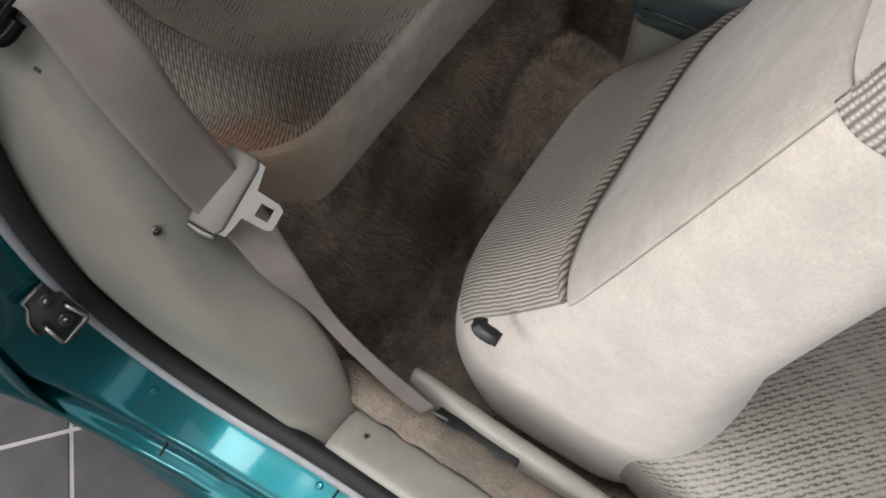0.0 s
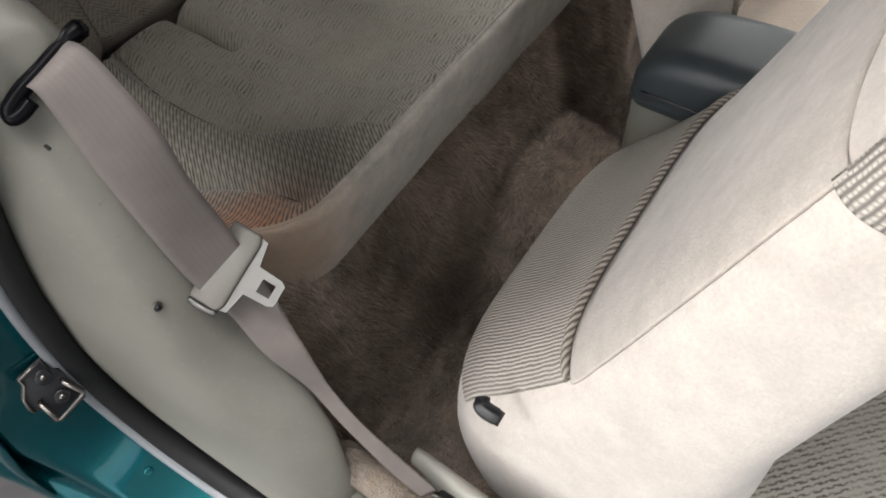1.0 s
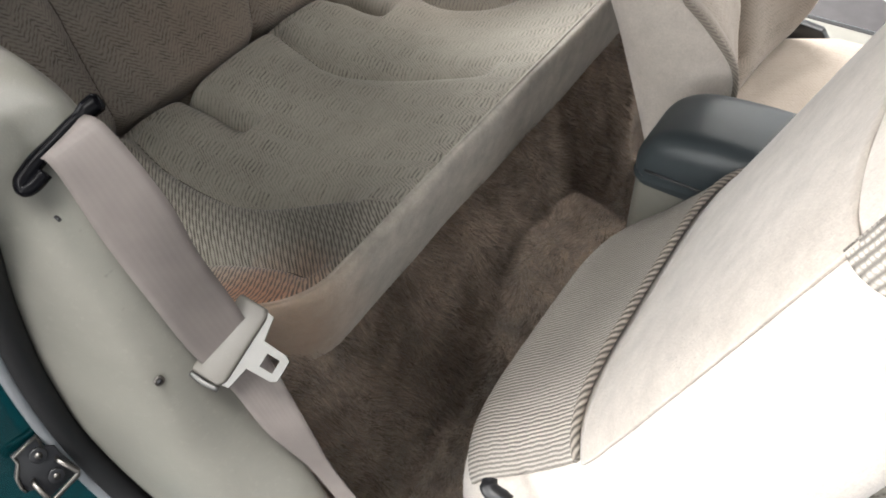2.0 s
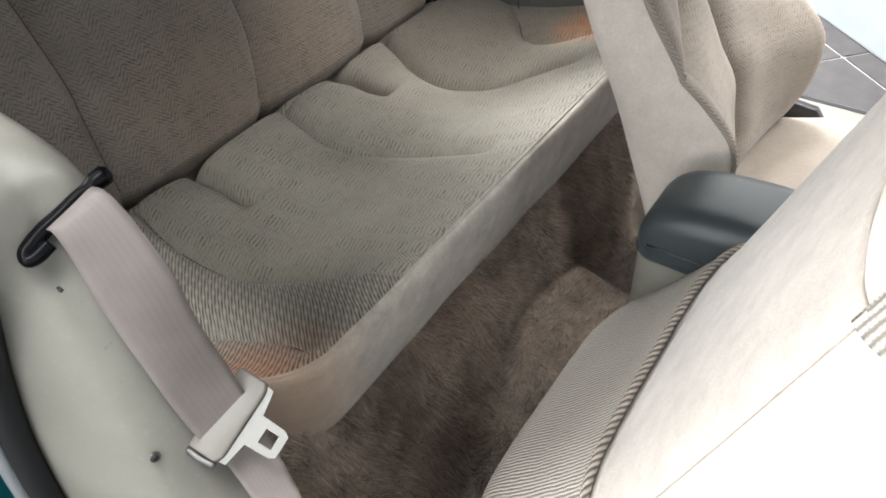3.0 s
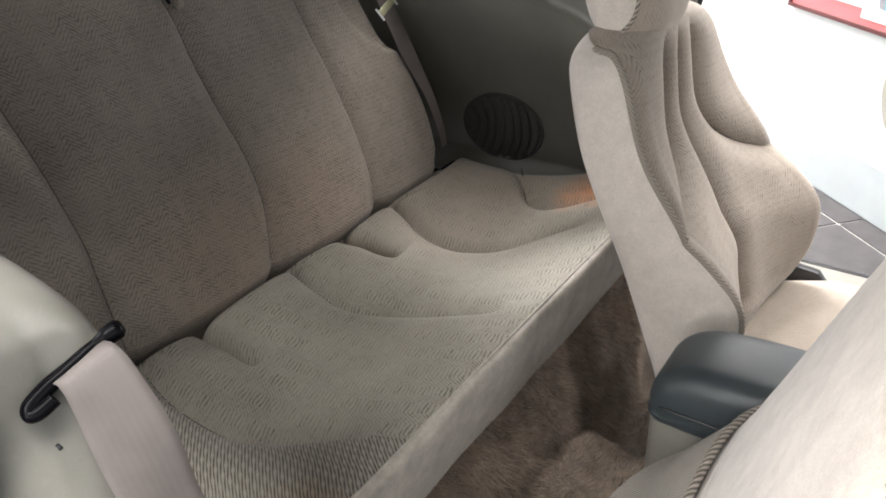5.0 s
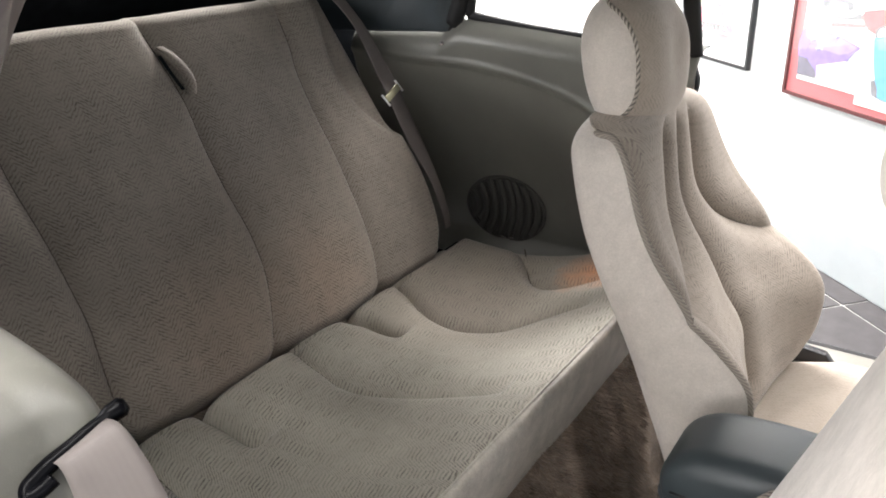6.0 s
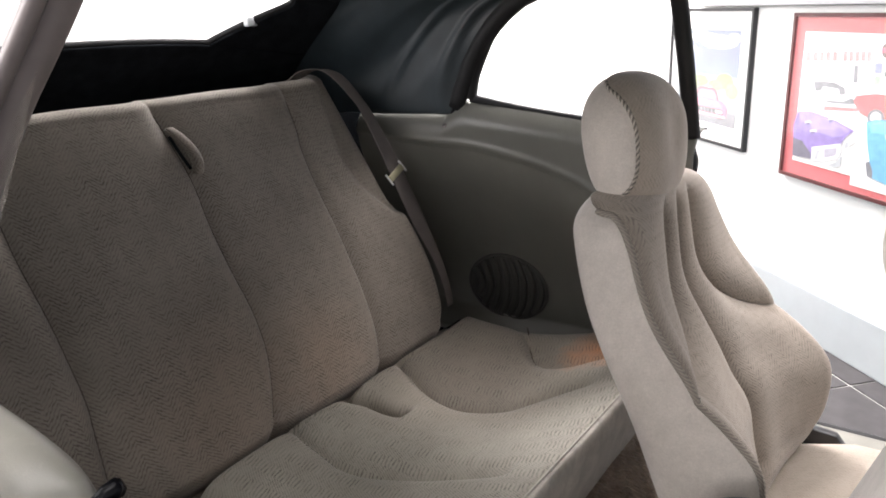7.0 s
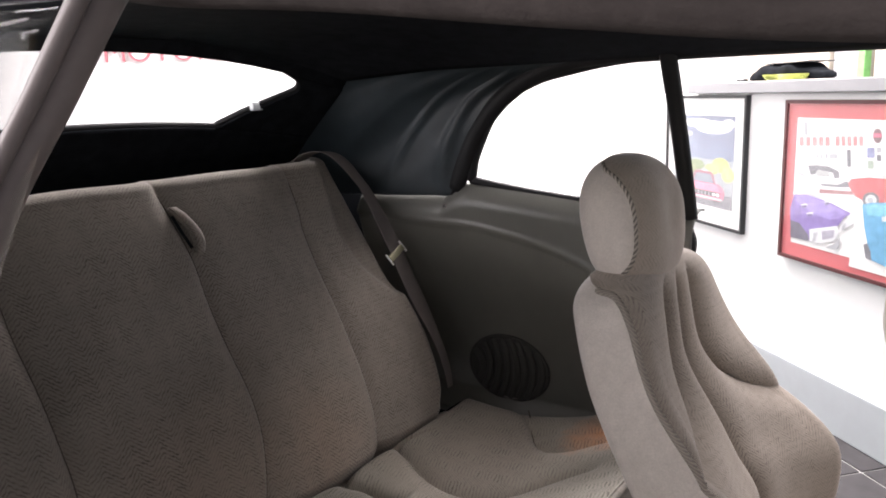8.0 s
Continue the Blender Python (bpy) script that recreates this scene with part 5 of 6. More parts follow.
def carpets():
    t = thing("floor_carpet", "worn brown cut-pile carpet moulded over floor and tunnel", "carpet", (0, -0.1, 0.12))
    xs, ys = np.linspace(-0.60, 0.60, 280), np.concatenate([np.linspace(-0.56, -0.30, 100), np.linspace(-0.295, 0.72, 120)])
    X, Y = np.meshgrid(xs, ys, indexing="ij")
    wide = np.where(X > 0.01, 0.128, 0.155)
    Z = 0.132 + 0.180 * np.exp(-(np.abs(X - 0.01) / wide) ** np.where(X > 0.01, 4, 6))
    Z -= 0.050 * np.clip((X - 0.13) / 0.10, 0, 1)
    riser = np.clip((-0.385 - Y) / 0.065, 0, 1)
    Z = Z + (0.455 - Z) * (riser ** 0.8)
    Z += 0.17 * np.clip((np.abs(X) - 0.53) / 0.06, 0, 1) ** 1.5
    Z += 0.045 * np.exp(-((X - 0.20) / 0.06) ** 2 - ((Y + 0.25) / 0.07) ** 2)
    Z -= 0.042 * np.exp(-((Y + 0.372) / 0.013) ** 2)
    lump = np.array([[noise.noise(Vector((x * 9, y * 9, 1.3))) * 0.034 + noise.noise(Vector((x * 20, y * 17, 4.0))) * 0.020 + noise.noise(Vector((x * 62, y * 62, 8.0))) * 0.004 for y in ys] for x in xs])
    Z += lump
    Y = Y + np.array([[0.040 * noise.noise(Vector((x * 8, y * 9, 2.0))) + 0.010 * noise.noise(Vector((x * 30, y * 30, 5.0))) for y in ys] for x in xs]) * np.exp(-((riser - 0.5) / 0.4) ** 2) * (riser > 0.01)
    G = np.stack([X, Y, Z], -1)
    put("carpet", sheet_mesh(G, 0.012), M_CARPET, t)
    # long brushed pile that leans in tufts
    rng = np.random.default_rng(11)
    N = normals(G)
    N *= np.sign(N[..., 2:3] + 0.3 * N[..., 1:2] + 1e-9)
    count = 130000
    a, b = rng.uniform(40, 278, count), rng.uniform(22, 150, count)
    i, j = a.astype(int), b.astype(int)
    fa, fb = (a - i)[:, None], (b - j)[:, None]
    root = (G[i, j] * (1 - fa) + G[i + 1, j] * fa) * (1 - fb) + (G[i, j + 1] * (1 - fa) + G[i + 1, j + 1] * fa) * fb
    up = N[i, j]
    field = np.array([[(noise.noise(Vector((x * 26, y * 26, k))), noise.noise(Vector((x * 26, y * 26, k + 9.0)))) for y in ys] for x, k in zip(xs, np.full(len(xs), 3.0))])
    sway = field[i, j]
    lean = np.stack([sway[:, 0], 0.25 + sway[:, 1] * 0.6, -0.35 + 0.3 * sway[:, 1]], -1) * 1.15 + rng.normal(0, 0.28, (count, 3))
    tall = (0.0075 + 0.009 * np.clip(0.5 + sway[:, :1] + 0.3 * rng.normal(size=(count, 1)), 0, 1.2))
    tip = root + (up + lean) * tall
    flat = np.cross(up + lean, rng.normal(size=(count, 3)))
    flat *= 0.0008 / np.maximum(np.linalg.norm(flat, axis=1, keepdims=True), 1e-6)
    verts = np.stack([root - flat - up * 0.001, root + flat - up * 0.001, tip], 1).reshape(-1, 3)
    tufts = bpy.data.meshes.new("pile")
    tufts.from_pydata(verts.tolist(), [], np.arange(3 * count).reshape(-1, 3).tolist())
    put("carpet_pile", tufts, M_PILE, t, "long brushed brown pile", False)["kind"] = "stuff"
    s = thing("sill_carpet_roll", "tan looped carpet edge rolled along the door sill", "carpet", (0.585, 0.1, 0.38))
    path = smooth([(0.580, -0.285, 0.37), (0.588, -0.262, 0.396), (0.590, -0.20, 0.402), (0.590, 0.0, 0.404), (0.590, 0.3, 0.404), (0.590, 0.72, 0.404)], 160)
    r = 0.0185 * np.minimum(1, np.linspace(0, 160, 160) / 10 + 0.35)
    mesh = tube_mesh(path, r, 20, up=(0, 0, 1))
    for v in mesh.vertices:
        v.co += Vector((noise.noise(v.co * 60), noise.noise(v.co * 55 + Vector((5, 0, 0))), noise.noise(v.co * 60 + Vector((0, 7, 0))))) * 0.003
    put("carpet_roll", mesh, M_CARPETL, s)
    put("binding_strip", ribbon_mesh([(0.575, -0.24, 0.386), (0.575, 0.2, 0.387), (0.575, 0.7, 0.387)], [(0.562, -0.24, 0.380), (0.562, 0.2, 0.380), (0.562, 0.7, 0.380)], 0.002, 60), M_WEB, s, "sewn binding along the carpet edge")


carpets()


# ---- rear bench ----
CUSHION_SEAMS = [  # depth, then the line from the back to the front
    (0.032, [(0.49, -0.70), (0.450, -0.655), (0.420, -0.611), (0.403, -0.570), (0.394, -0.529), (0.391, -0.495), (0.396, -0.465), (0.405, -0.440)]),
    (0.028, [(0.297, -0.93), (0.310, -0.875), (0.317, -0.831), (0.319, -0.78), (0.319, -0.73), (0.316, -0.685), (0.305, -0.64), (0.288, -0.601), (0.27, -0.564), (0.263, -0.528), (0.270, -0.482)]),
    (0.025, [(-0.030, -0.93), (-0.016, -0.874), (-0.008, -0.833), (0.004, -0.783), (0.004, -0.731), (-0.008, -0.68), (-0.024, -0.621), (-0.04, -0.564), (-0.048, -0.505), (-0.049, -0.480)]),
    (0.028, [(-0.335, -0.93), (-0.312, -0.873), (-0.290, -0.831), (-0.272, -0.777), (-0.264, -0.718), (-0.272, -0.671), (-0.286, -0.63), (-0.314, -0.597), (-0.341, -0.565), (-0.36, -0.529), (-0.368, -0.490)]),
    (0.024, [(-0.62, -0.775), (-0.588, -0.752), (-0.536, -0.719), (-0.487, -0.681), (-0.458, -0.635), (-0.466, -0.596), (-0.487, -0.557), (-0.50, -0.50)]),
]
CUSHION_SLITS = [[(0.190, -0.95), (0.187, -0.904), (0.182, -0.857), (0.185, -0.815), (0.186, -0.772)], [(-0.158, -0.95), (-0.168, -0.911), (-0.180, -0.872), (-0.178, -0.829), (-0.181, -0.783)]]


def cushion_top(X, Y):
    d = -0.415 - Y
    Z = 0.560 - 0.16 * d - 0.035 * np.sin(np.clip(d / 0.5, 0, 1) * np.pi)
    Z = Z - 0.012 * np.exp(-((np.abs(X) - 0.24) / 0.12) ** 2) * np.sin(np.clip(d / 0.5, 0, 1) * np.pi)
    for deep, line in CUSHION_SEAMS:
        Z = Z + pulled_seam(X, Y, line, deep, 0.028, 0.013, 0.35 if line[0][0] < -0.5 else 0.0)
    for line in CUSHION_SLITS:
        Z = Z + pulled_seam(X, Y, line, 0.034, 0.013, 0.008, 0.0, 0.1) + pulled_seam(X, Y, line, 0.014, 0.035, 0.03, 0.0, 0.4)
    Z = Z - 0.035 * np.clip((-0.915 - Y) / 0.03, 0, 1) ** 2
    return Z


rear_seat = thing("rear_seat", "grey-beige woven rear bench seat with stitched panels and orange stains", "rear seat", (0, -0.8, 0.40))


def rear_bench():
    t = rear_seat
    n, m = 400, 250
    xs = np.linspace(-0.615, 0.525, n)
    front = smooth([(-0.43, 0.43), (-0.42, 0.49), (-0.414, 0.545)], 10)
    ys = np.concatenate([[-0.4145], -0.415 - 0.016 * (1 - np.cos(np.linspace(0.3, 1.57, 6))), np.linspace(-0.434, -0.99, m)])
    X, Y = np.meshgrid(xs, ys, indexing="ij")
    Z = cushion_top(X, Y)
    lip = np.clip((-0.414 - Y) / 0.02, 0, 1)
    Z -= 0.014 * (1 - np.sqrt(1 - (1 - lip) ** 2))
    endr = np.clip((np.minimum(xs + 0.615, 0.525 - xs)) / 0.045, 0, 1)
    Z -= (np.where(xs < 0, 0.02, 0.05) * (1 - np.sqrt(1 - (1 - endr) ** 2)))[:, None]
    # rounded plan corners
    back = np.interp(xs, *zip(*smooth([(-0.616, 0.09), (-0.595, 0.05), (-0.57, 0.02), (-0.53, 0.004), (-0.48, 0.0), (0.0, 0.0), (0.36, 0.0), (0.408, 0.001), (0.43, 0.007), (0.453, 0.020), (0.47, 0.036), (0.49, 0.062), (0.51, 0.095), (0.526, 0.130)], 120)))[:, None]
    Y = Y - back * np.clip((Y + 0.99) / 0.57, 0, 1)
    top = np.stack([X, Y, Z], -1)
    fr = np.stack([np.repeat(xs[:, None], 10, 1), front[None, :, 0] - back, np.repeat(front[None, :, 1], n, 0)], -1)
    fr[:, :, 2] = np.minimum(fr[:, :, 2], top[:, :1, 2] - 0.002)
    rear = np.stack([np.repeat(xs[:, None], 3, 1), np.tile([-0.995, -0.99, -0.5], (n, 1)), np.tile([0.42, 0.38, 0.40], (n, 1))], -1)
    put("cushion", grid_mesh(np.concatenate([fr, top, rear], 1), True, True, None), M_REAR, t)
    # Thin dark tube in each cushion seam, deepening the shade of its crease.
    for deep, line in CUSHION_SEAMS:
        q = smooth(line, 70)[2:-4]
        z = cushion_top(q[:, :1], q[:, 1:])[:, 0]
        put("seam", tube_mesh(np.stack([q[:, 0], q[:, 1], z + 0.0004], -1), (0.0026 if line[0][0] > 0.4 else 0.0016) * np.clip(np.linspace(6, 0.2, len(q)), 0.3, 1), 6), M_SEAM_SHADE, t)
    # plain band along the front
    band = smooth([(-0.438, 0.418), (-0.4265, 0.425), (-0.415, 0.48), (-0.409, 0.535), (-0.4115, 0.5515), (-0.419, 0.5555)], 24)
    B = np.stack([np.repeat(xs[:, None], 24, 1), band[None, :, 0] - back, np.repeat(band[None, :, 1], n, 0)], -1)
    wave = np.array([noise.noise(Vector((x * 9, 0.3, 0))) for x in xs])
    B[:, :, 1] += (0.004 * wave)[:, None] * np.sin(np.linspace(0, np.pi, 24))[None]
    B[:, :, 2] += (0.010 * np.array([noise.noise(Vector((x * 3, 5, 0))) for x in xs]))[:, None] * np.linspace(1, 0, 24)[None] ** 2
    B[:, :, 2] -= (0.05 * (1 - np.sqrt(1 - (1 - endr) ** 2)))[:, None] * np.linspace(0, 1, 24)[None]
    put("front_band", sheet_mesh(B[:, ::-1], 0.003), M_PLUSHD, t, "plain velour band along the cushion front")
    put("edge_stitch", tube_mesh(np.stack([xs, -0.420 - back[:, 0], top[:, 4, 2] + 0.001], -1)[6:-6], 0.0022, 6), M_PLUSHD, t)


rear_bench()

BACK_SEAMS = [  # from the top down
    [(0.282, 1.05), (0.288, 0.903), (0.290, 0.853), (0.286, 0.772), (0.285, 0.707), (0.285, 0.648), (0.291, 0.605), (0.302, 0.50), (0.304, 0.42)],
    [(-0.034, 1.06), (-0.041, 0.989), (-0.045, 0.903), (-0.036, 0.828), (-0.036, 0.750), (-0.043, 0.678), (-0.040, 0.608), (-0.022, 0.542), (0.003, 0.478), (0.012, 0.42)],
    [(-0.366, 1.06), (-0.342, 0.955), (-0.323, 0.903), (-0.314, 0.826), (-0.315, 0.759), (-0.315, 0.679), (-0.316, 0.609), (-0.310, 0.540), (-0.292, 0.481), (-0.285, 0.42)],
]


def back_face(X, Z):
    Y = -0.92 - 0.52 * (Z - 0.475) + 0.030 * np.sin(np.clip((Z - 0.475) / 0.56, 0, 1) * np.pi)
    for line in BACK_SEAMS:
        Y = Y + pulled_seam(X, Z, line, 0.021, 0.013, 0.032, 0.0, 0.0)
    # set-back shoulders where the belts run
    for side in (-1, 1):
        line = curve_at([(0.47, 0.62), (0.70, 0.57), (0.752, 0.488), (0.825, 0.428), (0.908, 0.423), (1.02, 0.462), (1.10, 0.47)], Z)
        Y = Y - 0.030 / (1 + np.exp(-(side * X - line) / 0.005)) * np.clip((Z - 0.70) / 0.06, 0, 1)
    return Y


def rear_back():
    t = rear_seat
    n, m = 380, 190
    zs = np.concatenate([np.linspace(0.43, 0.52, 40), np.linspace(0.524, 1.020, m - 40)])
    side = np.linspace(-1, 1, n)
    half = curve_at([(0.42, 0.50), (0.49, 0.515), (0.53, 0.540), (0.60, 0.550), (0.68, 0.545), (0.79, 0.524), (0.92, 0.518), (1.04, 0.520)], zs)
    X, Z = side[:, None] * half[None], np.repeat(zs[None], n, 0)
    Y = back_face(X, Z)
    e = np.clip((1 - np.abs(side)) / 0.07, 0, 1)
    Y -= 0.05 * (np.clip((0.492 - Z) / 0.05, 0, 1)) ** 1.5
    Y -= (0.045 * (1 - np.sqrt(1 - (1 - e) ** 2)))[:, None]
    Z = Z + (0.006 * np.array([noise.noise(Vector((x * 2.2, 1, 0))) for x in side]))[:, None] * np.clip((Z - 0.9) / 0.1, 0, 1)
    F = np.stack([X, Y, Z], -1)
    a = np.linspace(0.15, np.pi, 14)
    last = F[:, -1:]
    roll = np.stack([np.repeat(last[:, :, 0], 14, 1), last[:, :, 1] - 0.035 * (1 - np.cos(a))[None] - 0.002, last[:, :, 2] + 0.022 * np.sin(a)[None]], -1)
    end = np.stack([np.repeat(last[:, :, 0], 2, 1), np.repeat(last[:, :, 1] - 0.075, 2, 1) + np.array([[0.0, 0.12]]), np.tile([0.9, 0.43], (n, 1))], -1)
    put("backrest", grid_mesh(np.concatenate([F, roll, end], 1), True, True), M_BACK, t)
    # Backrest seams get the same dark line in place of crease shade.
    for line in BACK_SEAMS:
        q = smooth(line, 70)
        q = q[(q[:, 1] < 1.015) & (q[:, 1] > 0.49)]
        put("seam", tube_mesh(np.stack([q[:, 0], back_face(q[:, :1], q[:, 1:])[:, 0] + 0.0002, q[:, 1]], -1), 0.0017, 6, up=(0, 1, 0)), M_SEAM_SHADE, t)
    y = lambda z: float(back_face(np.array([[-0.055]]), np.array([[z]]))[0, 0])
    # a short cloth loop that stands off the seam
    z = np.linspace(0, 1, 30)
    mid = smooth([(-0.050, y(0.990) + 0.000, 0.990), (-0.055, y(0.978) + 0.011, 0.978), (-0.063, y(0.955) + 0.016, 0.955), (-0.066, y(0.935) + 0.013, 0.934), (-0.064, y(0.913) + 0.000, 0.912)], 30)
    across = np.array([0.95, 0.10, 0.10])
    k = np.linspace(-1, 1, 9)
    bow = np.array([0.0, 0.004, 0.0])
    wide = 0.0062 + 0.0012 * np.sin(z * np.pi)
    P = mid[:, None] + across[None, None] * (k[None] * wide[:, None])[..., None] + bow[None, None] * (1 - k ** 2)[None, :, None]
    put("pull_loop", sheet_mesh(P, 0.006), M_BACK, t, "short cloth pull loop")
    # Flat black strip laid beside the loop as its painted shadow.
    put("loop_shade", tube_mesh([(-0.042, y(0.98) + 0.003, 0.980), (-0.047, y(0.95) + 0.002, 0.95), (-0.052, y(0.922) + 0.003, 0.922)], 0.0035, 12, 20, flat=0.3, up=(0, 1, 0)), M_HEAD, t, "dark strip standing in for the shade behind the loop")
    for edge in (-1, 1):
        put("loop_edge", tube_mesh(mid + across[None] * (edge * wide)[:, None] + np.array([0, -0.003, 0]), 0.0036, 8), M_BACK, t)


rear_back()


# ---- front seats ----


def seat_surface(xc, table, half, rim=3.2, front_shape=None, crown=None):
    """The outer surface of a seat back: angle 0 points to +x, a quarter turn is the front. front_shape adds relief to the front."""
    def at(theta, z):
        z = np.asarray(z, float)
        squeeze = 1.0
        if crown:
            turn = np.clip((z - crown[0]) / crown[1], 0, 1) * np.pi / 2
            squeeze = np.maximum(np.cos(turn), 1e-4) ** 0.6
            z = np.minimum(z, crown[0]) + crown[1] * np.sin(turn)
        yr, yf = curve_at(table, z)
        h = curve_at(half, z)
        c, s = np.cos(theta), np.sin(theta)
        x = np.sign(c) * np.abs(c) ** (2 / rim)
        y = np.sign(s) * np.abs(s) ** (2 / rim)
        dip = front_shape(x, z) * np.clip(s * 1.6 - 0.2, 0, 1) if front_shape else 0
        return np.stack([xc + h * x * squeeze, (yr + yf) / 2 + ((yf - yr) / 2 * y + dip) * squeeze, z + 0 * x], -1)
    return at


def angle_of(x, rim):
    """The angle at which the outline stands at x across, for the front half."""
    return np.arccos(np.clip(np.sign(x) * np.abs(x) ** (rim / 2), -1, 1))


def seat_shell(surface, z0, z1, n=60, rim=4.2, top=0.03):
    half = np.unique(np.round(np.clip(np.concatenate([np.linspace(0, 0.6, 16), angle_of(np.linspace(0.9, -0.9, 120), rim), np.linspace(np.pi - 0.6, np.pi, 16)]), 0, np.pi), 5))
    th = np.concatenate([half, 2 * np.pi - half[::-1][1:-1]])
    m = len(th)
    zs = np.linspace(z0, z1, n)
    P = np.stack([surface(th, np.full(m, z)) for z in zs])
    mid = P[-1].mean(0)
    lid = [mid + (P[-1] - mid) * k + np.array([0, 0, top * h]) for k, h in ((0.97, 0.25), (0.9, 0.55), (0.75, 0.85), (0.45, 1.0), (0.02, 1.03))]
    mid0 = P[0].mean(0)
    base = [mid0 + (P[0] - mid0) * k - np.array([0, 0, top * h]) for k, h in ((0.02, 0.9), (0.6, 0.8), (0.9, 0.4))]
    return grid_mesh(np.concatenate([np.stack(base), P, np.stack(lid)]), True, True)


# driver's seat back, leaning back
D_TABLE = [(0.30, -0.25, -0.19), (0.38, -0.265, -0.19), (0.42, -0.28, -0.170), (0.458, -0.298, -0.144), (0.51, -0.322, -0.124), (0.585, -0.354, -0.121), (0.64, -0.378, -0.165), (0.71, -0.412, -0.235), (0.78, -0.442, -0.290), (0.868, -0.468, -0.332), (0.92, -0.470, -0.345), (0.96, -0.465, -0.36)]
D_HALF = [(0.30, 0.190), (0.40, 0.205), (0.60, 0.212), (0.72, 0.204), (0.80, 0.188), (0.87, 0.170), (0.92, 0.165), (0.96, 0.16)]
D_CROWN = (0.862, 0.060)
D_CORD = [(0.33, 0.58), (0.46, 0.58), (0.58, 0.55), (0.64, 0.47), (0.71, 0.36), (0.78, 0.30), (0.84, 0.30), (0.866, 0.26), (0.880, 0.12), (0.889, -0.10), (0.894, -0.40), (0.897, -0.80)]


def driver_relief(x, z):
    """Hollow, flutes and bolster folds of the front; x from -1 to 1 across the seat."""
    x, z = np.broadcast_arrays(np.asarray(x, float), np.asarray(z, float))
    deep = curve_at([(0.30, 0.0), (0.42, 0.02), (0.48, 0.060), (0.56, 0.092), (0.63, 0.085), (0.70, 0.055), (0.78, 0.036), (0.87, 0.010), (0.96, 0.0)], z)
    y = -deep * np.clip(1 - np.abs(x) ** 2.6, 0, 1)
    fade = np.clip((0.908 - z) / 0.04, 0, 1)
    for side in (-1, 1):
        line = [(side * 0.35, 4.60), (side * 0.355, 4.25), (side * 0.365, 3.95), (side * 0.40, 3.76), (side * 0.49, 3.60), (side * 0.64, 3.47), (side * 0.82, 3.38), (side * 1.0, 3.34), (side * 1.2, 3.32)]
        k = near(x, z * 5, line, 80) * 0.19
        y = y - (0.024 * np.exp(-k / 0.010) + 0.014 * np.exp(-(k / 0.026) ** 2)) * fade
    y = y + 0.032 * np.clip(-x, 0, 1) ** 2 * np.exp(-((z - 0.56) / 0.13) ** 2)
    k = np.abs(x) * 0.19
    y = y - (0.020 * np.exp(-k / 0.009) + 0.012 * np.exp(-(k / 0.024) ** 2)) * np.clip((z - 0.42) / 0.05, 0, 1) * fade
    return y


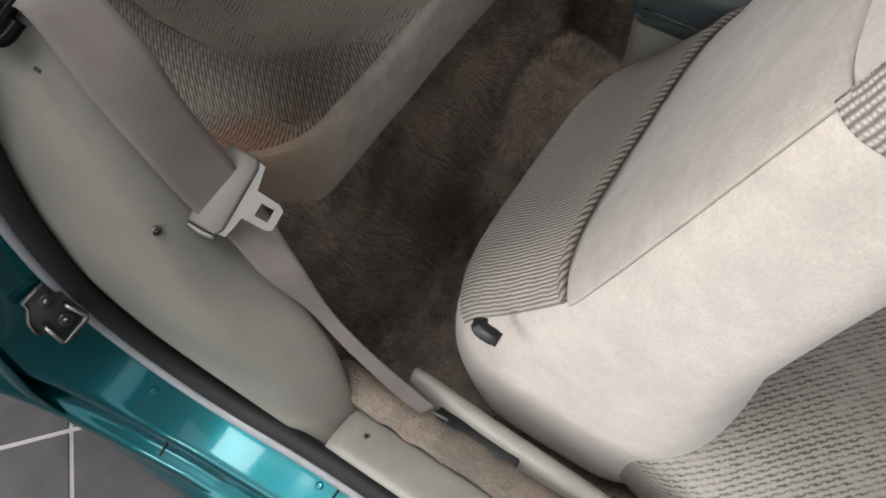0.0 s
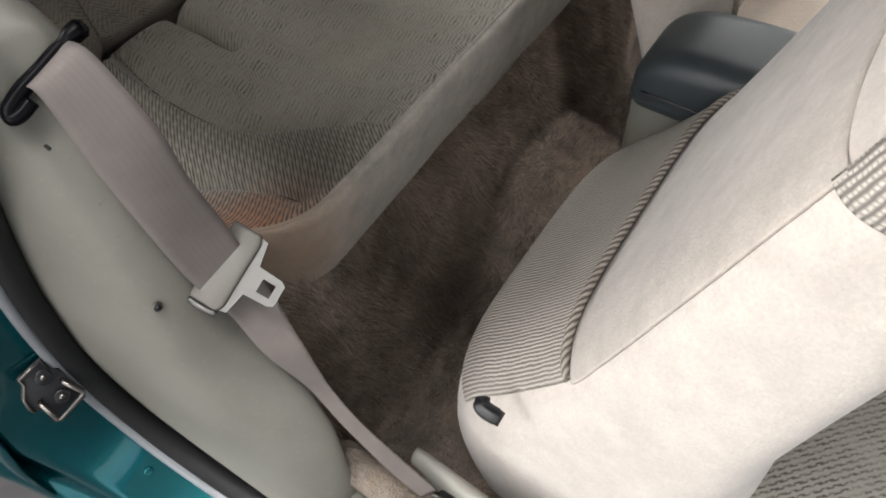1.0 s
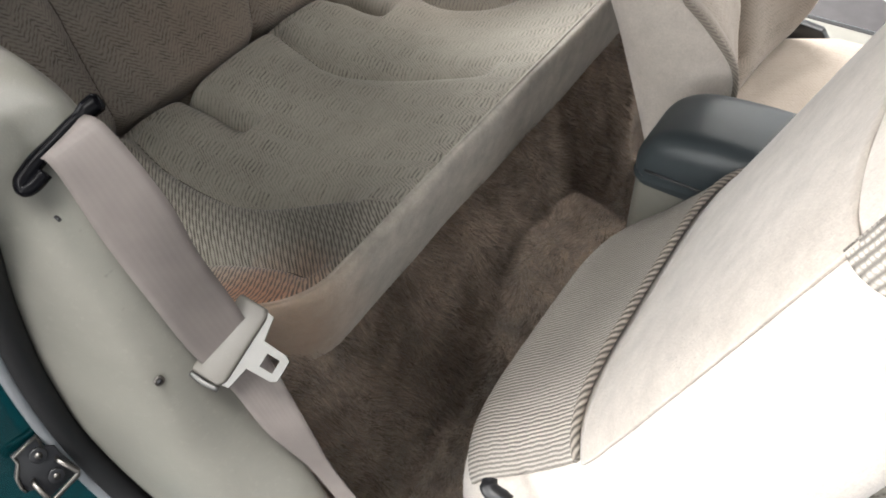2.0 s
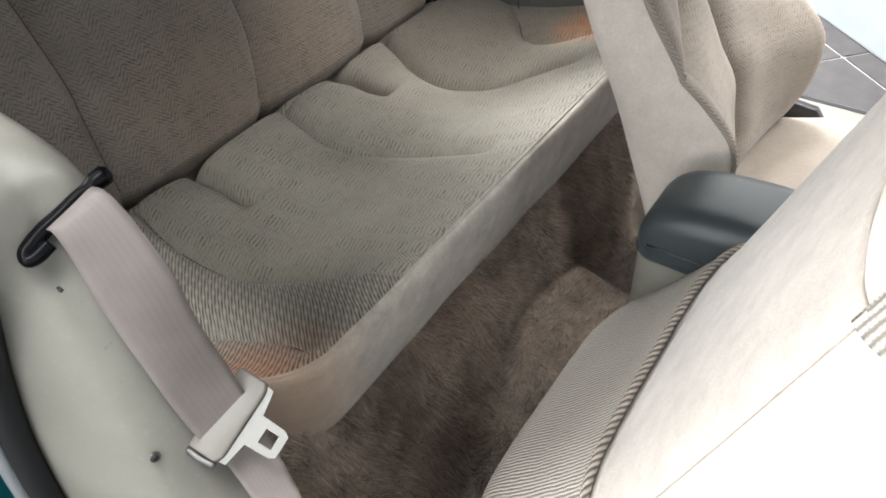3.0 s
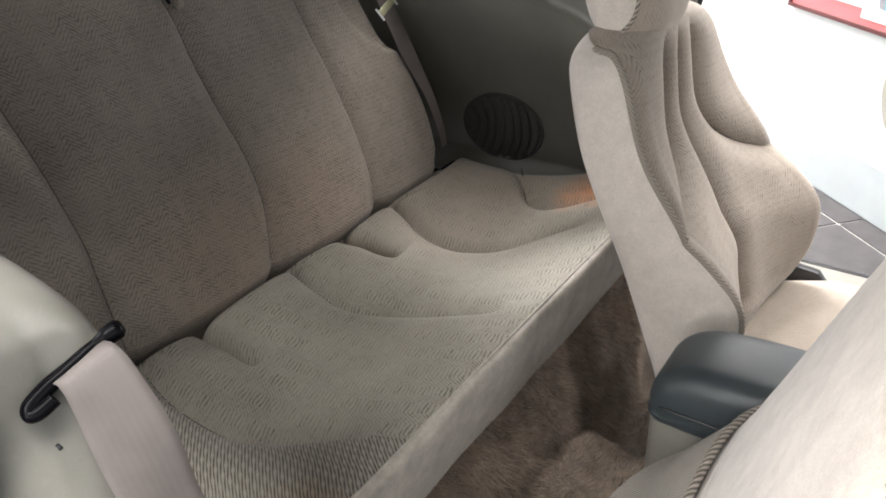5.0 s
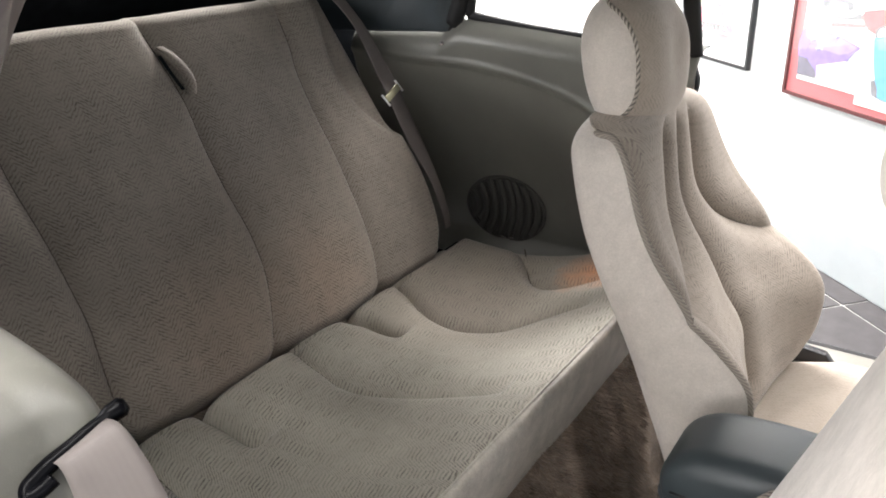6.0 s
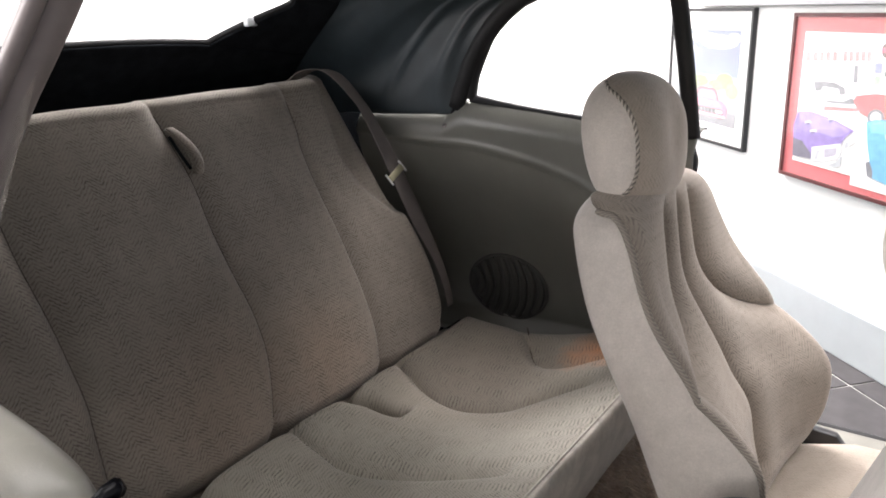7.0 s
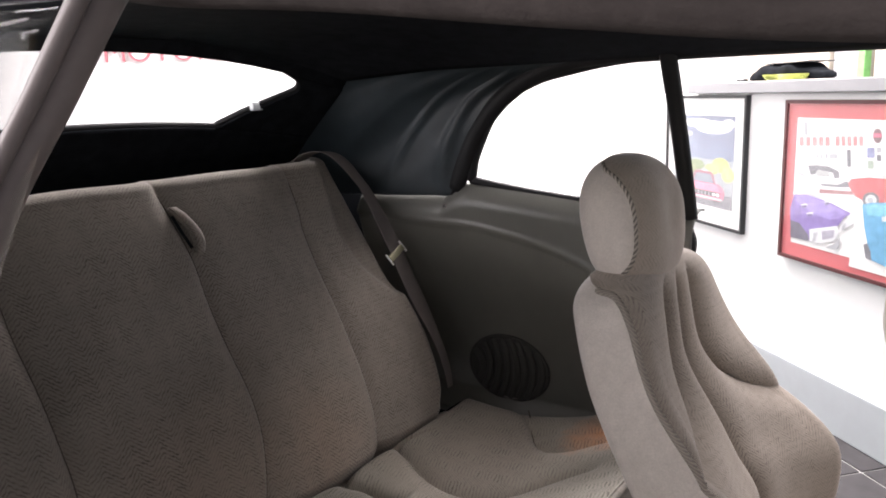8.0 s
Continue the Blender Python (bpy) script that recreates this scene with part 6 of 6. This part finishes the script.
def driver_seat():
    xc = -0.335
    t = thing("front_seat", "beige driver's bucket seat with fluted woven front and headrest", "car seat", (xc, -0.1, 0.2), "front seats")
    S = seat_surface(xc, D_TABLE, D_HALF, 4.2, driver_relief, D_CROWN)
    put("seat_back", seat_shell(S, 0.32, 0.9215, 150, 4.2, 0.001), M_PLUSH, t, "smooth beige velour back and sides")
    zs = np.concatenate([np.linspace(0.36, 0.86, 140), np.linspace(0.863, 0.9215, 60)])
    line = smooth(D_CORD, 300)
    edge = np.interp(zs, line[:, 0], line[:, 1])

    def across(e):
        """Angles over the front from the cord to its mirror image, evenly spread."""
        deep = lambda a: math.copysign(abs(math.sin(a)) ** (2 / 4.2), a)
        y = np.linspace(deep(e + 0.02), deep(0.62), 24)
        one = np.sign(y) * np.arcsin(np.abs(y) ** 2.1)
        mid = angle_of(np.linspace(math.cos(0.62) ** (2 / 4.2), -math.cos(0.62) ** (2 / 4.2), 180), 4.2)
        far = np.linspace(deep(-0.35), deep(0.62), 24)
        return np.concatenate([one, mid[1:-1], np.pi - (np.sign(far) * np.arcsin(np.abs(far) ** 2.1))[::-1]])
    P = np.stack([S(across(e), np.full(226, z)) for e, z in zip(edge, zs)])
    reach = np.concatenate([np.zeros((len(P), 1)), np.cumsum(np.linalg.norm(np.diff(P, axis=1), axis=2), axis=1)], 1)
    rise = np.repeat(zs[:, None], P.shape[1], 1)
    put("front_panel", sheet_mesh((P - normals(P) * 0.003)[:, ::-1], 0.005, (reach[:, ::-1], rise[:, ::-1])), M_PANEL, t, "woven taupe front panel with deep flutes")
    path = np.array([q for q in smooth(D_CORD, 240)[8:] if q[1] > -0.06])
    one = lambda e, z: S(np.array([e]), np.array([z]))[0]
    C = np.array([one(e, z) for z, e in path])
    way = np.gradient(C, axis=0)
    way /= np.linalg.norm(way, axis=1, keepdims=True)
    out = C - np.array([xc, -0.02, 0]) - np.array([[0, np.interp(z, [0.3, 0.96], [-0.20, -0.40]), min(z, 0.80)] for z, e in path])
    out -= way * (out * way).sum(1, keepdims=True)
    out /= np.linalg.norm(out, axis=1, keepdims=True)
    span = np.cross(way, out)
    k = np.linspace(-1, 1, 13)
    strip = C[:, None] + span[:, None] * (k * 0.0022)[None, :, None] + out[:, None] * (0.0014 * np.sqrt(np.clip(1 - k ** 2, 0, 1)) + 0.0003)[None, :, None]
    length = np.concatenate([[0], np.cumsum(np.linalg.norm(np.diff(C, axis=0), axis=1))])
    put("corded_seam", sheet_mesh(strip, 0.003, tuple(np.meshgrid(k * 0.0022, length))), M_CORD, t, "corded seam strip beside the front panel")
    # cushion
    k = np.linspace(0, 2 * np.pi, 60, endpoint=False)
    rows = []
    for y in np.linspace(-0.25, 0.36, 50):
        f = min(1.0, 0.6 + 2.5 * min(y + 0.25, 0.36 - y))
        zt = 0.451 + 0.04 * (y + 0.1)
        c, s = np.sign(np.cos(k)) * np.abs(np.cos(k)) ** 0.5, np.sign(np.sin(k)) * np.abs(np.sin(k)) ** 0.5
        rows.append(np.stack([xc + 0.225 * c * f ** 0.3, np.full(60, y), 0.34 + (zt - 0.34) * s * f + 0.03 * np.clip(s, 0, 1) * c ** 4], -1))
    put("seat_cushion", grid_mesh(np.array(rows), True, True), M_SEAT, t)
    put("seat_base", box_mesh((xc - 0.19, -0.2, 0.20), (xc + 0.19, 0.3, 0.28), 0.01), M_BLACK, t)
    put("recliner_bracket", outline_mesh([(-0.08, -0.05), (0.06, -0.05), (0.09, 0.0), (0.05, 0.05), (-0.06, 0.06)], 0.02, 0.003, axes((-0.575, -0.17, 0.385), (0, 1, 0), (0, 0, 1))), M_BLACK, t, "black metal recliner bracket")
    # headrest
    hc = Vector((-0.318, -0.418, 0.984))
    U, V = np.meshgrid(np.linspace(0, 2 * np.pi, 64, endpoint=False), np.linspace(-np.pi / 2 + 0.03, np.pi / 2 - 0.03, 40), indexing="ij")

    def head(u, v, grow=0.0):
        f = lambda a, e: np.sign(a) * np.abs(a) ** e
        box = np.where(v < 0, 0.42, 0.90)
        x = f(np.cos(v), box) * f(np.cos(u), 0.80)
        y = f(np.cos(v), box) * f(np.sin(u), 0.80)
        z = f(np.sin(v), np.where(v < 0, 0.82, 0.90))
        px = (0.103 + grow) * x * (1 - 0.02 * z)
        py = (0.066 + grow) * y * (1 + 0.10 * z)
        py -= 0.010 * np.exp(-(x / 0.35) ** 2 - ((z - 0.1) / 0.5) ** 2) * (np.sin(u) > 0)
        pz = (0.092 + np.where(v < 0, 0.0, 0.004) + grow) * z
        return np.stack([hc.x + px, hc.y + py - 0.12 * pz, hc.z + pz], -1)
    put("headrest", grid_mesh(head(U, V).transpose(1, 0, 2), True, True), M_PLUSH, t, "rounded velour headrest")
    v = np.linspace(-1.20, 1.44, 60)
    start = 0.54 - 1.5 * np.abs(v / 1.30) ** 2.4
    u = start[:, None] + (np.pi - 2 * start)[:, None] * np.linspace(0, 1, 60)[None]
    put("headrest_front", sheet_mesh(head(u, np.repeat(v[:, None], 60, 1), 0.0015)[:, ::-1], 0.005), M_SEAT, t, "woven headrest front")
    put("headrest_seam", tube_mesh(head(start, v, 0.0015)[:52], 0.0028, 10, up=(1, 0, 0)), M_TWIST, t, "twisted cord along the headrest seam")
    for x in (-0.05, 0.05):
        put("headrest_post", tube_mesh([(hc.x + x, hc.y, 0.90), (hc.x + x, hc.y, 0.95)], 0.006, 10, 6, up=(1, 0, 0)), M_STEEL, t)
    return t


driver_seat()

P_TABLE = [(0.18, -0.16, 0.085), (0.24, -0.20, 0.095), (0.30, -0.222, 0.105), (0.36, -0.234, 0.110), (0.44, -0.220, 0.112), (0.52, -0.160, 0.106), (0.60, -0.104, 0.100), (0.66, -0.080, 0.104), (0.76, -0.046, 0.116), (0.86, -0.012, 0.132), (0.945, 0.020, 0.145), (1.05, 0.055, 0.160), (1.12, 0.075, 0.165)]
P_HALF = [(0.18, 0.228), (0.28, 0.240), (0.38, 0.240), (0.50, 0.234), (0.70, 0.225), (0.86, 0.210), (0.98, 0.180), (1.12, 0.14)]


def passenger_seat():
    xc = 0.257
    t = thing("front_seat", "beige passenger seat with back tipped forward and rear map pocket", "car seat", (xc, 0.1, 0.2), "front seats")
    S = seat_surface(xc, P_TABLE, P_HALF, 4.2)
    put("seat_back", seat_shell(S, 0.25, 0.98, 90, 4.2), M_PLUSH, t, "smooth pale beige velour back and sides")
    th = np.linspace(np.pi + 0.55, 2 * np.pi - 0.62, 90)
    zs = np.linspace(0.440, 0.600, 70)
    P = np.stack([S(th, np.full(90, z)) for z in zs])
    bulge = 0.005 + 0.003 * np.linspace(0, 1, 70) ** 3
    P[:, :, 1] -= bulge[:, None] * np.sin(np.linspace(0.15, np.pi - 0.15, 90))[None]
    put("map_pocket", sheet_mesh(P, 0.004), M_RIB, t, "ribbed stretch-knit map pocket")
    put("pocket_hem", sheet_mesh(P[-12:] + normals(P[-12:]) * 0.0016, 0.004), M_HEM, t, "braided hem along the pocket edge")
    put("pocket_cord", tube_mesh(P[-1] + np.array([0, -0.001, 0.0]), 0.0046, 10, up=(0, 0, 1)), M_TWIST, t, "thick corded pocket edge")
    gap = np.stack([S(th, np.full(90, 0.606))])[0]
    put("pocket_opening", tube_mesh(gap + np.array([0, -0.0005, 0]), 0.0007, 8, up=(0, 0, 1)), M_HEAD, t, "dark gap of the pocket opening")
    th3, z3 = np.linspace(np.pi + 0.30, 2 * np.pi - 0.57, 90), np.linspace(0.606, 0.915, 60)
    R = np.stack([S(th3, np.full(90, z)) for z in z3])
    put("rear_panel", sheet_mesh(R + normals(R) * (0.0016 * np.clip(np.minimum(np.arange(90), np.arange(89, -1, -1)) / 14, 0, 1) - 0.0006)[None, :, None], 0.003), M_PLUSHB, t, "brushed velour upper rear panel")
    welt = R[:, -6] + normals(R)[:, -6] * 0.0002
    put("panel_welt", tube_mesh(smooth(welt[::6], 90), 0.0021, 8, up=(0, 0, 1)), M_PLUSH, t, "soft velour welt along the panel seam")
    th2, z2 = np.linspace(-0.62, np.pi + 0.62, 120), np.linspace(0.906, 0.98, 30)
    K = np.stack([S(th2, np.full(120, z)) for z in z2])[:, ::-1]
    put("shoulder_panel", sheet_mesh(K + normals(K) * 0.0035, 0.004), M_RIB, t, "ribbed knit over the shoulder of the seat")
    # cushion beneath
    k = np.linspace(0, 2 * np.pi, 72, endpoint=False)
    rows = []
    for y in np.linspace(-0.03, 0.50, 60):
        f = min(1.0, 0.55 + 3 * min(y + 0.03, 0.50 - y))
        c, s = np.sign(np.cos(k)) * np.abs(np.cos(k)) ** 0.5, np.sign(np.sin(k)) * np.abs(np.sin(k)) ** 0.5
        wave = 0.006 * np.sin(y * 40) * np.exp(-((y - 0.1) / 0.08) ** 2)
        rows.append(np.stack([xc + 0.01 + 0.245 * c * f ** 0.3, np.full(72, y), 0.33 + (0.105 + 0.03 * y + wave) * s * f + 0.02 * np.clip(s, 0, 1) * c ** 4], -1))
    put("seat_cushion", grid_mesh(np.array(rows), True, True), M_CUSHION, t, "pale dotted woven seat cushion")
    put("seat_base", box_mesh((xc - 0.2, -0.12, 0.20), (xc + 0.2, 0.42, 0.27), 0.01), M_BLACK, t)
    # headrest, tipped forward with the back
    U, V = np.meshgrid(np.linspace(0, 2 * np.pi, 56, endpoint=False), np.linspace(-np.pi / 2 + 0.03, np.pi / 2 - 0.03, 36), indexing="ij")
    f = lambda a, e: np.sign(a) * np.abs(a) ** e
    px, py, pz = 0.112 * f(np.cos(V), 0.6) * f(np.cos(U), 0.8), 0.062 * f(np.cos(V), 0.6) * f(np.sin(U), 0.8), 0.094 * f(np.sin(V), 0.82)
    ct, st = math.cos(radians(25)), math.sin(radians(25))
    H = np.stack([0.24 + px, 0.037 + py * ct + pz * st, 1.083 - py * st + pz * ct], -1)
    put("headrest", grid_mesh(H.transpose(1, 0, 2), True, True), M_PLUSH, t, "rounded velour headrest")
    # loose pile fibres along the lower edge of the back
    rng = random.Random(7)
    verts, faces = [], []
    for _ in range(260):
        th0 = np.pi + rng.uniform(0.15, 0.6)
        z = rng.uniform(0.36, 0.62)
        p = S(np.array([th0]), np.array([z]))[0]
        out = np.array([p[0] - xc, (p[1] + 0.05), 0.0])
        out /= np.linalg.norm(out)
        tip = p + out * rng.uniform(0.004, 0.010) + np.array([rng.uniform(-1, 1), rng.uniform(-1, 1), rng.uniform(-1, 1)]) * 0.004
        mid = (p + tip) / 2 + np.array([rng.uniform(-1, 1), rng.uniform(-1, 1), rng.uniform(-1, 1)]) * 0.0015
        k = len(verts)
        for q, r in ((p - out * 0.001, 0.00022), (mid, 0.00018), (tip, 0.00006)):
            verts += [tuple(q + r * np.array(o)) for o in ((1, 0, 0), (-0.5, 0.87, 0.3), (-0.5, -0.87, -0.3))]
        faces += [[k + 3 * i + j, k + 3 * i + (j + 1) % 3, k + 3 * i + 3 + (j + 1) % 3, k + 3 * i + 3 + j] for i in (0, 1) for j in range(3)]
    fuzz = bpy.data.meshes.new("fibres")
    fuzz.from_pydata(verts, [], faces)
    put("loose_fibres", fuzz, M_PLUSH, t, "stray velour fibres")["kind"] = "stuff"
    # plastic shield along the outboard side
    sh = smooth([(0.537, -0.214, 0.376), (0.548, -0.125, 0.374), (0.551, -0.035, 0.368), (0.549, 0.035, 0.360), (0.543, 0.066, 0.354)], 50)
    k = np.linspace(0, 2 * np.pi, 20, endpoint=False)
    taper = np.sin(np.linspace(0.25, np.pi - 0.15, 50)) ** 0.5
    sec = np.stack([0.0175 * np.cos(k), 0 * k, 0.030 * np.sin(k)], -1)
    put("side_shield", grid_mesh(sh[:, None] + sec[None] * taper[:, None, None], True, True), M_CREAM, t, "pale beige plastic seat side shield")
    put("height_lever", tube_mesh([(0.545, 0.04, 0.40), (0.552, 0.10, 0.41), (0.556, 0.20, 0.41)], 0.012, 10, 20, flat=0.6, up=(1, 0, 0)), M_BLACK, t, "black plastic lever")
    put("tilt_lever", tube_mesh([(0.494, -0.152, 0.531), (0.502, -0.146, 0.530), (0.502, -0.126, 0.527)], [0.0075] * 4 + [0.009] * 8 + [0.008] * 2, 12, 14, flat=0.75, up=(0, 0, 1)), M_BLACK, t, "black plastic tilt release lever")
    return t


passenger_seat()


# ---- console ----


def console():
    t = thing("centre_console", "pale beige centre console with blue-grey padded lid", "console", (0.015, 0.0, 0.2))
    k = np.linspace(0, 2 * np.pi, 48, endpoint=False)
    c, s = np.sign(np.cos(k)) * np.abs(np.cos(k)) ** 0.45, np.sign(np.sin(k)) * np.abs(np.sin(k)) ** 0.45
    rows = [np.stack([-0.020 + (0.070 - 0.004 * f) * c, 0.05 + (0.270 + 0.004 * f) * s, np.full(48, 0.24 + 0.285 * f)], -1) for f in np.linspace(0, 1, 20)]
    put("console_body", grid_mesh(np.array(rows), True, True), M_TRIM, t)
    prof = smooth([(-0.216, 0.520), (-0.222, 0.528), (-0.216, 0.534), (-0.221, 0.542), (-0.218, 0.562), (-0.202, 0.584), (-0.172, 0.600), (-0.12, 0.608), (-0.05, 0.611), (0.06, 0.610), (0.09, 0.59), (0.09, 0.520)], 90)
    rows = []
    for x in np.linspace(-0.086, 0.050, 44):
        e = min(1.0, (min(x + 0.086, 0.050 - x)) / 0.034)
        drop = 0.030 * (1 - math.sqrt(1 - (1 - e) ** 2))
        q = prof.copy()
        q[:, 1] = 0.527 + (q[:, 1] - 0.527) * (1 - drop / 0.09)
        q[:, 0] = -0.07 + (q[:, 0] + 0.07) * (1 - 0.4 * drop / 0.09)
        rows.append(np.stack([np.full(90, x), q[:, 0], q[:, 1]], -1))
    put("armrest_lid", grid_mesh(np.array(rows), True, True), M_LEATHER, t, "blue-grey padded vinyl armrest lid")
    line = [(0.0505, y, 0.546) for y in np.linspace(-0.20, 0.07, 20)]
    put("lid_groove", tube_mesh(np.array(line), 0.0022, 6), M_BLACK, t)


console()


# ---- seat belts ----


def near_belt():
    t = thing("seat_belt", "taupe front seat belt hanging from its slot to the sill", "seat belt", (0.57, -0.3, 0.38))
    left = [(0.606, -0.428, 0.884), (0.604, -0.408, 0.886), (0.606, -0.391, 0.830), (0.604, -0.376, 0.766), (0.600, -0.364, 0.705), (0.592, -0.346, 0.655), (0.592, -0.320, 0.607), (0.582, -0.293, 0.550), (0.582, -0.259, 0.498), (0.583, -0.208, 0.449), (0.580, -0.173, 0.415)]
    right = [(0.572, -0.412, 0.905), (0.569, -0.388, 0.902), (0.565, -0.363, 0.848), (0.561, -0.361, 0.789), (0.553, -0.354, 0.720), (0.556, -0.330, 0.655), (0.566, -0.296, 0.602), (0.569, -0.277, 0.546), (0.570, -0.247, 0.501), (0.568, -0.203, 0.455), (0.566, -0.163, 0.420)]
    put("webbing", ribbon_mesh(left, right, 0.0014, 120), M_WEB, t, "taupe woven belt webbing")
    slot = [(0.557, -0.405, 0.909), (0.567, -0.409, 0.905), (0.579, -0.413, 0.900), (0.592, -0.417, 0.893), (0.604, -0.421, 0.887), (0.613, -0.423, 0.882), (0.6195, -0.4235, 0.878), (0.6215, -0.4205, 0.8748), (0.6165, -0.4172, 0.8760), (0.607, -0.4155, 0.8800)]
    swell = np.interp(np.linspace(0, 1, 70), [0, 0.03, 0.11, 0.17, 0.45, 1], [0.0040, 0.0068, 0.0066, 0.0042, 0.0056, 0.0052])
    put("belt_guide", tube_mesh(slot, swell, 12, 70, up=(0, 1, 1)), M_GUIDE, t, "glossy black plastic belt guide")
    b = Vector((0.568, -0.355, 0.690))
    bm_ = axes(b, Vector((0.918, -0.011, -0.396)), Vector((-0.108, 0.955, -0.276)))
    body = [(-0.036, -0.014), (0.036, -0.014), (0.036, 0.012), (0.030, 0.016), (-0.030, 0.016), (-0.036, 0.012)]
    put("buckle_cover", outline_mesh(body, 0.012, 0.0025, bm_ @ Matrix.Translation((0, 0, -0.001))), M_LATCH, t, "beige plastic latch cover")
    loop = [(-0.034, 0.014), (0.034, 0.014), (0.033, 0.020), (0.013, 0.024), (0.012, 0.046), (0.009, 0.051), (-0.009, 0.051), (-0.012, 0.046), (-0.013, 0.024), (-0.033, 0.020)]
    hole = [(-0.006, 0.032), (0.006, 0.032), (0.006, 0.044), (-0.006, 0.044)]
    bm = bmesh.new()
    outer = [bm.verts.new((x, y, 0)) for x, y in loop]
    inner = [bm.verts.new((x, y, 0)) for x, y in hole]
    edges = [bm.edges.new((v[i], v[(i + 1) % len(v)])) for v in (outer, inner) for i in range(len(v))]
    bmesh.ops.triangle_fill(bm, use_beauty=True, edges=edges)
    ext = bmesh.ops.extrude_face_region(bm, geom=list(bm.faces))
    bmesh.ops.translate(bm, vec=(0, 0, 0.0028), verts=[g for g in ext["geom"] if isinstance(g, bmesh.types.BMVert)])
    bmesh.ops.recalc_face_normals(bm, faces=list(bm.faces))
    bm.transform(bm_ @ Matrix.Translation((0, 0, 0.004)))
    mesh = bpy.data.meshes.new("tongue")
    bm.to_mesh(mesh)
    bm.free()
    put("latch_tongue", mesh, M_STEEL, t, "bright metal latch tongue", shade=False)
    put("chrome_edge", tube_mesh([bm_ @ Vector(q) for q in ((0.038, -0.013, 0.008), (0.039, 0.0, 0.009), (0.038, 0.014, 0.007))], 0.003, 8, 10), M_STEEL, t)
    put("anchor_plate", box_mesh((0.556, -0.165, 0.386), (0.578, -0.06, 0.396), 0.003), M_BLACK, t, "dark anchor strip at the sill")
    put("anchor_loop", tube_mesh([(0.5760, -0.1810, 0.4090), (0.5800, -0.1720, 0.4090), (0.5760, -0.1460, 0.4090), (0.5690, -0.1470, 0.4090), (0.5700, -0.1690, 0.4090), (0.5760, -0.1810, 0.4090)], 0.0022, 8, up=(0, 0, 1)), M_STEEL, t, "small bright metal anchor loop")


near_belt()


def rear_belt():
    t = thing("seat_belt", "taupe rear seat belt running down beside the backrest", "seat belt", (-0.56, -1.1, 0.5))
    y = lambda x, z: float(back_face(np.array([[x]]), np.array([[z]]))[0, 0])
    left = [(-0.435, -1.30, 1.03), (-0.448, -1.250, 1.058), (-0.485, -1.215, 1.052), (-0.522, -1.175, 0.992), (-0.530, -1.150, 0.950), (-0.532, -1.105, 0.866), (-0.532, -1.078, 0.815), (-0.530, -1.028, 0.721), (-0.548, -0.984, 0.629), (-0.562, -0.965, 0.552), (-0.575, -0.965, 0.50)]
    right = [(-0.48, -1.30, 1.03), (-0.495, -1.250, 1.056), (-0.525, -1.205, 1.045), (-0.555, -1.168, 0.985), (-0.566, -1.143, 0.940), (-0.579, -1.094, 0.845), (-0.580, -1.074, 0.806), (-0.578, -1.028, 0.722), (-0.580, -0.984, 0.627), (-0.590, -0.967, 0.552), (-0.600, -0.967, 0.50)]
    put("webbing", ribbon_mesh(left, right, 0.0014, 90), M_WEB, t, "taupe woven belt webbing")
    b = Vector((-0.546, -1.084, 0.818))
    m = axes(b, (1, 0.1, -0.40), (-0.35, 0.5, -1)) @ Matrix.Translation((0, 0, 0.006))
    put("belt_slide", outline_mesh([(-0.028, -0.008), (0.028, -0.008), (0.028, 0.008), (-0.028, 0.008)], 0.007, 0.002, m), plain("brass_coloured_slide", (0.42, 0.40, 0.26), 0.35, 0.3), t, "small dull brass-coloured belt slide")
    for x in (-0.030, 0.030):
        put("slide_end", tube_mesh([m @ Vector((x, -0.015, 0.004)), m @ Vector((x, 0.015, 0.004))], 0.0026, 8, 6), POSTER_WHITE, t, "pale plastic end of the slide")


rear_belt()


# ---- floor tiles ----
def floor_tiles():
    pitch, gap = 0.316, 0.0045
    mesh = box_mesh((-pitch / 2 + gap, -pitch / 2 + gap, -0.004), (pitch / 2 - gap, pitch / 2 - gap, 0.0), 0.0)
    mesh.materials.append(M_TILE)
    turn = Matrix((SD, WD * -1, Vector((0, 0, 1)))).transposed().to_4x4()
    for i in range(-8, 9):
        for j in range(-2, 14):
            s, w = -1.256 + (i + 0.5) * pitch, -1.097 + (j + 0.5) * pitch - pitch
            if not (-4.2 < s < 2.2 and w < 3.2):
                continue
            ob = new("tile", mesh)
            ob.matrix_world = Matrix.Translation(room(s, w, 0)) @ turn
            ob.parent = floor
    verts, faces = [], []
    for i in range(-13, 20):
        for j in range(-8, 21):
            s, w = -1.256 + (i + 0.5) * pitch, -1.097 + (j + 0.5) * pitch - pitch
            done = -8 <= i < 9 and -2 <= j < 14 and -4.2 < s < 2.2 and w < 3.2
            if done or not (S0 < s < S1 and W0 < w < W1):
                continue
            k = len(verts)
            h = pitch / 2 - gap
            verts += [room(s + a * h, w + b * h, z) for z in (-0.004, 0.0) for a, b in ((-1, -1), (1, -1), (1, 1), (-1, 1))]
            faces += [[k + 7, k + 6, k + 5, k + 4]] + [[k + a, k + (a + 1) % 4, k + 4 + (a + 1) % 4, k + 4 + a] for a in range(4)]
    rest = bpy.data.meshes.new("tiles")
    rest.from_pydata(verts, [], faces)
    put("far_tiles", rest, M_TILE, floor, "", False)["kind"] = "stuff"


floor_tiles()
